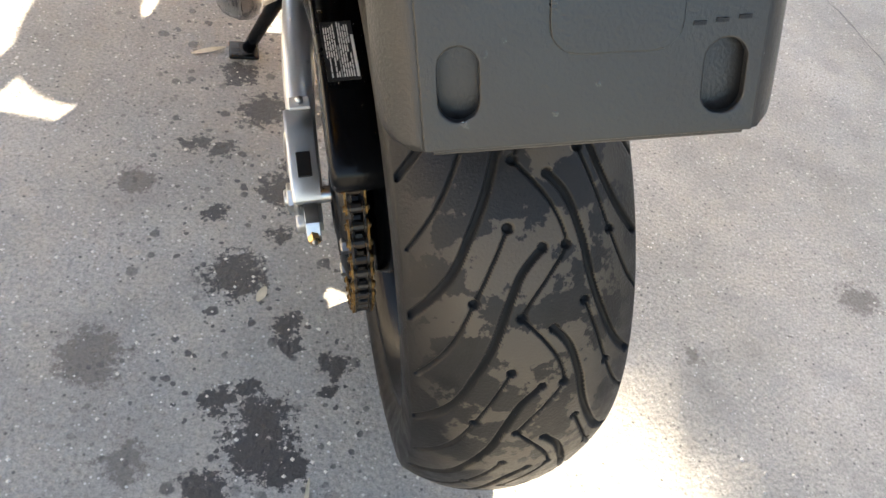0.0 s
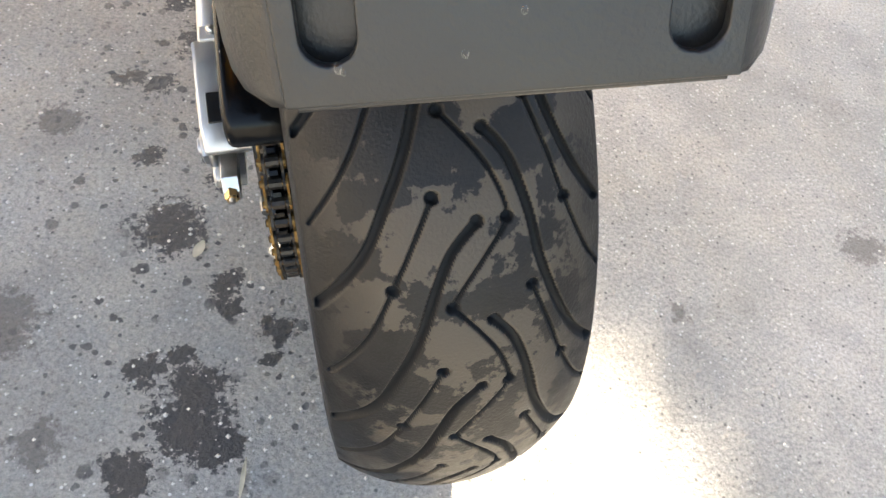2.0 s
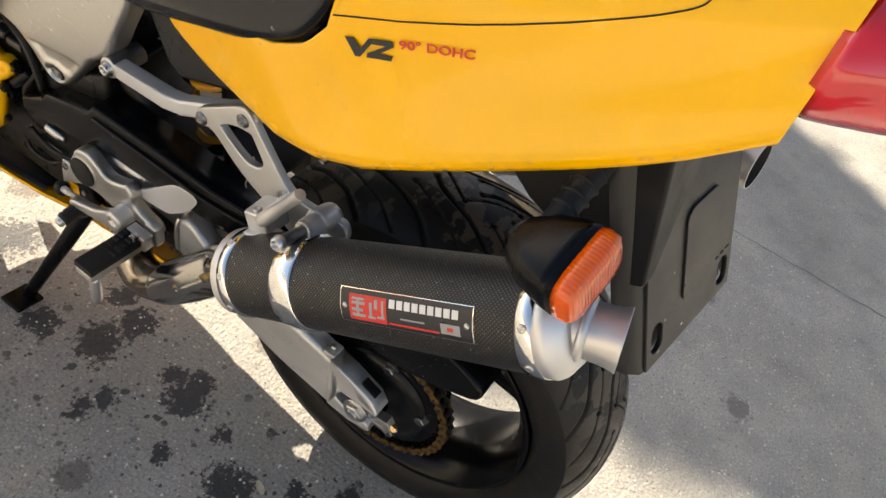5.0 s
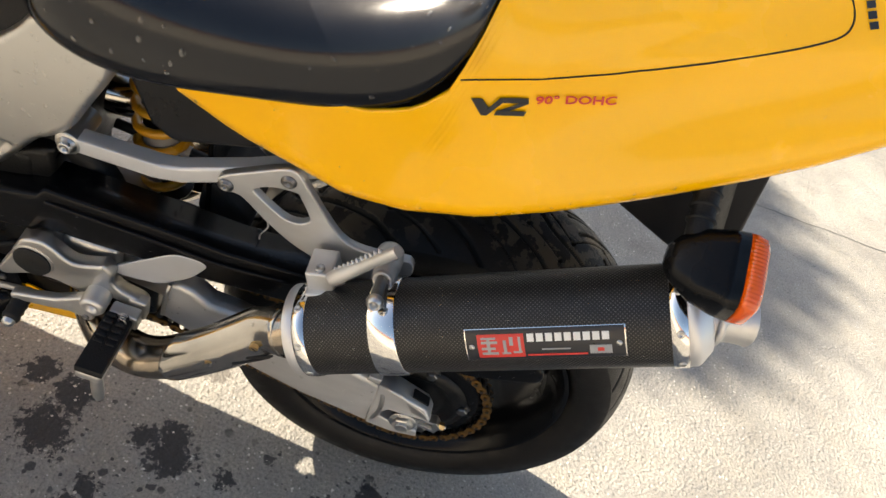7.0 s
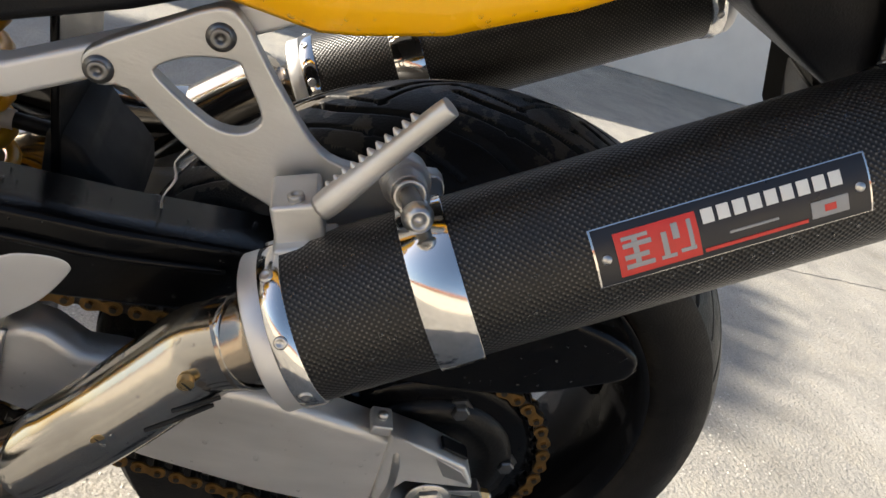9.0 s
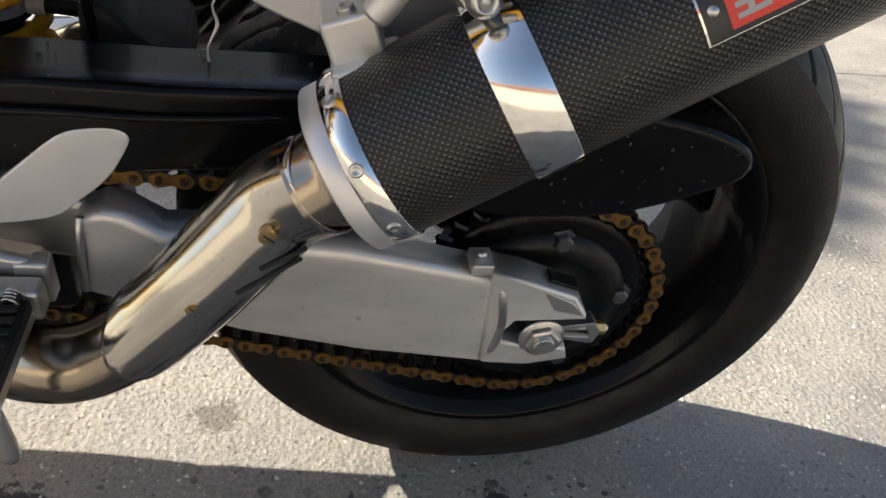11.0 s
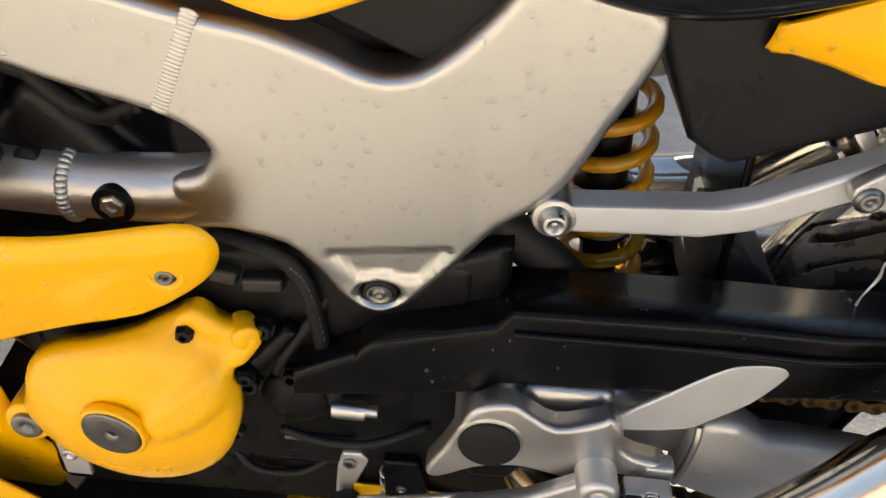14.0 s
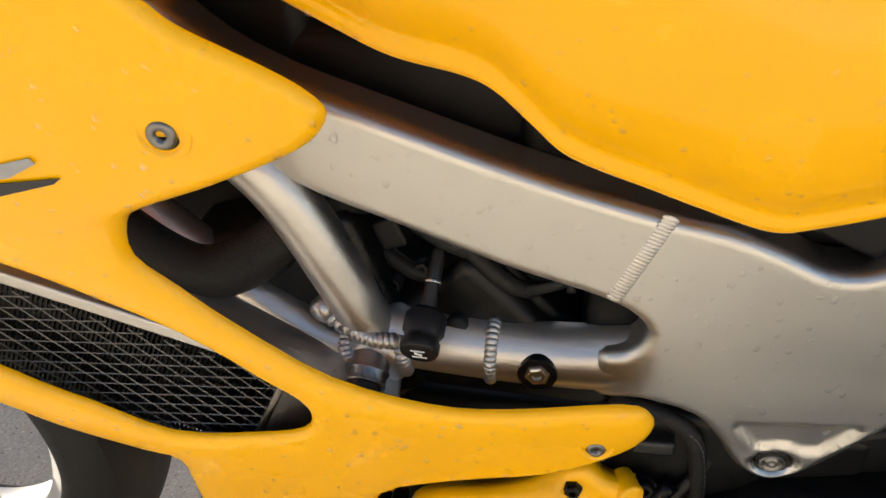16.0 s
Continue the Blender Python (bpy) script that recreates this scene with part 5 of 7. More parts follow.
# ---- frame ----
def make_frame():
    spar = [(1.056, 0.872), (1.007, 0.8347), (0.9651, 0.8058), (0.9242, 0.7768), (0.8826, 0.7595), (0.8175, 0.7383), (0.7353, 0.7121), (0.6612, 0.6934), (0.6219, 0.6854), (0.5891, 0.6731), (0.5626, 0.6618), (0.5373, 0.6642), (0.5142, 0.6803), (0.4932, 0.7036), (0.4796, 0.7205), (0.4502, 0.7176), (0.4103, 0.7075), (0.4039, 0.6865), (0.4112, 0.6644), (0.4248, 0.6359), (0.4425, 0.598), (0.4603, 0.5754), (0.4832, 0.5563),
            (0.5083, 0.5214), (0.5229, 0.5013), (0.5397, 0.4842), (0.5575, 0.4756), (0.5733, 0.4795), (0.5882, 0.4929), (0.602, 0.5147), (0.6211, 0.5354), (0.655, 0.5448), (0.6836, 0.5402), (0.6922, 0.5548), (0.6881, 0.5802), (0.6712, 0.5867), (0.6617, 0.5995), (0.6618, 0.6121), (0.6863, 0.6287), (0.7489, 0.6455), (0.8203, 0.6698), (0.8703, 0.6869), (0.9088, 0.7063), (0.9676, 0.7392), (1.064, 0.8115)]

    def bow(y, z):
        k = max(0.0, min(1.0, (y - 0.605) / 0.10))
        c = 0.625 + 0.45 * max(0.0, y - 0.645)
        curve = ((1 - k) * 0.45 + k * 0.9) * min(abs(z - c), 0.12) ** 2
        return -0.009 * max(0.0, min(1.0, (y - 0.50) / 0.15)) + 0.12 * max(0, y - 0.88) + curve
    pocket = [Vector(q) for q in ((0.5936, 0.5348), (0.5115, 0.5413), (0.5105, 0.5319), (0.5314, 0.5064), (0.544, 0.5052), (0.5545, 0.5102), (0.5661, 0.5079), (0.5745, 0.5057), (0.5947, 0.5285))]

    def dent(y, z):
        # shallow cast pocket, and the round recess of the pivot nut below it
        p = Vector((y, z))
        e = min((p - a - (b - a) * max(0, min(1, (p - a).dot(b - a) / (b - a).length_squared))).length for a, b in zip(pocket, pocket[1:] + pocket[:1]))
        k = max(0.0, min(1.0, e / 0.0055)) if inside(p, pocket) else 0.0
        r = max(0.0, min(1.0, 2.6 * (1 - math.hypot((y - 0.5600) / 0.0170, (z - 0.4945) / 0.0125))))
        return bow(y, z) + 0.0048 * k * k * (3 - 2 * k) + 0.0130 * r * r * (3 - 2 * r)
    fit_now[0] = None
    frame_ob = part("frame", pillow(spar, -0.113, -0.080, 0.0085, n=3, k=6, shift=dent, fine=0.0035), ALU_FRAME, bike, "satin aluminium twin-spar frame with weld beads")
    bm = pillow(spar, -0.112, -0.067, 0.013, n=2, k=4, shift=bow)
    for v in bm.verts:
        v.co.x *= -1
    part("frame_spar", bm, ALU_FRAME, frame_ob)
    fit_now[0] = CHASSIS
    # weld bead across the spar: a row of overlapping ripples
    bm = bmesh.new()
    fit_now[0] = None
    for i in range(26):
        k = i / 25
        p = Vector((0, 0.658 + 0.0255 * k, 0.6925 - 0.0585 * k))
        p.x = -0.1126 + bow(p.y, p.z)
        bmesh.ops.create_uvsphere(bm, u_segments=12, v_segments=6, radius=1, matrix=Matrix.Translation(p) @ Matrix.Rotation(radians(20), 4, "X") @ Matrix.Diagonal((0.0013, 0.0054, 0.0024, 1)))
    part("weld_bead", bm, ALU_DULL, frame_ob, "rippled weld bead")
    # lower tubes
    part("lower_tube", tube([(-0.094, 0.645, 0.570), (-0.095, 0.680, 0.564), (-0.096, 0.711, 0.561), (-0.097, 0.770, 0.561), (-0.099, 0.845, 0.566)], [0.0235, 0.0232, 0.0228, 0.0225, 0.0225], 28, 5), ALU_DULL, frame_ob)
    # engine bolt in the lower tube; a dark disc paints its recess's shade
    part("bolt_recess", lathe([(0.0135, -0.012), (0.0135, 0.0002), (0.0128, 0.0006), (0.0120, 0.0001), (0, 0.0001)], 32, at=(-0.1202, 0.7269, 0.5615), axis=(-1, 0, 0)), DARK_METAL, frame_ob, "dark disc for the bolt recess's shade")
    bolt("engine_bolt", (-0.1202, 0.7269, 0.5615), (-1, 0, 0), 0.0070, 0.0025, STEEL, frame_ob, hexa=True, washer=0.0088)
    node = Vector((-0.104, 0.838, 0.556))
    part("front_tube", tube([node, (-0.104, 0.877, 0.5555), (-0.098, 0.928, 0.581), (-0.088, 0.990, 0.622), (-0.078, 1.05, 0.665)], 0.0195, 24, 4), ALU_DULL, frame_ob, "polished front engine tube")
    part("brace_tube", tube([node + Vector((0, -0.006, 0.004)), (-0.106, 0.8475, 0.580), (-0.108, 0.8650, 0.622), (-0.110, 0.894, 0.680), (-0.108, 0.932, 0.716), (-0.102, 0.985, 0.730)], [0.0165, 0.0180, 0.0188, 0.0190, 0.0190, 0.0190], 24, 5), ALU_DULL, frame_ob)
    part("joint_node", lathe([(0, -0.024), (0.021, -0.022), (0.0245, -0.006), (0.0245, 0.006), (0.0215, 0.016), (0.017, 0.021), (0, 0.021)], 32, at=node, axis=(-1, 0, -0.10)), ALU_DULL, frame_ob)

    def weld_run(pts, r, across, n):
        """Overlapping ripples along a seam between tubes."""
        bm = bmesh.new()
        path = curve_pts(pts, n)
        for a, b in zip(path, path[1:]):
            t = (Vector(b) - Vector(a)).normalized()
            q = t.to_track_quat("Z", "X").to_matrix().to_4x4()
            bmesh.ops.create_uvsphere(bm, u_segments=12, v_segments=7, radius=1, matrix=Matrix.Translation(a) @ q @ Matrix.Diagonal((across, across, r, 1)))
        part("weld_ring", bm, ALU_DULL, frame_ob, "rippled weld ring")
    weld_run([(-0.1145, 0.873, 0.588), (-0.1205, 0.852, 0.5810), (-0.1220, 0.838, 0.5775), (-0.1200, 0.8235, 0.5765)], 0.0042, 0.0062, 4)
    weld_run([(-0.1100, 0.863, 0.5700), (-0.1190, 0.861, 0.5640), (-0.1210, 0.858, 0.5560), (-0.1180, 0.8550, 0.5480)], 0.0040, 0.0056, 3)
    weld_run([(-0.1150, 0.8225, 0.5745), (-0.1215, 0.8205, 0.5650), (-0.1205, 0.8190, 0.5555), (-0.1140, 0.8185, 0.5450)], 0.0040, 0.0056, 3)
    weld_run([(-0.0965 - 0.0218 * math.sin(radians(a)), 0.7595, 0.561 + 0.0218 * math.cos(radians(a))) for a in range(0, 181, 20)], 0.0038, 0.0048, 2)
    # ringed cap on the node, and a welded lug above it
    at, ax = Vector((-0.1255, 0.8420, 0.5575)), Vector((-1, 0.05, -0.55))
    cap = part("node_cap", lathe([(0.0135, -0.006), (0.0138, 0.004), (0.0148, 0.0045), (0.0148, 0.0065), (0.0136, 0.007), (0.0136, 0.013), (0.0142, 0.0135), (0.0142, 0.0150), (0.0125, 0.0155), (0, 0.0155)], 40, at=at, axis=ax), STEEL_DARK, frame_ob, "ringed steel cap")
    part("cap_plug", lathe([(0.0115, 0.015), (0.0112, 0.024), (0.0095, 0.0260), (0, 0.0260)], 32, at=at, axis=ax), RUBBER, cap)
    part("weld_lug", lathe([(0, -0.01), (0.0085, -0.008), (0.0090, 0.004), (0.0060, 0.0085), (0, 0.0095)], 20, at=(-0.1130, 0.8760, 0.5930), axis=(-1, 0.1, 0.3)), ALU_DULL, frame_ob)
    # pivot recess with castle nut; a dark ring paints the shade round it
    fit_now[0] = None
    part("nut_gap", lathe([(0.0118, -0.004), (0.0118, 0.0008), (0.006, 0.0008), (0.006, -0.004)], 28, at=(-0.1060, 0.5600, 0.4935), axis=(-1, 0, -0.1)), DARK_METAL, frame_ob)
    part("pivot_nut", lathe([(0.0088, -0.006), (0.0088, 0.0022), (0.0074, 0.0028), (0.0062, 0.0006), (0.0046, 0.0006), (0.0042, 0.0026), (0.0022, 0.0026), (0.0018, 0.001), (0, 0.001)], 12, at=(-0.1060, 0.5600, 0.4935), axis=(-1, 0, -0.1)), STEEL_DARK, frame_ob, "grey castellated pivot nut")
    fit_now[0] = CHASSIS
    bolt("frame_bolt", (-0.1185, 0.4335, 0.5685), (-1, 0, 0), 0.0078, 0.008, STEEL, frame_ob, washer=0.0105)
    part("bolt_lug", lathe([(0, -0.05), (0.0135, -0.05), (0.0142, -0.003), (0.0128, 0.0), (0, 0.0)], 32, at=(-0.1185, 0.4335, 0.5685), axis=(-1, 0, 0)), ALU_FRAME, frame_ob)
    # subframe rail: square bar bent upward to the rear
    rail = [(0.431, 0.5785), (0.345, 0.5852), (0.318, 0.5931), (0.255, 0.6271), (0.2, 0.6618), (0.1, 0.72), (0.09, 0.705), (0.195, 0.642), (0.25, 0.6072), (0.315, 0.5712), (0.345, 0.5632), (0.431, 0.5585)]
    sub = part("subframe", slab(rail, -0.118, -0.097), ALU_SILVER, bike, "silver square-tube subframe rail", bevel=0.004, segs=3)
    bm = slab(rail, 0.103, 0.125)
    part("subframe_rail", bm, ALU_SILVER, sub, bevel=0.004, segs=2)
    # passenger peg hanger
    fit_now[0] = None
    hang = [(0.2857, 0.6113), (0.2817, 0.6229), (0.2518, 0.6441), (0.22, 0.6641), (0.2055, 0.6611), (0.1866, 0.637), (0.154, 0.5982), (0.131, 0.5856), (0.0956, 0.5879), (0.0707, 0.5943), (0.0621, 0.5785), (0.0691, 0.5594), (0.098, 0.5402), (0.127, 0.5252), (0.1584, 0.5347), (0.169, 0.5452), (0.1982, 0.5579), (0.2275, 0.5768), (0.2598, 0.603), (0.2763, 0.6019)]
    hole = [(0.2465, 0.621), (0.23, 0.6316), (0.2063, 0.6359), (0.2, 0.6306), (0.1863, 0.6086), (0.1862, 0.5991), (0.1965, 0.5917), (0.2141, 0.5938), (0.2433, 0.6136)]
    hg = part("peg_hanger", pillow(hang, -0.1265, -0.1165, 0.0020, holes=[hole], n=3, k=3), ALU, bike, "cast aluminium passenger footrest hanger")
    bolt("hanger_bolt", (-0.1265, 0.2765, 0.6120), (-1, 0, 0), 0.0060, 0.004, STEEL_DARK, hg, washer=0.0085)
    bolt("hanger_bolt", (-0.1265, 0.2153, 0.6485), (-1, 0, 0), 0.0060, 0.004, STEEL_DARK, hg, washer=0.0085)
    bm = box((-0.152, 0.1525, 0.564), (0.038, 0.030, 0.030), None, Matrix.Rotation(radians(-20), 4, "X"))
    part("peg_bracket", bm, ALU, hg, bevel=0.003)
    part("peg_bracket_base", box((-0.166, 0.144, 0.5505), (0.026, 0.040, 0.012), None, Matrix.Rotation(radians(-20), 4, "X")), ALU, hg, bevel=0.003)
    bolt("peg_pin", (-0.163, 0.1575, 0.580), (0, 0.34, 0.94), 0.0050, 0.002, STEEL, hg, socket=True)
    # passenger peg, folded up: smooth bar with a small saw edge along its top
    a, b = Vector((-0.172, 0.143, 0.581)), Vector((-0.178, 0.092, 0.6645))
    peg = part("passenger_peg", tube([a, a.lerp(b, 0.15), a.lerp(b, 0.5), a.lerp(b, 0.9), b], [0.0080, 0.0085, 0.0068, 0.0068, 0.0062], 14, 4), ALU, hg, "ribbed aluminium passenger footpeg folded up")
    side = Vector((0.35, 0.80, 0.5)).normalized()
    for i in range(11):
        p = a.lerp(b, 0.14 + 0.066 * i) + side * 0.0068
        part("tooth", lathe([(0.0032, -0.004), (0.0030, 0.0), (0.0008, 0.0035), (0, 0.0036)], 6, at=p, axis=side), ALU, peg)
    at, ax = Vector((-0.1500, 0.0930, 0.5940)), Vector((-1, 0.04, 0.25)).normalized()
    part("silencer_mount", lathe([(0, -0.036), (0.0150, -0.036), (0.0160, -0.030), (0.0160, -0.010), (0.0145, -0.006), (0.0122, -0.005), (0.0118, 0.012), (0, 0.012)], 32, at=at, axis=ax), ALU, hg, "silencer mounting boss with rubber bush")
    part("mount_bush", lathe([(0.0105, 0.010), (0.0112, 0.0125), (0.0104, 0.0160), (0.0085, 0.0170), (0.0070, 0.0150), (0, 0.0150)], 28, at=at, axis=ax), STEEL, hg)
    part("mount_spacer", lathe([(0.0062, 0.012), (0.0060, 0.030), (0.0066, 0.034), (0.0066, 0.050), (0, 0.050)], 24, at=at, axis=ax), STEEL_DARK, hg)
    part("mount_bolt", lathe([(0.0060, 0.049), (0.0088, 0.0505), (0.0092, 0.0525), (0.0084, 0.0565), (0.0060, 0.0595), (0.0040, 0.0600), (0.0036, 0.0560), (0, 0.0560)], 28, at=at, axis=ax), STEEL, hg, "button-head socket bolt")
    fit_now[0] = CHASSIS
    # rider peg carrier and controls
    car = [(0.4974, 0.4113), (0.4869, 0.4300), (0.4638, 0.4370), (0.4503, 0.4290), (0.4291, 0.4158), (0.4014, 0.425), (0.3922, 0.4302), (0.3818, 0.4162), (0.3828, 0.4029), (0.3702, 0.391), (0.3463, 0.3835), (0.3424, 0.3676), (0.3541, 0.3614), (0.3677, 0.3696), (0.3909, 0.3719), (0.4089, 0.3612), (0.4449, 0.3699), (0.4636, 0.37), (0.4845, 0.3648), (0.5103, 0.3502), (0.5205, 0.357), (0.5078, 0.3842)]
    fit_now[0] = None
    pc = part("peg_carrier", pillow(car, -0.150, -0.132, 0.004, n=3, k=4), ALU_DULL, bike, "aluminium rider footrest carrier")
    fit_now[0] = CHASSIS
    part("carrier_boss", lathe([(0, -0.045), (0.0255, -0.045), (0.0250, 0.008), (0.0232, 0.0115), (0, 0.0115)], 40, at=(-0.148, 0.459, 0.4015), axis=(-1, 0, 0)), ALU_DULL, pc)
    part("pivot_cap", lathe([(0.0205, 0.010), (0.0218, 0.0125), (0.0205, 0.0150), (0, 0.0156)], 40, at=(-0.148, 0.459, 0.4015), axis=(-1, 0, 0)), RUBBER, pc, "round black rubber cap")
    fit_now[0] = None
    heel = [(0.3915, 0.412), (0.3845, 0.403), (0.3375, 0.409), (0.3175, 0.423), (0.2965, 0.443), (0.2825, 0.466), (0.2805, 0.475), (0.2885, 0.48), (0.3065, 0.479), (0.3225, 0.473), (0.3465, 0.452), (0.3795, 0.422)]
    part("heel_guard", pillow(heel, -0.1335, -0.129, 0.0015, n=3, k=2), ALU_SILVER, pc, "smooth aluminium heel guard")
    fit_now[0] = CHASSIS
    # rider peg with rubber and feeler
    bm = box((-0.215, 0.3505, 0.365), (0.088, 0.030, 0.014), None, Matrix.Rotation(radians(4), 4, "Y"))
    peg = part("rider_peg", bm, ALU_DULL, pc, "footpeg with black ribbed rubber", bevel=0.004)
    bm = box((-0.216, 0.3505, 0.375), (0.084, 0.031, 0.010), None, Matrix.Rotation(radians(4), 4, "Y"))
    for i in range(9):
        for s in (-1, 1):
            box((-0.180 - i * 0.009, 0.3505 + s * 0.007, 0.3815 - 0.0006 * i), (0.006, 0.011, 0.004), bm)
    part("peg_rubber", bm, RUBBER, peg, bevel=0.0012)
    part("feeler", tube([(-0.246, 0.3465, 0.359), (-0.250, 0.3425, 0.328), (-0.251, 0.3405, 0.315)], [0.007, 0.0075, 0.0055], 12, 3), ALU_DULL, peg)
    part("peg_hinge", box((-0.168, 0.3465, 0.370), (0.018, 0.034, 0.024)), ALU_DULL, pc, bevel=0.003)
    part("hinge_plate", box((-0.150, 0.338, 0.372), (0.016, 0.022, 0.034)), ALU_DULL, pc, bevel=0.003)
    part("hinge_spring", tube([(-0.174 - 0.0005 * i, 0.3445 + 0.0048 * math.cos(i * 1.05), 0.380 + 0.0048 * math.sin(i * 1.05)) for i in range(24)], 0.0009, 6, 2), STEEL, pc)
    # gear lever with linkage
    lev = part("gear_lever", pillow([(0.374, 0.386), (0.392, 0.385), (0.430, 0.359), (0.476, 0.343), (0.482, 0.336), (0.475, 0.331), (0.432, 0.340), (0.412, 0.345), (0.399, 0.344), (0.391, 0.339), (0.383, 0.345), (0.384, 0.358), (0.372, 0.374)], -0.174, -0.162, 0.003, n=2, k=3), ALU, bike, "aluminium gear lever with rubber tip and linkage rod")
    bolt("lug_bolt", (-0.174, 0.3915, 0.3475), (-1, 0, 0), 0.0042, 0.002, STEEL_DARK, lev)
    part("lever_boss", lathe([(0, -0.028), (0.0145, -0.028), (0.0150, 0.006), (0.012, 0.010), (0.007, 0.010), (0.006, 0.004), (0, 0.004)], 28, at=(-0.172, 0.382, 0.381), axis=(-1, 0, 0)), ALU, lev)
    part("lever_rubber", lathe([(0.006, 0.0), (0.010, 0.001)] + [(0.0095 + 0.0013 * (i % 2), 0.003 + i * 0.0042) for i in range(8)] + [(0.009, 0.037), (0, 0.038)], 20, at=(-0.160, 0.471, 0.329), axis=(-1, 0.05, -0.22)), RUBBER, lev, "ribbed rubber shift peg")
    part("shift_tip", lathe([(0.0075, 0.036), (0.0070, 0.042), (0.004, 0.045), (0, 0.045)], 16, at=(-0.160, 0.471, 0.329), axis=(-1, 0.05, -0.22)), STEEL, lev)
    part("linkage_rod", tube([(-0.158, 0.466, 0.335), (-0.143, 0.515, 0.301), (-0.128, 0.563, 0.267)], 0.0042, 12, 2), ALU, lev)
    part("rod_sleeve", tube([(-0.1375, 0.533, 0.2885), (-0.130, 0.557, 0.2715)], 0.0058, 6, 1), ALU_SILVER, lev, "hexagonal rod sleeve")
    part("rod_joint", lathe([(0, -0.010), (0.010, -0.008), (0.012, 0.0), (0.010, 0.008), (0, 0.010)], 16, at=(-0.126, 0.568, 0.263), axis=(0.2, 1, -0.4)), RUBBER, lev)
    part("shift_arm", slab([(0.5725, 0.3145), (0.5565, 0.3155), (0.5505, 0.3065), (0.5555, 0.2925), (0.5665, 0.2605), (0.5745, 0.2525), (0.5805, 0.2585), (0.5775, 0.2925)], -0.114, -0.102), ALU, lev, bevel=0.0025)
    bolt("arm_bolt", (-0.113, 0.5665, 0.303), (-1, 0, 0), 0.006, 0.004, STEEL_DARK, lev, hexa=True)
    # side stand
    fit_now[0] = None
    st = part("side_stand", tube([(-0.100, 0.539, 0.250), (-0.135, 0.560, 0.182), (-0.170, 0.582, 0.116), (-0.205, 0.604, 0.050)], [0.0150, 0.0135, 0.0115, 0.0105], 14, 2), BLACK_PAINT, bike, "black side stand folded out to the ground")
    bolt("stand_bolt", (-0.113, 0.538, 0.246), (-1, 0, 0), 0.008, 0.004, BLACK_PAINT, st, hexa=True)
    bolt("stand_stud", (-0.110, 0.542, 0.276), (-1, 0, 0), 0.0045, 0.003, STEEL_DARK, st)
    part("stand_foot", box((-0.213, 0.611, 0.041), (0.050, 0.045, 0.008), None, Matrix.Rotation(radians(9), 4, "Y")), BLACK_PAINT, st, bevel=0.003)
    part("stand_bracket", slab([(0.558, 0.31), (0.528, 0.31), (0.516, 0.255), (0.520, 0.233), (0.538, 0.224), (0.556, 0.235)], -0.110, -0.078), BLACK_PAINT, st, bevel=0.003)
    part("stand_spring", tube([(-0.102 + 0.006 * math.cos(i * 1.1), 0.555 + 0.006 * math.sin(i * 1.1), 0.29 - i * 0.0022) for i in range(42)], 0.0014, 6, 2), STEEL, st)
    return frame_ob


make_frame()


# ---- shock, engine, radiator, fairing, front wheel ----
def make_shock():
    a, b = Vector((0.022, 0.4035, 0.60)), Vector((0.022, 0.388, 0.40))
    sh = part("rear_shock", lathe([(0, 0), (0.017, 0.0), (0.017, 0.08), (0.024, 0.085), (0.024, 0.13), (0.016, 0.135), (0.016, 0.21), (0, 0.21)], 32, at=a, axis=b - a), DARK_METAL, bike, "rear shock absorber with gold coil spring")
    d = b - a
    u = Vector((1, 0, 0))
    w = d.normalized().cross(u)
    n = 6.2
    pts = []
    for i in range(int(n * 16) + 1):
        t = i / 16 * 2 * math.pi
        pts.append(a + d * (0.02 + 0.94 * i / (n * 16)) + 0.031 * (math.cos(t) * u + math.sin(t) * w))
    part("coil_spring", tube(pts, 0.0062, 12, 1), SPRING, sh, "gold-painted coil spring")
    part("spring_cup", lathe([(0.018, 0.185), (0.037, 0.188), (0.037, 0.193), (0.018, 0.2)], 32, at=a, axis=d), DARK_METAL, sh)
    part("shock_label", lathe([(0.0245, 0.09), (0.0245, 0.125)], 32, at=a, axis=d), GREY_PRINT, sh, "grey label with unreadable print")


make_shock()


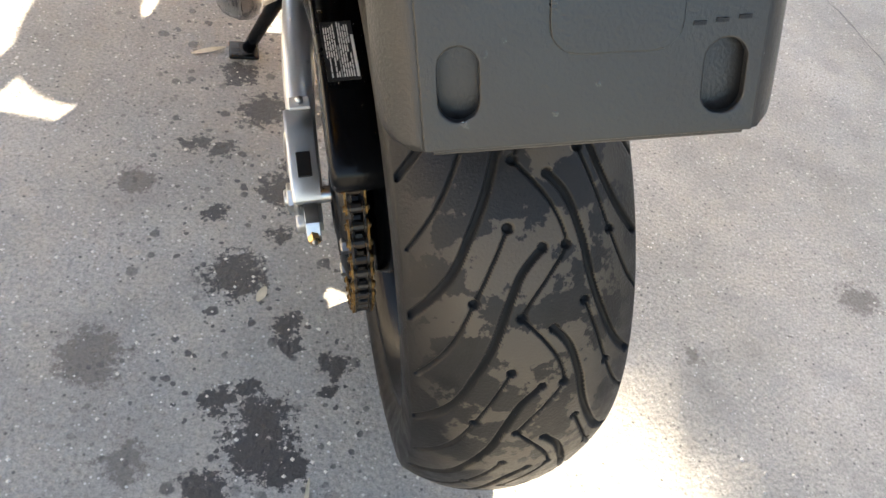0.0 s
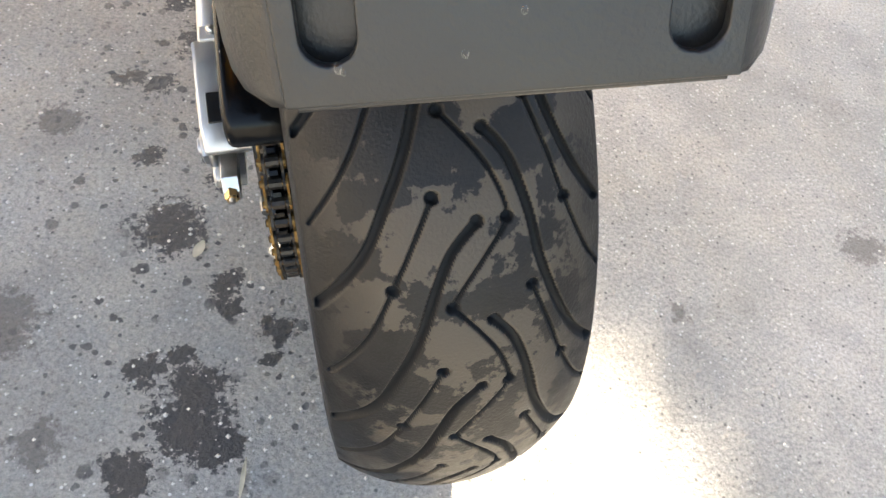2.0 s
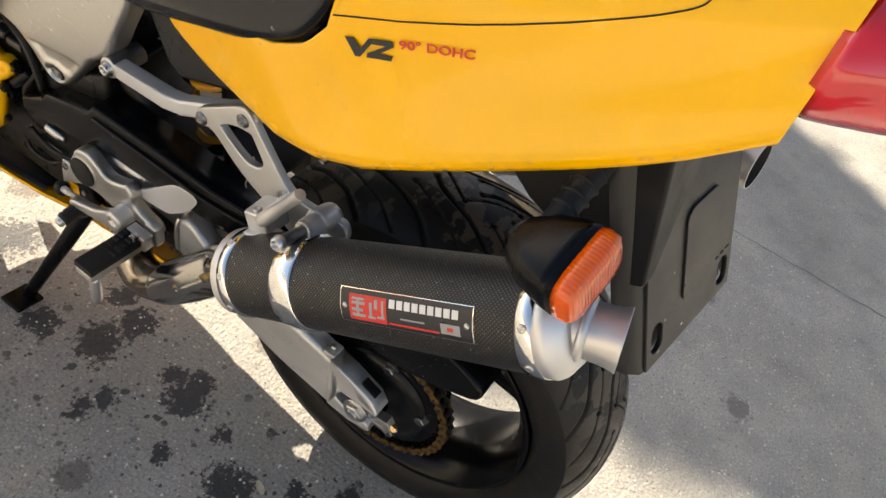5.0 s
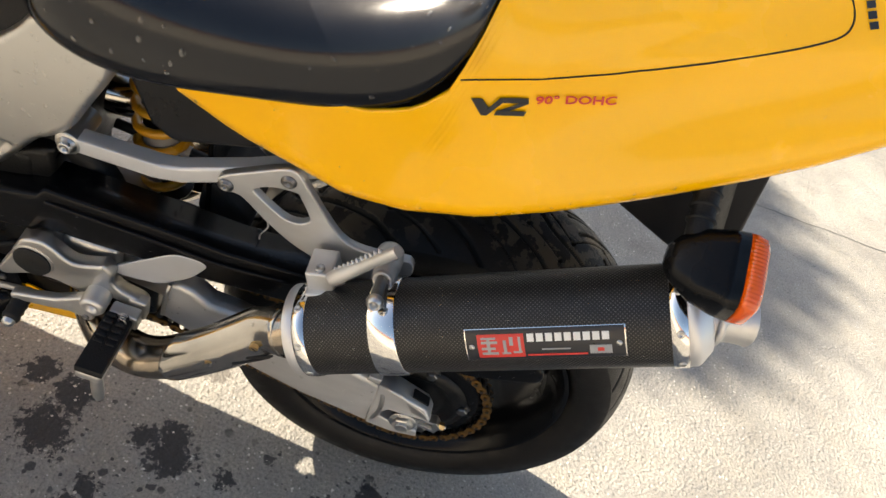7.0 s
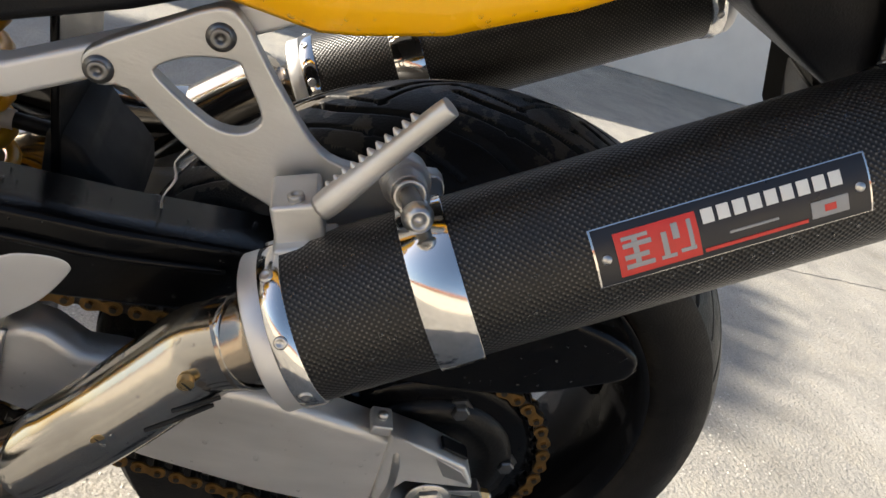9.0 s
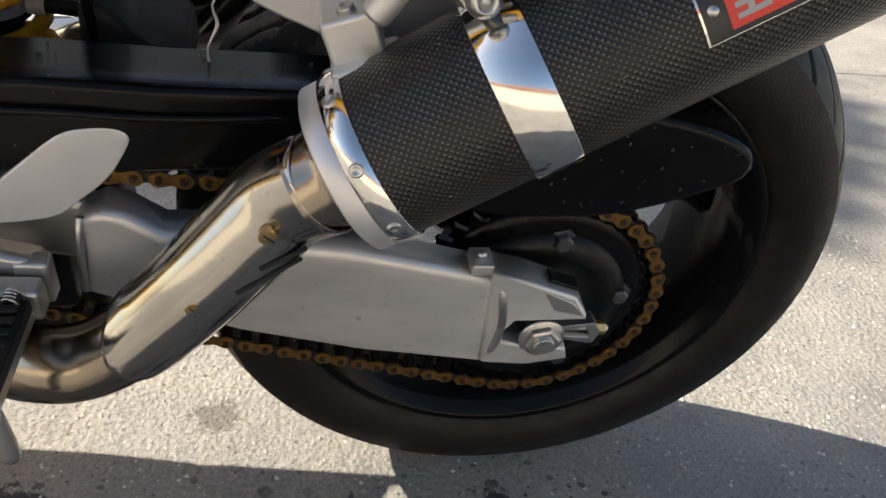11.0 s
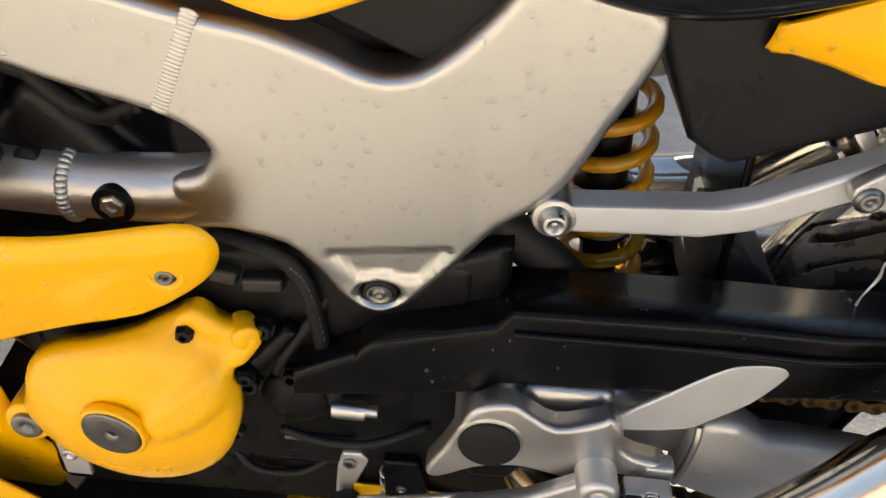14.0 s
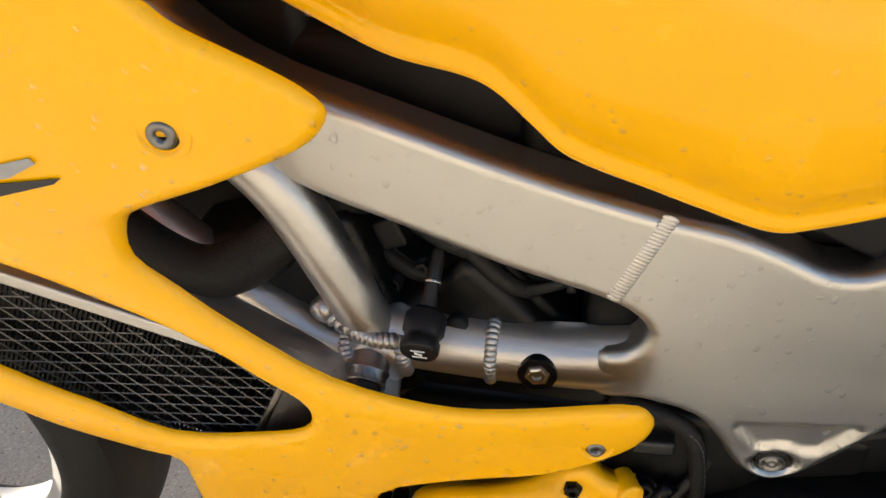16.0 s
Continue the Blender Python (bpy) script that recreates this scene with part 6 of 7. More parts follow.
def make_engine():
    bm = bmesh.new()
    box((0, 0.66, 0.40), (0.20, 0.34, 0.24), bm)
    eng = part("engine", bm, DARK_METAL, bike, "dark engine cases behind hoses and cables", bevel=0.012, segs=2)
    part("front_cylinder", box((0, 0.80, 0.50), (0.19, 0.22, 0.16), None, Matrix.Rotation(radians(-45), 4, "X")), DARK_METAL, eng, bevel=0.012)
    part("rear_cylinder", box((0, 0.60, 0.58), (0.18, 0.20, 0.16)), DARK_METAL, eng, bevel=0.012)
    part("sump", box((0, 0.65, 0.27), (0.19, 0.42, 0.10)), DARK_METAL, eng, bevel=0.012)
    # three dark masses added to stop sun passing through the bike's front
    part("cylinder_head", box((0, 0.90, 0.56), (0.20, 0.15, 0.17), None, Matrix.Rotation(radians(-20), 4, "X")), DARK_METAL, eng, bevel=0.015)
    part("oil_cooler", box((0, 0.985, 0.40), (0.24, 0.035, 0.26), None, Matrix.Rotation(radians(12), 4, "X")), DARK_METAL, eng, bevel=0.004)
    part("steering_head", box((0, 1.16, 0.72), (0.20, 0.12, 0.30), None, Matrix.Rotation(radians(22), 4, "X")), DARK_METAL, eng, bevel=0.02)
    # wiring and small black fittings under the spar
    fit_now[0] = BAY
    rng = random.Random(4)
    for i in range(12):
        y, z = 0.66 + 0.20 * rng.random(), 0.605 + 0.06 * rng.random()
        d = Vector((rng.uniform(-0.01, 0.01), rng.uniform(-0.03, 0.03), rng.uniform(-0.03, 0.03)))
        c = Vector((-0.085 - 0.02 * rng.random(), y, z))
        part("cable", tube([c - d * 1.6, c - d * 0.4 + Vector((-0.006, 0, 0)), c + d, c + d * 2.0 + Vector((0.02, 0, 0))], rng.choice((0.003, 0.004, 0.006)), 10, 4), RUBBER, eng)
    for i in range(6):
        part("connector", box((-0.09, 0.67 + 0.03 * i, 0.635 + 0.02 * rng.random()), (0.03, 0.018, 0.022), None, Matrix.Rotation(rng.uniform(-0.6, 0.6), 4, "X")), PLASTIC, eng, bevel=0.003)
    # yellow alternator cover
    fit_now[0] = None
    out = [(0.8155, 0.4211), (0.7912, 0.4427), (0.7562, 0.454), (0.7117, 0.4664), (0.6968, 0.4756), (0.6852, 0.4777), (0.6693, 0.4654), (0.6502, 0.4633), (0.6428, 0.4509), (0.6523, 0.4355), (0.664, 0.4262), (0.6618, 0.4087), (0.6629, 0.3778), (0.6788, 0.3366), (0.7085, 0.3119), (0.7572, 0.2985), (0.7996, 0.315), (0.8261, 0.351), (0.8389, 0.3685), (0.8261, 0.3871)]

    brow = [Vector(q) for q in ((0.727, 0.401), (0.681, 0.437), (0.655, 0.450), (0.650, 0.440), (0.657, 0.418), (0.687, 0.391), (0.716, 0.379))]

    def dome(y, z):
        d = math.hypot((y - 0.7435) / 0.093, (z - 0.381) / 0.0885)
        p = Vector((y, z))
        e = min((p - a - (b - a) * max(0, min(1, (p - a).dot(b - a) / (b - a).length_squared))).length for a, b in zip(brow, brow[1:] + brow[:1]))
        k = max(0.0, min(1.0, 0.5 + (e if inside(p, brow) else -e) / 0.012))
        return (-0.034 * max(0.0, 1 - d * d) ** 0.6 if d < 1 else 0.0) - 0.0065 * k * k * (3 - 2 * k)
    co = part("alternator_cover", pillow(out, -0.126, -0.108, 0.008, n=3, k=4, shift=dome, fine=0.0045), YELLOW_CAST, eng, "yellow-painted alternator cover")
    cap = part("inspection_cap", lathe([(0.0225, -0.01), (0.0225, 0.0015), (0.0212, 0.0030), (0.0060, 0.0030), (0.0052, -0.0005), (0, -0.0005)], 44, at=(-0.1638, 0.7470, 0.3900), axis=(-1, 0.10, -0.05)), STEEL_DARK, co, "grey round inspection cap")
    part("cap_seat", lathe([(0.0215, -0.008), (0.0262, -0.006), (0.0258, 0.0002), (0.0245, 0.0012), (0.0228, 0.0010)], 44, at=(-0.1638, 0.7470, 0.3900), axis=(-1, 0.10, -0.05)), YELLOW_CAST, co)
    # socket floor near-black, its shade put into the colour
    part("cap_socket", lathe([(0.0048, -0.004), (0.0046, -0.0003), (0, -0.0003)], 6, at=(-0.1641, 0.7470, 0.3900), axis=(-1, 0.10, -0.05)), SOOT_AND_SHADE, cap)
    # cast lug, bolt boss and a row of worn raised marks
    part("cast_lug", lathe([(0, -0.012), (0.0080, -0.012), (0.0076, 0.001), (0.0055, 0.004), (0, 0.0048)], 24, at=(-0.1390, 0.6820, 0.3930), axis=(-1, -0.45, -0.2)), YELLOW_CAST, co)
    part("bolt_boss", lathe([(0, -0.02), (0.0108, -0.02), (0.0102, -0.001), (0.0085, 0.0012), (0, 0.0012)], 28, at=(-0.1250, 0.6520, 0.4570), axis=(-1, -0.5, 0.1)), YELLOW_CAST, co)
    for i, wd in enumerate((0.006, 0.005, 0.007, 0.005, 0.006, 0.006)):
        y = 0.772 - 0.0105 * i
        z = 0.3370 - 0.0100 * math.sin(math.pi * (i + 0.5) / 6) * 0.35
        x = -0.1262 + dome(y, z)
        part("raised_mark", box((x, y, z), (0.0022, wd, 0.0065), None, Matrix.Rotation(radians(-18), 4, "Y")), YELLOW_CAST, co, bevel=0.0008)
    part("cover_ear", lathe([(0, -0.03), (0.020, -0.03), (0.0195, -0.004), (0.017, 0.0), (0, 0.0)], 32, at=(-0.134, 0.834, 0.352), axis=(-1, 0, 0.05)), YELLOW_CAST, co)
    part("timing_cap", lathe([(0.0125, -0.01), (0.0125, 0.003), (0.011, 0.0045), (0.005, 0.0045), (0.004, 0.001), (0, 0.001)], 30, at=(-0.134, 0.834, 0.352), axis=(-1, 0, 0.05)), STEEL_DARK, co)
    for y, z in ((0.6947, 0.4602), (0.6555, 0.4200), (0.6690, 0.3570)):
        bolt("cover_bolt", (-0.128, y, z), (-1, 0, 0), 0.006, 0.005, DARK_METAL, co, hexa=True, washer=0.0072)
    fit_now[0] = CHASSIS
    part("slave_cylinder", lathe([(0, -0.03), (0.027, -0.03), (0.027, 0.004), (0.023, 0.009), (0.010, 0.011), (0, 0.011)], 32, at=(-0.110, 0.605, 0.379), axis=(-1, 0, 0)), DARK_METAL, eng, "black clutch slave cylinder")
    part("banjo_bolt", lathe([(0, 0), (0.008, 0), (0.008, 0.024), (0.005, 0.026), (0.005, 0.034), (0, 0.034)], 8, at=(-0.122, 0.576, 0.379), axis=(0, -1, 0)), STEEL, eng)
    # hoses and cables
    for pts, r in (([(-0.1058, 0.6518, 0.5265), (-0.117, 0.6152, 0.5244), (-0.1187, 0.594, 0.5074), (-0.1165, 0.5848, 0.4671), (-0.1144, 0.5798, 0.4166), (-0.1163, 0.5746, 0.3792)], 0.0060),
                   ([(-0.0942, 0.6392, 0.4961), (-0.0941, 0.613, 0.4599), (-0.0941, 0.6077, 0.4079)], 0.006), ([(-0.0733, 0.5157, 0.5741), (-0.0725, 0.4735, 0.5371), (-0.0719, 0.4406, 0.5114), (-0.0714, 0.4137, 0.4846), (-0.0712, 0.3988, 0.4497)], 0.0165),
                   ([(-0.1126, 1.031, 0.6877), (-0.1268, 0.9901, 0.6423), (-0.1288, 0.934, 0.6096), (-0.1151, 0.8935, 0.6189), (-0.0944, 0.8584, 0.6454), (-0.0787, 0.8183, 0.6667)], 0.019), ([(-0.0543, 0.7954, 0.6518), (-0.0843, 0.754, 0.6461), (-0.0792, 0.713, 0.6316)], 0.014),
                   ([(-0.0843, 0.816, 0.6141), (-0.0943, 0.7846, 0.6037), (-0.0842, 0.7427, 0.6047), (-0.0742, 0.7129, 0.5951)], 0.006), ([(-0.0942, 0.7537, 0.6249), (-0.0993, 0.7793, 0.5932), (-0.0943, 0.8048, 0.5724)], 0.004),
                   ([(-0.1042, 0.6706, 0.3127), (-0.1122, 0.6496, 0.2814), (-0.1091, 0.6076, 0.2773), (-0.1041, 0.5762, 0.3041)], 0.0035)):
        part("hose", tube(pts, r, 16, 6), RUBBER, eng)
    part("hose_clip", lathe([(0.0145, -0.004), (0.0152, -0.004), (0.0152, 0.004), (0.0145, 0.004)], 24, at=(-0.088, 0.725, 0.645), axis=(0, 1, 0.3)), STEEL, eng)
    # black fasteners, stubs and brackets beside the cover
    fit_now[0] = None
    for p, r in (((-0.112, 0.643, 0.457), 0.0075), ((-0.112, 0.626, 0.409), 0.0075), ((-0.116, 0.657, 0.402), 0.008)):
        bolt("case_bolt", p, (-1, 0, 0.15), r, 0.008, BLACK_PAINT, eng, hexa=True, washer=r * 1.25)
    part("pipe_stub", tube([(-0.116, 0.652, 0.424), (-0.113, 0.640, 0.436), (-0.104, 0.622, 0.455)], [0.0085, 0.0085, 0.0075], 14, 3), BLACK_PAINT, eng)
    part("sensor_lead", tube([(-0.110, 0.638, 0.410), (-0.112, 0.630, 0.430), (-0.103, 0.608, 0.463), (-0.09, 0.592, 0.488)], 0.0042, 10, 4), RUBBER, eng)
    for y, z, w, turn in ((0.668, 0.499, 0.020, 12), (0.641, 0.494, 0.030, -4)):
        part("cable_clamp", box((-0.104, y, z), (0.014, w, 0.013), None, Matrix.Rotation(radians(turn), 4, "X")), PLASTIC_GREY, eng, bevel=0.003)
    part("switch_lead", tube([(-0.112, 0.640, 0.345), (-0.116, 0.605, 0.338), (-0.116, 0.565, 0.340), (-0.10, 0.52, 0.350)], 0.0038, 10, 4), RUBBER, eng)
    part("case_flange", box((-0.103, 0.610, 0.325), (0.006, 0.060, 0.004)), STEEL_DARK, eng, bevel=0.001)
    fit_now[0] = CHASSIS
    bm = bmesh.new()
    path = curve_pts([(-0.117, 0.6152, 0.5244), (-0.1187, 0.594, 0.5074), (-0.1165, 0.5848, 0.4671), (-0.1144, 0.5798, 0.4166)], 8)
    for a, b in list(zip(path, path[1:]))[4::1]:
        tube([Vector(a) + Vector((-0.0060, -0.0043, 0)), Vector(a).lerp(Vector(b), 0.6) + Vector((-0.0060, -0.0043, 0))], 0.0004, 5, 1, bm=bm)
    part("hose_print", bm, STEEL_DARK, eng, "row of faint printed dashes")
    fit_now[0] = None
    face, ax = Vector((-0.1420, 0.8035, 0.5875)), Vector((-1, 0.02, -0.42)).normalized()
    knob = part("choke_knob", lathe([(0, -0.030), (0.0120, -0.030), (0.0142, -0.027), (0.0142, -0.016), (0.0120, -0.013), (0.0118, -0.009), (0.0132, -0.008), (0.0134, -0.003), (0.0122, -0.0005), (0.0112, -0.0008), (0, -0.0008)], 36, at=face, axis=ax), PLASTIC, eng, "black choke knob with a white mark")
    up = Vector((0, 0, 1)) - ax * ax.z
    up.normalize()
    side = ax.cross(up)
    bm = bmesh.new()
    for a, b, wd in (((-0.0048, 0.0042), (0.0048, 0.0042), 0.0009), ((-0.0055, -0.0042), (0.0045, -0.0042), 0.0009), ((-0.0022, -0.0022), (0.0022, 0.0022), 0.0012), ((-0.0026, 0.0), (0.0026, 0.0), 0.0008)):
        p, q = (face + side * u + up * v + ax * 0.0002 for u, v in (a, b))
        tube([p, q], wd * 0.55, 6, 1, bm=bm)
    part("knob_mark", bm, WHITE, knob, smooth=False)
    part("knob_stem", tube([(-0.118, 0.8035, 0.6000), (-0.108, 0.8025, 0.6085), (-0.097, 0.8015, 0.6180), (-0.080, 0.80, 0.632)], [0.0075, 0.0058, 0.0052, 0.0052], 14, 3), PLASTIC_GREY, knob)
    part("stem_ring", lathe([(0.0050, -0.001), (0.0060, -0.001), (0.0060, 0.001), (0.0050, 0.001)], 20, at=(-0.100, 0.8018, 0.6152), axis=(-1, 0.05, -0.8)), STEEL, knob)
    part("fuel_fitting", lathe([(0, -0.02), (0.0085, -0.02), (0.0085, 0.004), (0.0070, 0.0065), (0, 0.0065)], 20, at=(-0.100, 0.7850, 0.5800), axis=(-1, 0, 0.3)), RUBBER, eng)
    fit_now[0] = BAY
    for y, z in ((0.735, 0.602), (0.79, 0.60), (0.715, 0.61), (0.77, 0.615)):
        bolt("engine_stud", (-0.10, y, z), (-1, 0, 0.2), 0.006, 0.006, DARK_METAL, eng, hexa=True)
    fit_now[0] = CHASSIS
    # next three: black boxes added to block bright gaps in the bay
    part("cowl_inner", box((0, 1.02, 0.92), (0.23, 0.20, 0.16)), PLASTIC, eng, "black box added to close a bright gap by the cowl", bevel=0.02)
    part("bay_lining", box((-0.028, 1.005, 0.700), (0.05, 0.22, 0.17), None, Matrix.Rotation(radians(20), 4, "X")), NEAR_BLACK, eng, "black panel added to darken the engine bay", bevel=0.01)
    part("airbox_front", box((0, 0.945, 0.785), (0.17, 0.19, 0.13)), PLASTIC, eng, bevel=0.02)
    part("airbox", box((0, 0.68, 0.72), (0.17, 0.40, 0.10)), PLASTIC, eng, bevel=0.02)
    part("battery_tray", slab([(0.40, 0.70), (0.36, 0.615), (0.335, 0.60), (0.26, 0.63), (0.20, 0.66), (0.16, 0.72), (0.30, 0.76)], -0.095, 0.095), PLASTIC, eng, "black plastic tray", bevel=0.008)
    part("cable_tie", tube([(-0.100, 0.217, 0.567), (-0.098, 0.216, 0.556), (-0.100, 0.223, 0.544), (-0.098, 0.221, 0.531), (-0.100, 0.227, 0.517), (-0.098, 0.227, 0.503), (-0.100, 0.228, 0.491)], [0.0006, 0.0012, 0.0007, 0.0012, 0.0006, 0.0010, 0.0005], 6, 3), ALU_SILVER, eng, "twisted foil strip hanging by the tyre")
    part("red_connector", box((-0.085, 0.245, 0.667), (0.012, 0.030, 0.010)), RED, eng, bevel=0.002)
    return eng


make_engine()


def fair_x(y, z):
    return -0.159 - 0.10 * (y - 0.675) - 0.176 * (z - 0.55)


def make_fairing():
    fit_now[0] = None
    out = [(1.262, 0.9961), (1.062, 0.9753), (0.9601, 0.8922), (0.8984, 0.8434), (0.882, 0.8282), (0.8494, 0.8098), (0.8321, 0.798), (0.8247, 0.7867), (0.8335, 0.7721), (0.8555, 0.7584), (0.8928, 0.7411), (0.9299, 0.7256), (0.9432, 0.713), (0.9475, 0.6884), (0.9293, 0.6648), (0.9043, 0.636), (0.8498, 0.5912), (0.7915, 0.5687), (0.7414, 0.5677), (0.6733, 0.5798), (0.6547, 0.5724), (0.6511, 0.5546), (0.6657, 0.5265), (0.7127, 0.4896),
           (0.7739, 0.4708), (0.8366, 0.4381), (0.8586, 0.3549), (0.8621, 0.2932), (0.8542, 0.2401), (0.9008, 0.1479), (0.9815, 0.153), (0.9979, 0.3078), (0.9899, 0.4235), (0.9878, 0.4691), (1.011, 0.4819), (1.06, 0.5119), (1.102, 0.5491), (1.204, 0.6182), (1.293, 0.7107)]
    hole = [(1.023, 0.6787), (0.9953, 0.6638), (0.9399, 0.6284), (0.8984, 0.5884), (0.8754, 0.5688), (0.8704, 0.5504), (0.8803, 0.5278), (0.9163, 0.513), (0.979, 0.5079), (1.025, 0.5439), (1.069, 0.5775), (1.122, 0.6272), (1.117, 0.695), (1.066, 0.6997)]
    def shift(y, z):
        s = fair_x(y, z) + 0.159
        if z < 0.56:
            s += 0.10 * (0.56 - z)
        # rolled edges, and the soft crease below the upper lobe
        d = min(rim, key=lambda q: (q[0] - y) ** 2 + (q[1] - z) ** 2)
        d = math.hypot(d[0] - y, d[1] - z)
        s += 0.0028 * math.exp(-(d / 0.010) ** 2)
        if y > 0.86:
            c = 0.728 - 0.21 * (y - 0.91)
            s += 0.004 * min(1.0, (y - 0.86) / 0.05) * (0.5 - 0.5 * math.tanh((z - c) / 0.007))
        return s
    rim = [(p.y, p.z) for loop in (out, hole) for p in curve_pts([(0, a, b) for a, b in loop], 6, True)]
    fa = part("side_fairing", pillow(out, -0.161, -0.154, 0.0065, holes=[hole], n=3, k=5, shift=shift, fine=0.009), YELLOW, bike, "glossy yellow side fairing with air openings and screws")
    bm = pillow(out, -0.161, -0.148, 0.009, holes=[hole], n=2, k=3, shift=shift)
    for v in bm.verts:
        v.co.x *= -1
    part("fairing_half", bm, YELLOW, fa)
    def screw(y, z, r):
        x = shift(y, z) - 0.1605
        part("screw_well", lathe([(r * 1.9, 0.0005), (r * 1.55, 0.0014), (r * 1.35, -0.0015), (0, -0.0015)], 28, at=(x, y, z), axis=(-1, -0.1, 0)), YELLOW, fa)
        # thin black disc behind the head
        part("screw_washer", lathe([(r * 1.15, -0.002), (r * 1.15, -0.0002), (r * 1.05, 0.0003), (0, 0.0003)], 28, at=(x, y, z), axis=(-1, -0.1, 0)), PLASTIC, fa)
        part("fairing_screw", lathe([(r, 0), (r, 0.0018), (r * 0.8, 0.003), (r * 0.4, 0.0028), (r * 0.36, -0.002), (0, -0.002)], 24, at=(x, y, z), axis=(-1, -0.1, 0)), STEEL_DARK, fa, "grey steel button screw")
    screw(0.8985, 0.7773, 0.0072)
    screw(0.6845, 0.5392, 0.006)
    for rows, mt in ((((0.9974, 0.7555), (0.9841, 0.7576), (0.9673, 0.7622), (0.9651, 0.759), (0.9821, 0.7498), (1.001, 0.746)), GREY_PRINT), (((1.001, 0.746), (0.9894, 0.7458), (0.956, 0.7506), (0.9608, 0.7469), (0.9934, 0.7374), (1.007, 0.7352)), NAVY)):
        b2 = bmesh.new()
        f = b2.faces.new([b2.verts.new((shift(y, z) - 0.1622, y, z)) for y, z in rows])
        bmesh.ops.triangulate(b2, faces=[f])
        part("wing_mark", b2, mt, fa, "dark wing-shaped mark", smooth=False, solid=0.0004)
    fit_now[0] = CHASSIS
    # belly pan: a trough under the engine
    rows = []
    for y, zt, zb, w in ((0.365, 0.222, 0.208, 0.100), (0.421, 0.239, 0.198, 0.108), (0.492, 0.268, 0.191, 0.112), (0.518, 0.273, 0.188, 0.114), (0.564, 0.273, 0.186, 0.115), (0.567, 0.214, 0.185, 0.118), (0.636, 0.201, 0.181, 0.125), (0.709, 0.199, 0.177, 0.132), (0.772, 0.211, 0.175, 0.140), (0.814, 0.243, 0.176, 0.148), (0.846, 0.283, 0.18, 0.155), (0.899, 0.324, 0.2, 0.155), (0.941, 0.344, 0.241, 0.14)):
        half = [(w, zt), (w * 0.99, zt * 0.7 + zb * 0.3), (w * 0.93, zb + 0.012), (w * 0.8, zb), (0, zb - 0.012)]
        rows.append([Vector((-a, y, b)) for a, b in half] + [Vector((a, y, b)) for a, b in half[-2::-1]])
    part("belly_pan", loft(rows), YELLOW, fa, "yellow belly pan", solid=0.004)
    inner = [[q + Vector((0.007 if q.x < 0 else -0.007, 0, 0.010 if 2 <= k <= 6 else -0.010)) for k, q in enumerate(r)] for r in rows if r[0].y > 0.57]
    part("pan_liner", loft(inner), PLASTIC, fa, "black skin just inside the pan")
    bm = box((-0.135, 0.788, 0.304), (0.004, 0.022, 0.045))
    part("pan_bracket", bm, ALU, fa, bevel=0.001)
    bolt("pan_bolt", (-0.138, 0.788, 0.311), (-1, 0, 0), 0.006, 0.004, STEEL, fa)
    bolt("pan_screw", (-0.150, 0.814, 0.245), (-1, 0, 0), 0.007, 0.003, STEEL, fa)


make_fairing()


def make_radiator():
    """Side radiator: dark core with fins behind a wire mesh, grey tank at the rear end."""
    o = Vector((-0.140, 1.0045, 0.5625))
    m = Matrix.Translation(o) @ Matrix.Rotation(radians(25), 4, "X") @ Matrix.Rotation(radians(10), 4, "Z")
    ra = part("radiator", box((0, 0.03, 0), (0.03, 0.25, 0.11)), DARK_METAL, bike, "dark radiator core behind a diamond wire mesh", m=m)
    bm = bmesh.new()
    for i in range(10):
        z = -0.055 + i * 0.011
        pts = []
        for k in range(161):
            pts.append((-0.016 - 0.0022 * (1 if (k % 2) else -1), -0.092 + k * 0.247 / 160, z))
        for a, b in zip(pts, pts[1:]):
            v = [bm.verts.new(q) for q in (a, b, (b[0], b[1], z + 0.0085), (a[0], a[1], z + 0.0085))]
            bm.faces.new(v)
    tagged(part("fin_core", bm, DARK_METAL, ra, "folded cooling fins", smooth=False), kind="stuff")
    bm = bmesh.new()
    s = 0.0235
    for d in (-1, 1):
        for i in range(-14, 28):
            y0 = -0.16 + i * s
            a = Vector((-0.0245, y0, -0.054))
            b = Vector((-0.0245, y0 + d * 0.24, 0.054))
            lo, hi = -0.092, 0.155
            t0, t1 = 0.0, 1.0
            dy = b.y - a.y
            ta, tb = (lo - a.y) / dy, (hi - a.y) / dy
            t0, t1 = max(t0, min(ta, tb)), min(t1, max(ta, tb))
            if t1 > t0:
                tube([a.lerp(b, t0), a.lerp(b, t1)], 0.00045, 5, 1, bm=bm)
    tagged(part("wire_mesh", bm, MESH_GREY, ra, "diamond wire guard", smooth=False), kind="stuff")
    part("end_tank", box((-0.006, -0.118, 0), (0.046, 0.050, 0.12)), PLASTIC_GREY, ra, "dark grey radiator end tank", bevel=0.012, segs=4)
    part("tank_flange", box((-0.016, -0.0945, 0), (0.020, 0.006, 0.112)), STEEL_DARK, ra, bevel=0.002)
    part("top_rail", box((-0.006, 0.0, 0.066), (0.045, 0.34, 0.010)), ALU_DULL, ra, "grey upper rail", bevel=0.002)


make_radiator()


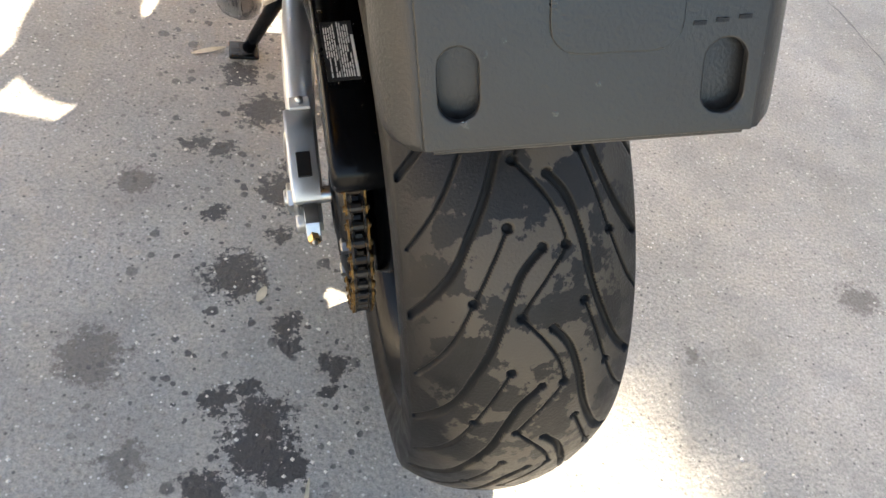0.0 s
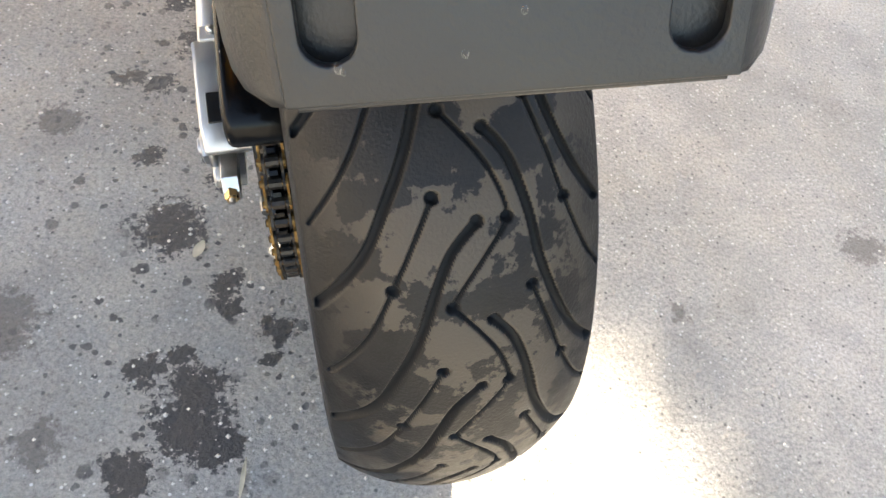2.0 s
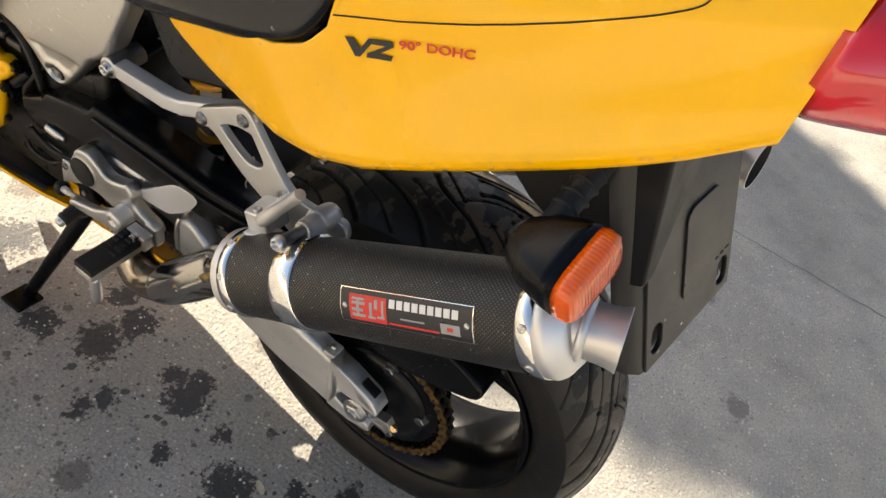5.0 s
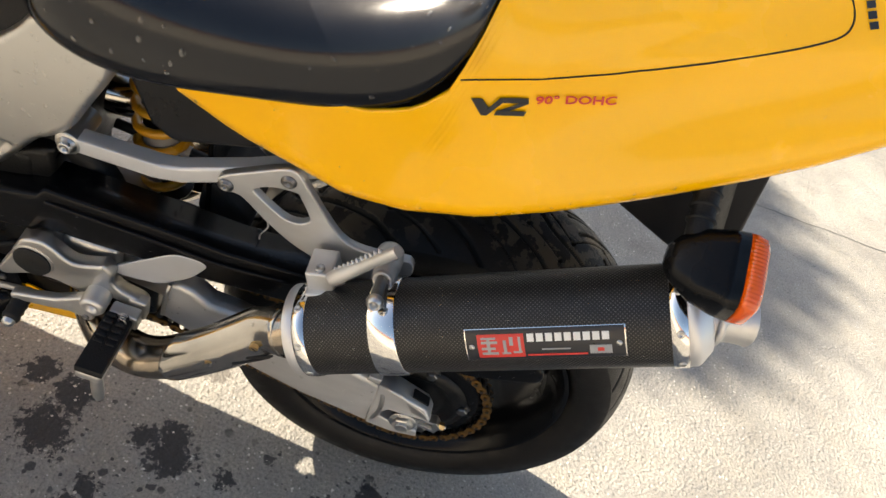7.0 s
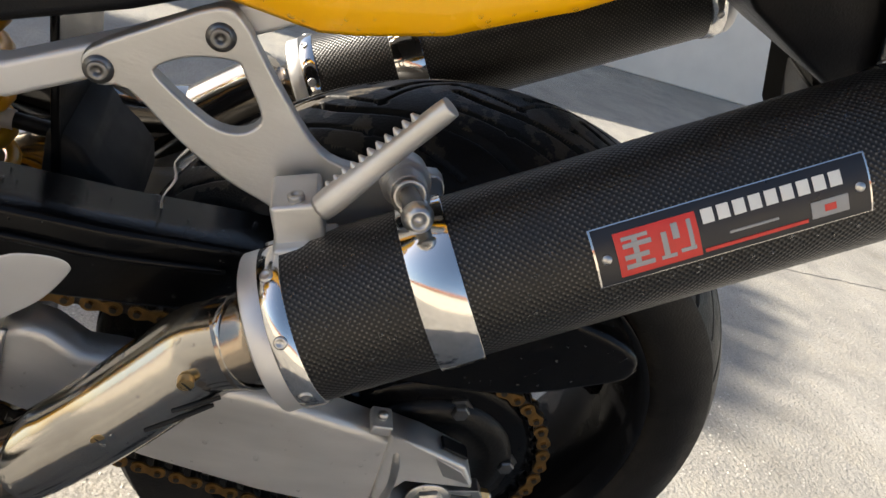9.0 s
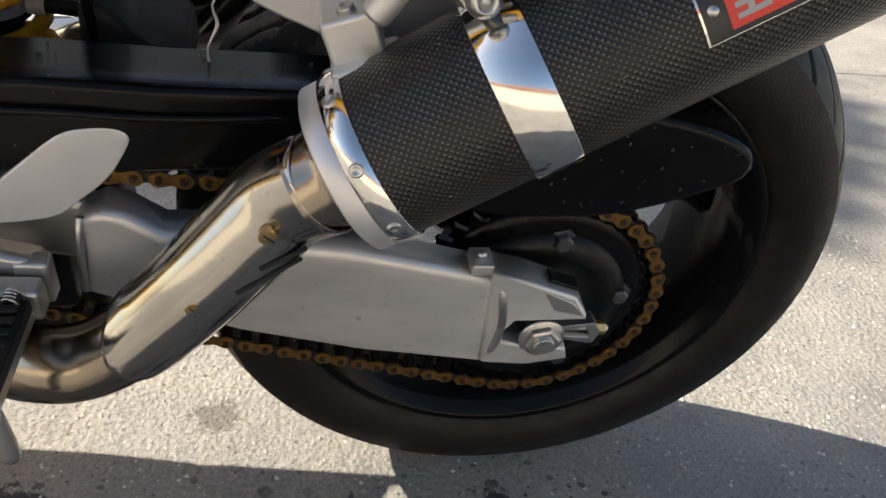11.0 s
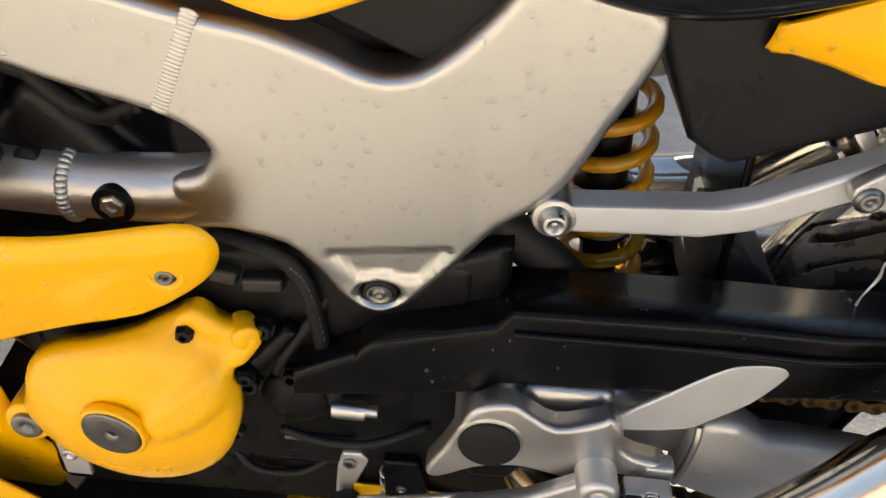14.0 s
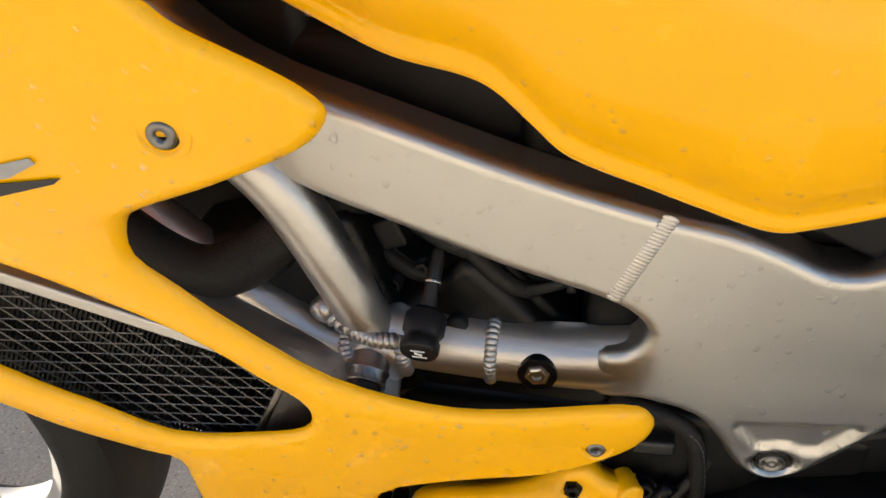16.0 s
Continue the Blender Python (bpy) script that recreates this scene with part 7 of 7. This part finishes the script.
def make_front_wheel():
    c = Vector((0, 1.43, 0.30))
    bm = bmesh.new()
    lathe([(0.216, -0.048), (0.224, -0.05), (0.224, -0.045), (0.205, -0.03), (0.198, 0), (0.205, 0.03), (0.224, 0.045), (0.224, 0.05), (0.216, 0.048), (0.19, 0.03), (0.186, 0), (0.19, -0.03)], 72, bm, c, closed=True)
    lathe([(0.0, -0.06), (0.045, -0.06), (0.045, 0.06), (0.0, 0.06)], 32, bm, c)
    for k in range(3):
        a = 2 * math.pi * k / 3 + 0.4
        d = Vector((0, math.cos(a), math.sin(a)))
        tube([c + d * 0.03, c + d * 0.2], [0.03, 0.022], 12, 1, bm=bm)
    w = part("front_wheel", bm, ALU_SILVER, bike, "silver front wheel")
    me = tyre_mesh(0.300, 0.060, False, 160, 17)
    me.materials.clear()
    me.materials.append(RUBBER)
    o = new("tyre", me)
    o.parent = w
    o.location = c
    part("brake_disc", lathe([(0.11, -0.066), (0.148, -0.066), (0.148, -0.061), (0.11, -0.061)], 64, at=c, closed=True), STEEL, w, "steel brake disc")
    for sx in (-1, 1):
        part("fork_leg", tube([(sx * 0.10, 1.43, 0.30), (sx * 0.10, 1.33, 0.56), (sx * 0.10, 1.21, 0.90)], 0.026, 20, 1), DARK_METAL, w)
    part("mudguard", loft([[Vector((x, c.y + math.cos(radians(a)) * (0.325 - 4 * x * x), c.z + math.sin(radians(a)) * (0.325 - 4 * x * x))) for x in (-0.075, -0.06, -0.03, 0, 0.03, 0.06, 0.075)] for a in range(35, 155, 7)]), YELLOW, w, "yellow front mudguard", solid=0.003)


fit_now[0] = None
make_front_wheel()


# nose and screen stay out of view; added for the shadow they cast
def make_shadow_cowl():
    rows = []
    for y, zl, zu, w in ((0.95, 0.80, 1.00, 0.20), (1.05, 0.76, 1.06, 0.22), (1.18, 0.74, 1.10, 0.21), (1.32, 0.76, 1.06, 0.17), (1.44, 0.80, 0.98, 0.11), (1.52, 0.84, 0.92, 0.05)):
        rows.append([Vector((w * math.cos(t), y, (zl + zu) / 2 + (zu - zl) / 2 * math.sin(t))) for t in [2 * math.pi * k / 24 for k in range(24)]])
    ob = part("front_cowl", loft(rows, True, True), YELLOW, bike, "yellow front cowl, unseen, added for its shadow")
    rows = []
    for y, z, w in ((1.02, 1.18, 0.15), (1.10, 1.20, 0.16), (1.22, 1.15, 0.15), (1.36, 1.05, 0.11)):
        rows.append([Vector((w * math.cos(t), y, 1.02 + (z - 1.02) * math.sin(t))) for t in [math.pi * k / 14 for k in range(15)]])
    part("windscreen", loft(rows), PLASTIC, ob, "smoked screen, unseen, added for its shadow", solid=0.003)


make_shadow_cowl()


# ---- number plate hanger, indicators ----
def make_plate_hanger():
    """Broad dark plastic sheet that hangs behind the rear tyre, with side flanges, slots and a moulded panel."""
    tl, bl, br, tr = Vector((-0.080, -0.190, 0.835)), Vector((-0.0725, -0.280, 0.604)), Vector((0.0955, -0.305, 0.6165)), Vector((0.105, -0.205, 0.840))
    ex = (br - bl).normalized()
    ez = ((tl + tr) / 2 - (bl + br) / 2).normalized()
    ez = (ez - ex * ez.dot(ex)).normalized()
    ny = ez.cross(ex).normalized()
    o = (bl + br) / 2
    m = Matrix((ny, ex, ez)).transposed().to_4x4()
    m.translation = o
    w = (br - bl).length / 2
    h = 0.27

    def rr(y0, z0, dy, dz, k=5, rad=None):
        pts = []
        r = rad or min(dy, dz)
        for cx, cz, a0 in ((y0 + dy - r, z0 + dz - r, 0), (y0 - dy + r, z0 + dz - r, 90), (y0 - dy + r, z0 - dz + r, 180), (y0 + dy - r, z0 - dz + r, 270)):
            pts += [(cx + r * math.cos(radians(a0 + 90 * i / k)), cz + r * math.sin(radians(a0 + 90 * i / k))) for i in range(k + 1)]
        return pts
    pl = part("plate_hanger", slab([(-w, 0.0), (w, 0.004), (w * 1.06, h), (-w * 1.06, h)], -0.003, 0.003, holes=[rr(-w + 0.019, 0.035, 0.0105, 0.019), rr(w - 0.018, 0.033, 0.0105, 0.019)]), PLASTIC_GREY, bike, "dark grey plastic number plate hanger, bare and wet", m=m, bevel=0.0012)
    for sgn, reach in ((-1, 0.026), (1, 0.020)):
        rows = []
        for z, pull in ((0.0, 0.30), (0.004, 0.72), (0.010, 0.92), (0.020, 1.0), (h, 1.0)):
            e = sgn * (w + 0.06 * w * z / h)
            rows.append([Vector((0.022 * (k / 4 * pull) ** 2, e - sgn * 0.002 + sgn * reach * k / 4 * pull, z + (0.004 if sgn > 0 else 0.0))) for k in range(5)])
        part("side_flange", loft(rows), PLASTIC_GREY, pl, solid=0.003)
    part("slot_back", slab([(-w + 0.002, 0.008), (w - 0.002, 0.008), (w - 0.002, 0.07), (-w + 0.002, 0.07)], 0.008, 0.012), PLASTIC_GREY, pl)
    part("moulded_panel", slab(rr(0.0115, 0.106, 0.0325, 0.058, rad=0.014), -0.0055, 0.0), PLASTIC_GREY, pl, bevel=0.0030, segs=4)
    part("bottom_lip", tube([(0.0, -w + 0.005, 0.0), (0.0, w - 0.005, 0.004)], 0.0022, 8, 1), PLASTIC_GREY, pl)
    for y, z in ((-0.07, 0.20), (0.085, 0.21), (0.02, 0.235)):
        bolt("hanger_screw", (-0.003, y, z), (-1, 0, 0), 0.004, 0.002, PLASTIC, pl)
    bm = bmesh.new()
    for i in range(5):
        box((-0.0034, 0.03 + i * 0.011, 0.058 + 0.001 * i), (0.0008, 0.006, 0.002), bm)
    part("moulded_marks", bm, PLASTIC, pl, smooth=False)
    # inner mudguard sheet under the tail, seen from the side
    part("mudguard_sheet", slab([(-0.02, 0.80), (-0.10, 0.84), (-0.20, 0.86), (-0.215, 0.80), (-0.235, 0.72), (-0.20, 0.70), (-0.16, 0.715), (-0.10, 0.74)], -0.088, 0.085), PLASTIC, pl, m=m.inverted(), bevel=0.004)


make_plate_hanger()


def make_indicator(name, sx):
    c = Vector((sx * 0.191, -0.190, 0.7995))
    if sx > 0:
        c = Vector((0.235, -0.195, 0.800))
    side = Vector((-sx * 0.95, -0.06, 0.31)).normalized()
    back = Vector((sx * 0.12, -0.95, 0.20))
    back = (back - side * back.dot(side)).normalized()
    up = back.cross(side).normalized()
    m = Matrix((side, up, back)).transposed().to_4x4()
    m.translation = c
    m = m @ Matrix.Scale(0.90, 4)

    def ring(a, b, h, e=4.0, k=32):
        out = []
        for i in range(k):
            t = 2 * math.pi * i / k
            ct, stt = math.cos(t), math.sin(t)
            out.append(Vector((a * math.copysign(abs(ct) ** (2 / e), ct), b * math.copysign(abs(stt) ** (2 / e), stt), h)))
        return out
    body = part(name, loft([ring(0.012, 0.010, -0.075, 2.2), ring(0.024, 0.016, -0.066, 2.4), ring(0.037, 0.023, -0.045, 3), ring(0.042, 0.027, -0.020, 4), ring(0.0435, 0.028, -0.004, 4)], True, True), BLACK_PAINT, bike, "black turn signal with an amber lens", m=m)
    part("lens", loft([ring(0.0432, 0.0278, -0.005, 4), ring(0.0435, 0.028, 0.004, 4), ring(0.042, 0.027, 0.012, 4), ring(0.036, 0.022, 0.0165, 4), ring(0.02, 0.012, 0.018, 3)], True, True), AMBER, body, "ribbed amber lens")
    a = m.inverted() @ Vector((sx * 0.085, -0.150, 0.835))
    st = part("stalk", tube([(0, 0, -0.05), a * 0.5 + Vector((0, 0, -0.025)), a], [0.014, 0.013, 0.016], 16, 4), RUBBER, body, "ribbed black rubber stalk")
    q = [Vector((0, 0, -0.05)).lerp(a, k / 8) for k in range(3, 9)]
    for k in range(5):
        part("stalk_rib", lathe([(0.013, -0.002), (0.016, 0), (0.013, 0.002)], 20, at=q[k], axis=(a - Vector((0, 0, -0.05)))), RUBBER, st)
    return body


make_indicator("turn_signal", -1)
make_indicator("turn_signal", 1)


# ---- water drops left from washing ----
def bead():
    bm = bmesh.new()
    bmesh.ops.create_uvsphere(bm, u_segments=10, v_segments=8, radius=1)
    bmesh.ops.delete(bm, geom=[v for v in bm.verts if v.co.z < -0.05], context="VERTS")
    bm.verts.index_update()
    out = [v.co.copy() for v in bm.verts], [tuple(v.index for v in f.verts) for f in bm.faces]
    bm.free()
    return out


BEAD = bead()


def drops_on(ob, count, rng, size=(0.0008, 0.0022), keep=None, parent=None):
    """Small flattened beads on the outward faces of a part."""
    dg = bpy.context.evaluated_depsgraph_get()
    ev = ob.evaluated_get(dg)
    me = ev.to_mesh()
    me.calc_loop_triangles()
    co = [v.co.copy() for v in me.vertices]
    tris = [tuple(t.vertices) for t in me.loop_triangles]
    nrm = [t.normal.copy() for t in me.loop_triangles]
    area = np.array([t.area for t in me.loop_triangles])
    ev.to_mesh_clear()
    pick = np.random.RandomState(rng.randrange(10 ** 6)).choice(len(tris), count * 4, p=area / area.sum())
    verts, faces, made = [], [], 0
    for t in pick:
        a, b, c = (co[i] for i in tris[t])
        u, v = rng.random(), rng.random()
        if u + v > 1:
            u, v = 1 - u, 1 - v
        q = a + (b - a) * u + (c - a) * v
        n = nrm[t]
        if keep and not keep(ob.matrix_local @ q, (ob.matrix_local.to_3x3() @ n)):
            continue
        s = size[0] + (size[1] - size[0]) * rng.random() ** 2.2
        rot = n.to_track_quat("Z", "Y").to_matrix().to_4x4()
        st = rng.uniform(0.85, 1.5)
        m = Matrix.Translation(q) @ rot @ Matrix.Diagonal((s, s * st, s * 0.42, 1))
        k = len(verts)
        verts += [m @ v for v in BEAD[0]]
        faces += [tuple(i + k for i in f) for f in BEAD[1]]
        made += 1
        if made >= count:
            break
    me2 = bpy.data.meshes.new("water_film")
    me2.from_pydata(verts, [], faces)
    me2.shade_smooth()
    me2.materials.append(WATER)
    d = new("water_film", me2)
    d.parent = ob
    d["kind"] = "stuff"
    d["label"] = "beads of clear water"


def make_drops():
    bpy.context.view_layer.update()
    rng = random.Random(21)
    out = lambda q, n: n.x < -0.25
    top = {o.name: o for o in bike.children}
    drops_on(top["tail_fairing"], 800, rng, (0.0010, 0.0026), lambda q, n: n.x < -0.2 and q.z - lerp_tab([(-a, b) for a, b in TAIL_LOW], -q.y)[0] < 0.014)
    drops_on(top["tail_fairing"], 90, rng, (0.0006, 0.0014), out)
    drops_on(top["frame"], 420, rng, (0.0010, 0.0030), out)
    drops_on(top["fuel_tank"], 260, rng, (0.0008, 0.0020), lambda q, n: n.x < -0.2 and q.z < 0.85)
    drops_on(top["side_fairing"], 620, rng, (0.0008, 0.0022), lambda q, n: n.x < -0.2 and q.z < 0.86)
    drops_on(sil, 420, rng, (0.0006, 0.0015), lambda q, n: n.x < 0.5 and n.z > -0.2)
    drops_on(top["swingarm"], 50, rng, (0.001, 0.0028), lambda q, n: n.x < -0.2 or n.z > 0.5)
    drops_on(top["seat"], 120, rng, (0.0009, 0.0034), lambda q, n: n.z > -0.1 and q.x < 0.05)
    drops_on(top["plate_hanger"], 45, rng, (0.0007, 0.0022), lambda q, n: n.y < -0.3)
    for o in top["swingarm"].children:
        if o.name.startswith(("chain_guard", "guard_tail")):
            drops_on(o, 120, rng, (0.0006, 0.0016), lambda q, n: n.x < -0.2 or n.z > 0.3)
    for o in top["rear_wheel"].children:
        if o.name.startswith("tyre"):
            drops_on(o, 260, rng, (0.0008, 0.0022), lambda q, n: q.x < 0.03 and q.y < 0.2)
    for o in top["link_pipe"].children:
        if o.name.startswith("heat_shield"):
            drops_on(o, 70, rng, (0.0008, 0.0024), lambda q, n: n.x < -0.1 or n.z > 0.2)
    for o in top["engine"].children:
        if o.name.startswith("alternator_cover"):
            drops_on(o, 70, rng, (0.0006, 0.0015), out)
    for o in top["turn_signal"].children[:1]:
        drops_on(o, 30, rng, (0.0006, 0.0015))


make_drops()


# ---- scraps lying on the concrete ----
STRAW = mat("dry_leaf_skin", (0.55, 0.48, 0.34), 0.6, 0, 0.2, 120)


def make_leaf(x, y, length, width, turn, label):
    rows = []
    for i in range(9):
        t = i / 8
        w = width * math.sin(math.pi * min(1, 0.06 + 0.92 * t)) ** 0.8 / 2
        rows.append([Vector((length * (t - 0.5), -w, 0.0016 + 0.0015 * t)), Vector((length * (t - 0.5), 0, 0.0012)), Vector((length * (t - 0.5), w, 0.0016 + 0.002 * t))])
    bm = loft(rows)
    bm.transform(pose(x, y, 0.0006, 0, 0, turn))
    ob = part("dry_leaf", bm, STRAW, None, solid=0.0005)
    tagged(ob, label, "leaf", group="dry leaves on the concrete")


make_leaf(-0.163, 0.083, 0.026, 0.012, 62, "small pale dry leaf lying on the oil-spotted concrete")
make_leaf(-0.128, -0.202, 0.042, 0.005, 78, "thin pale dry grass blade on the concrete")
# narrow pale strip by the stand foot
make_leaf(-0.226, 0.615, 0.060, 0.012, 20, "narrow pale streak beside the side stand foot")
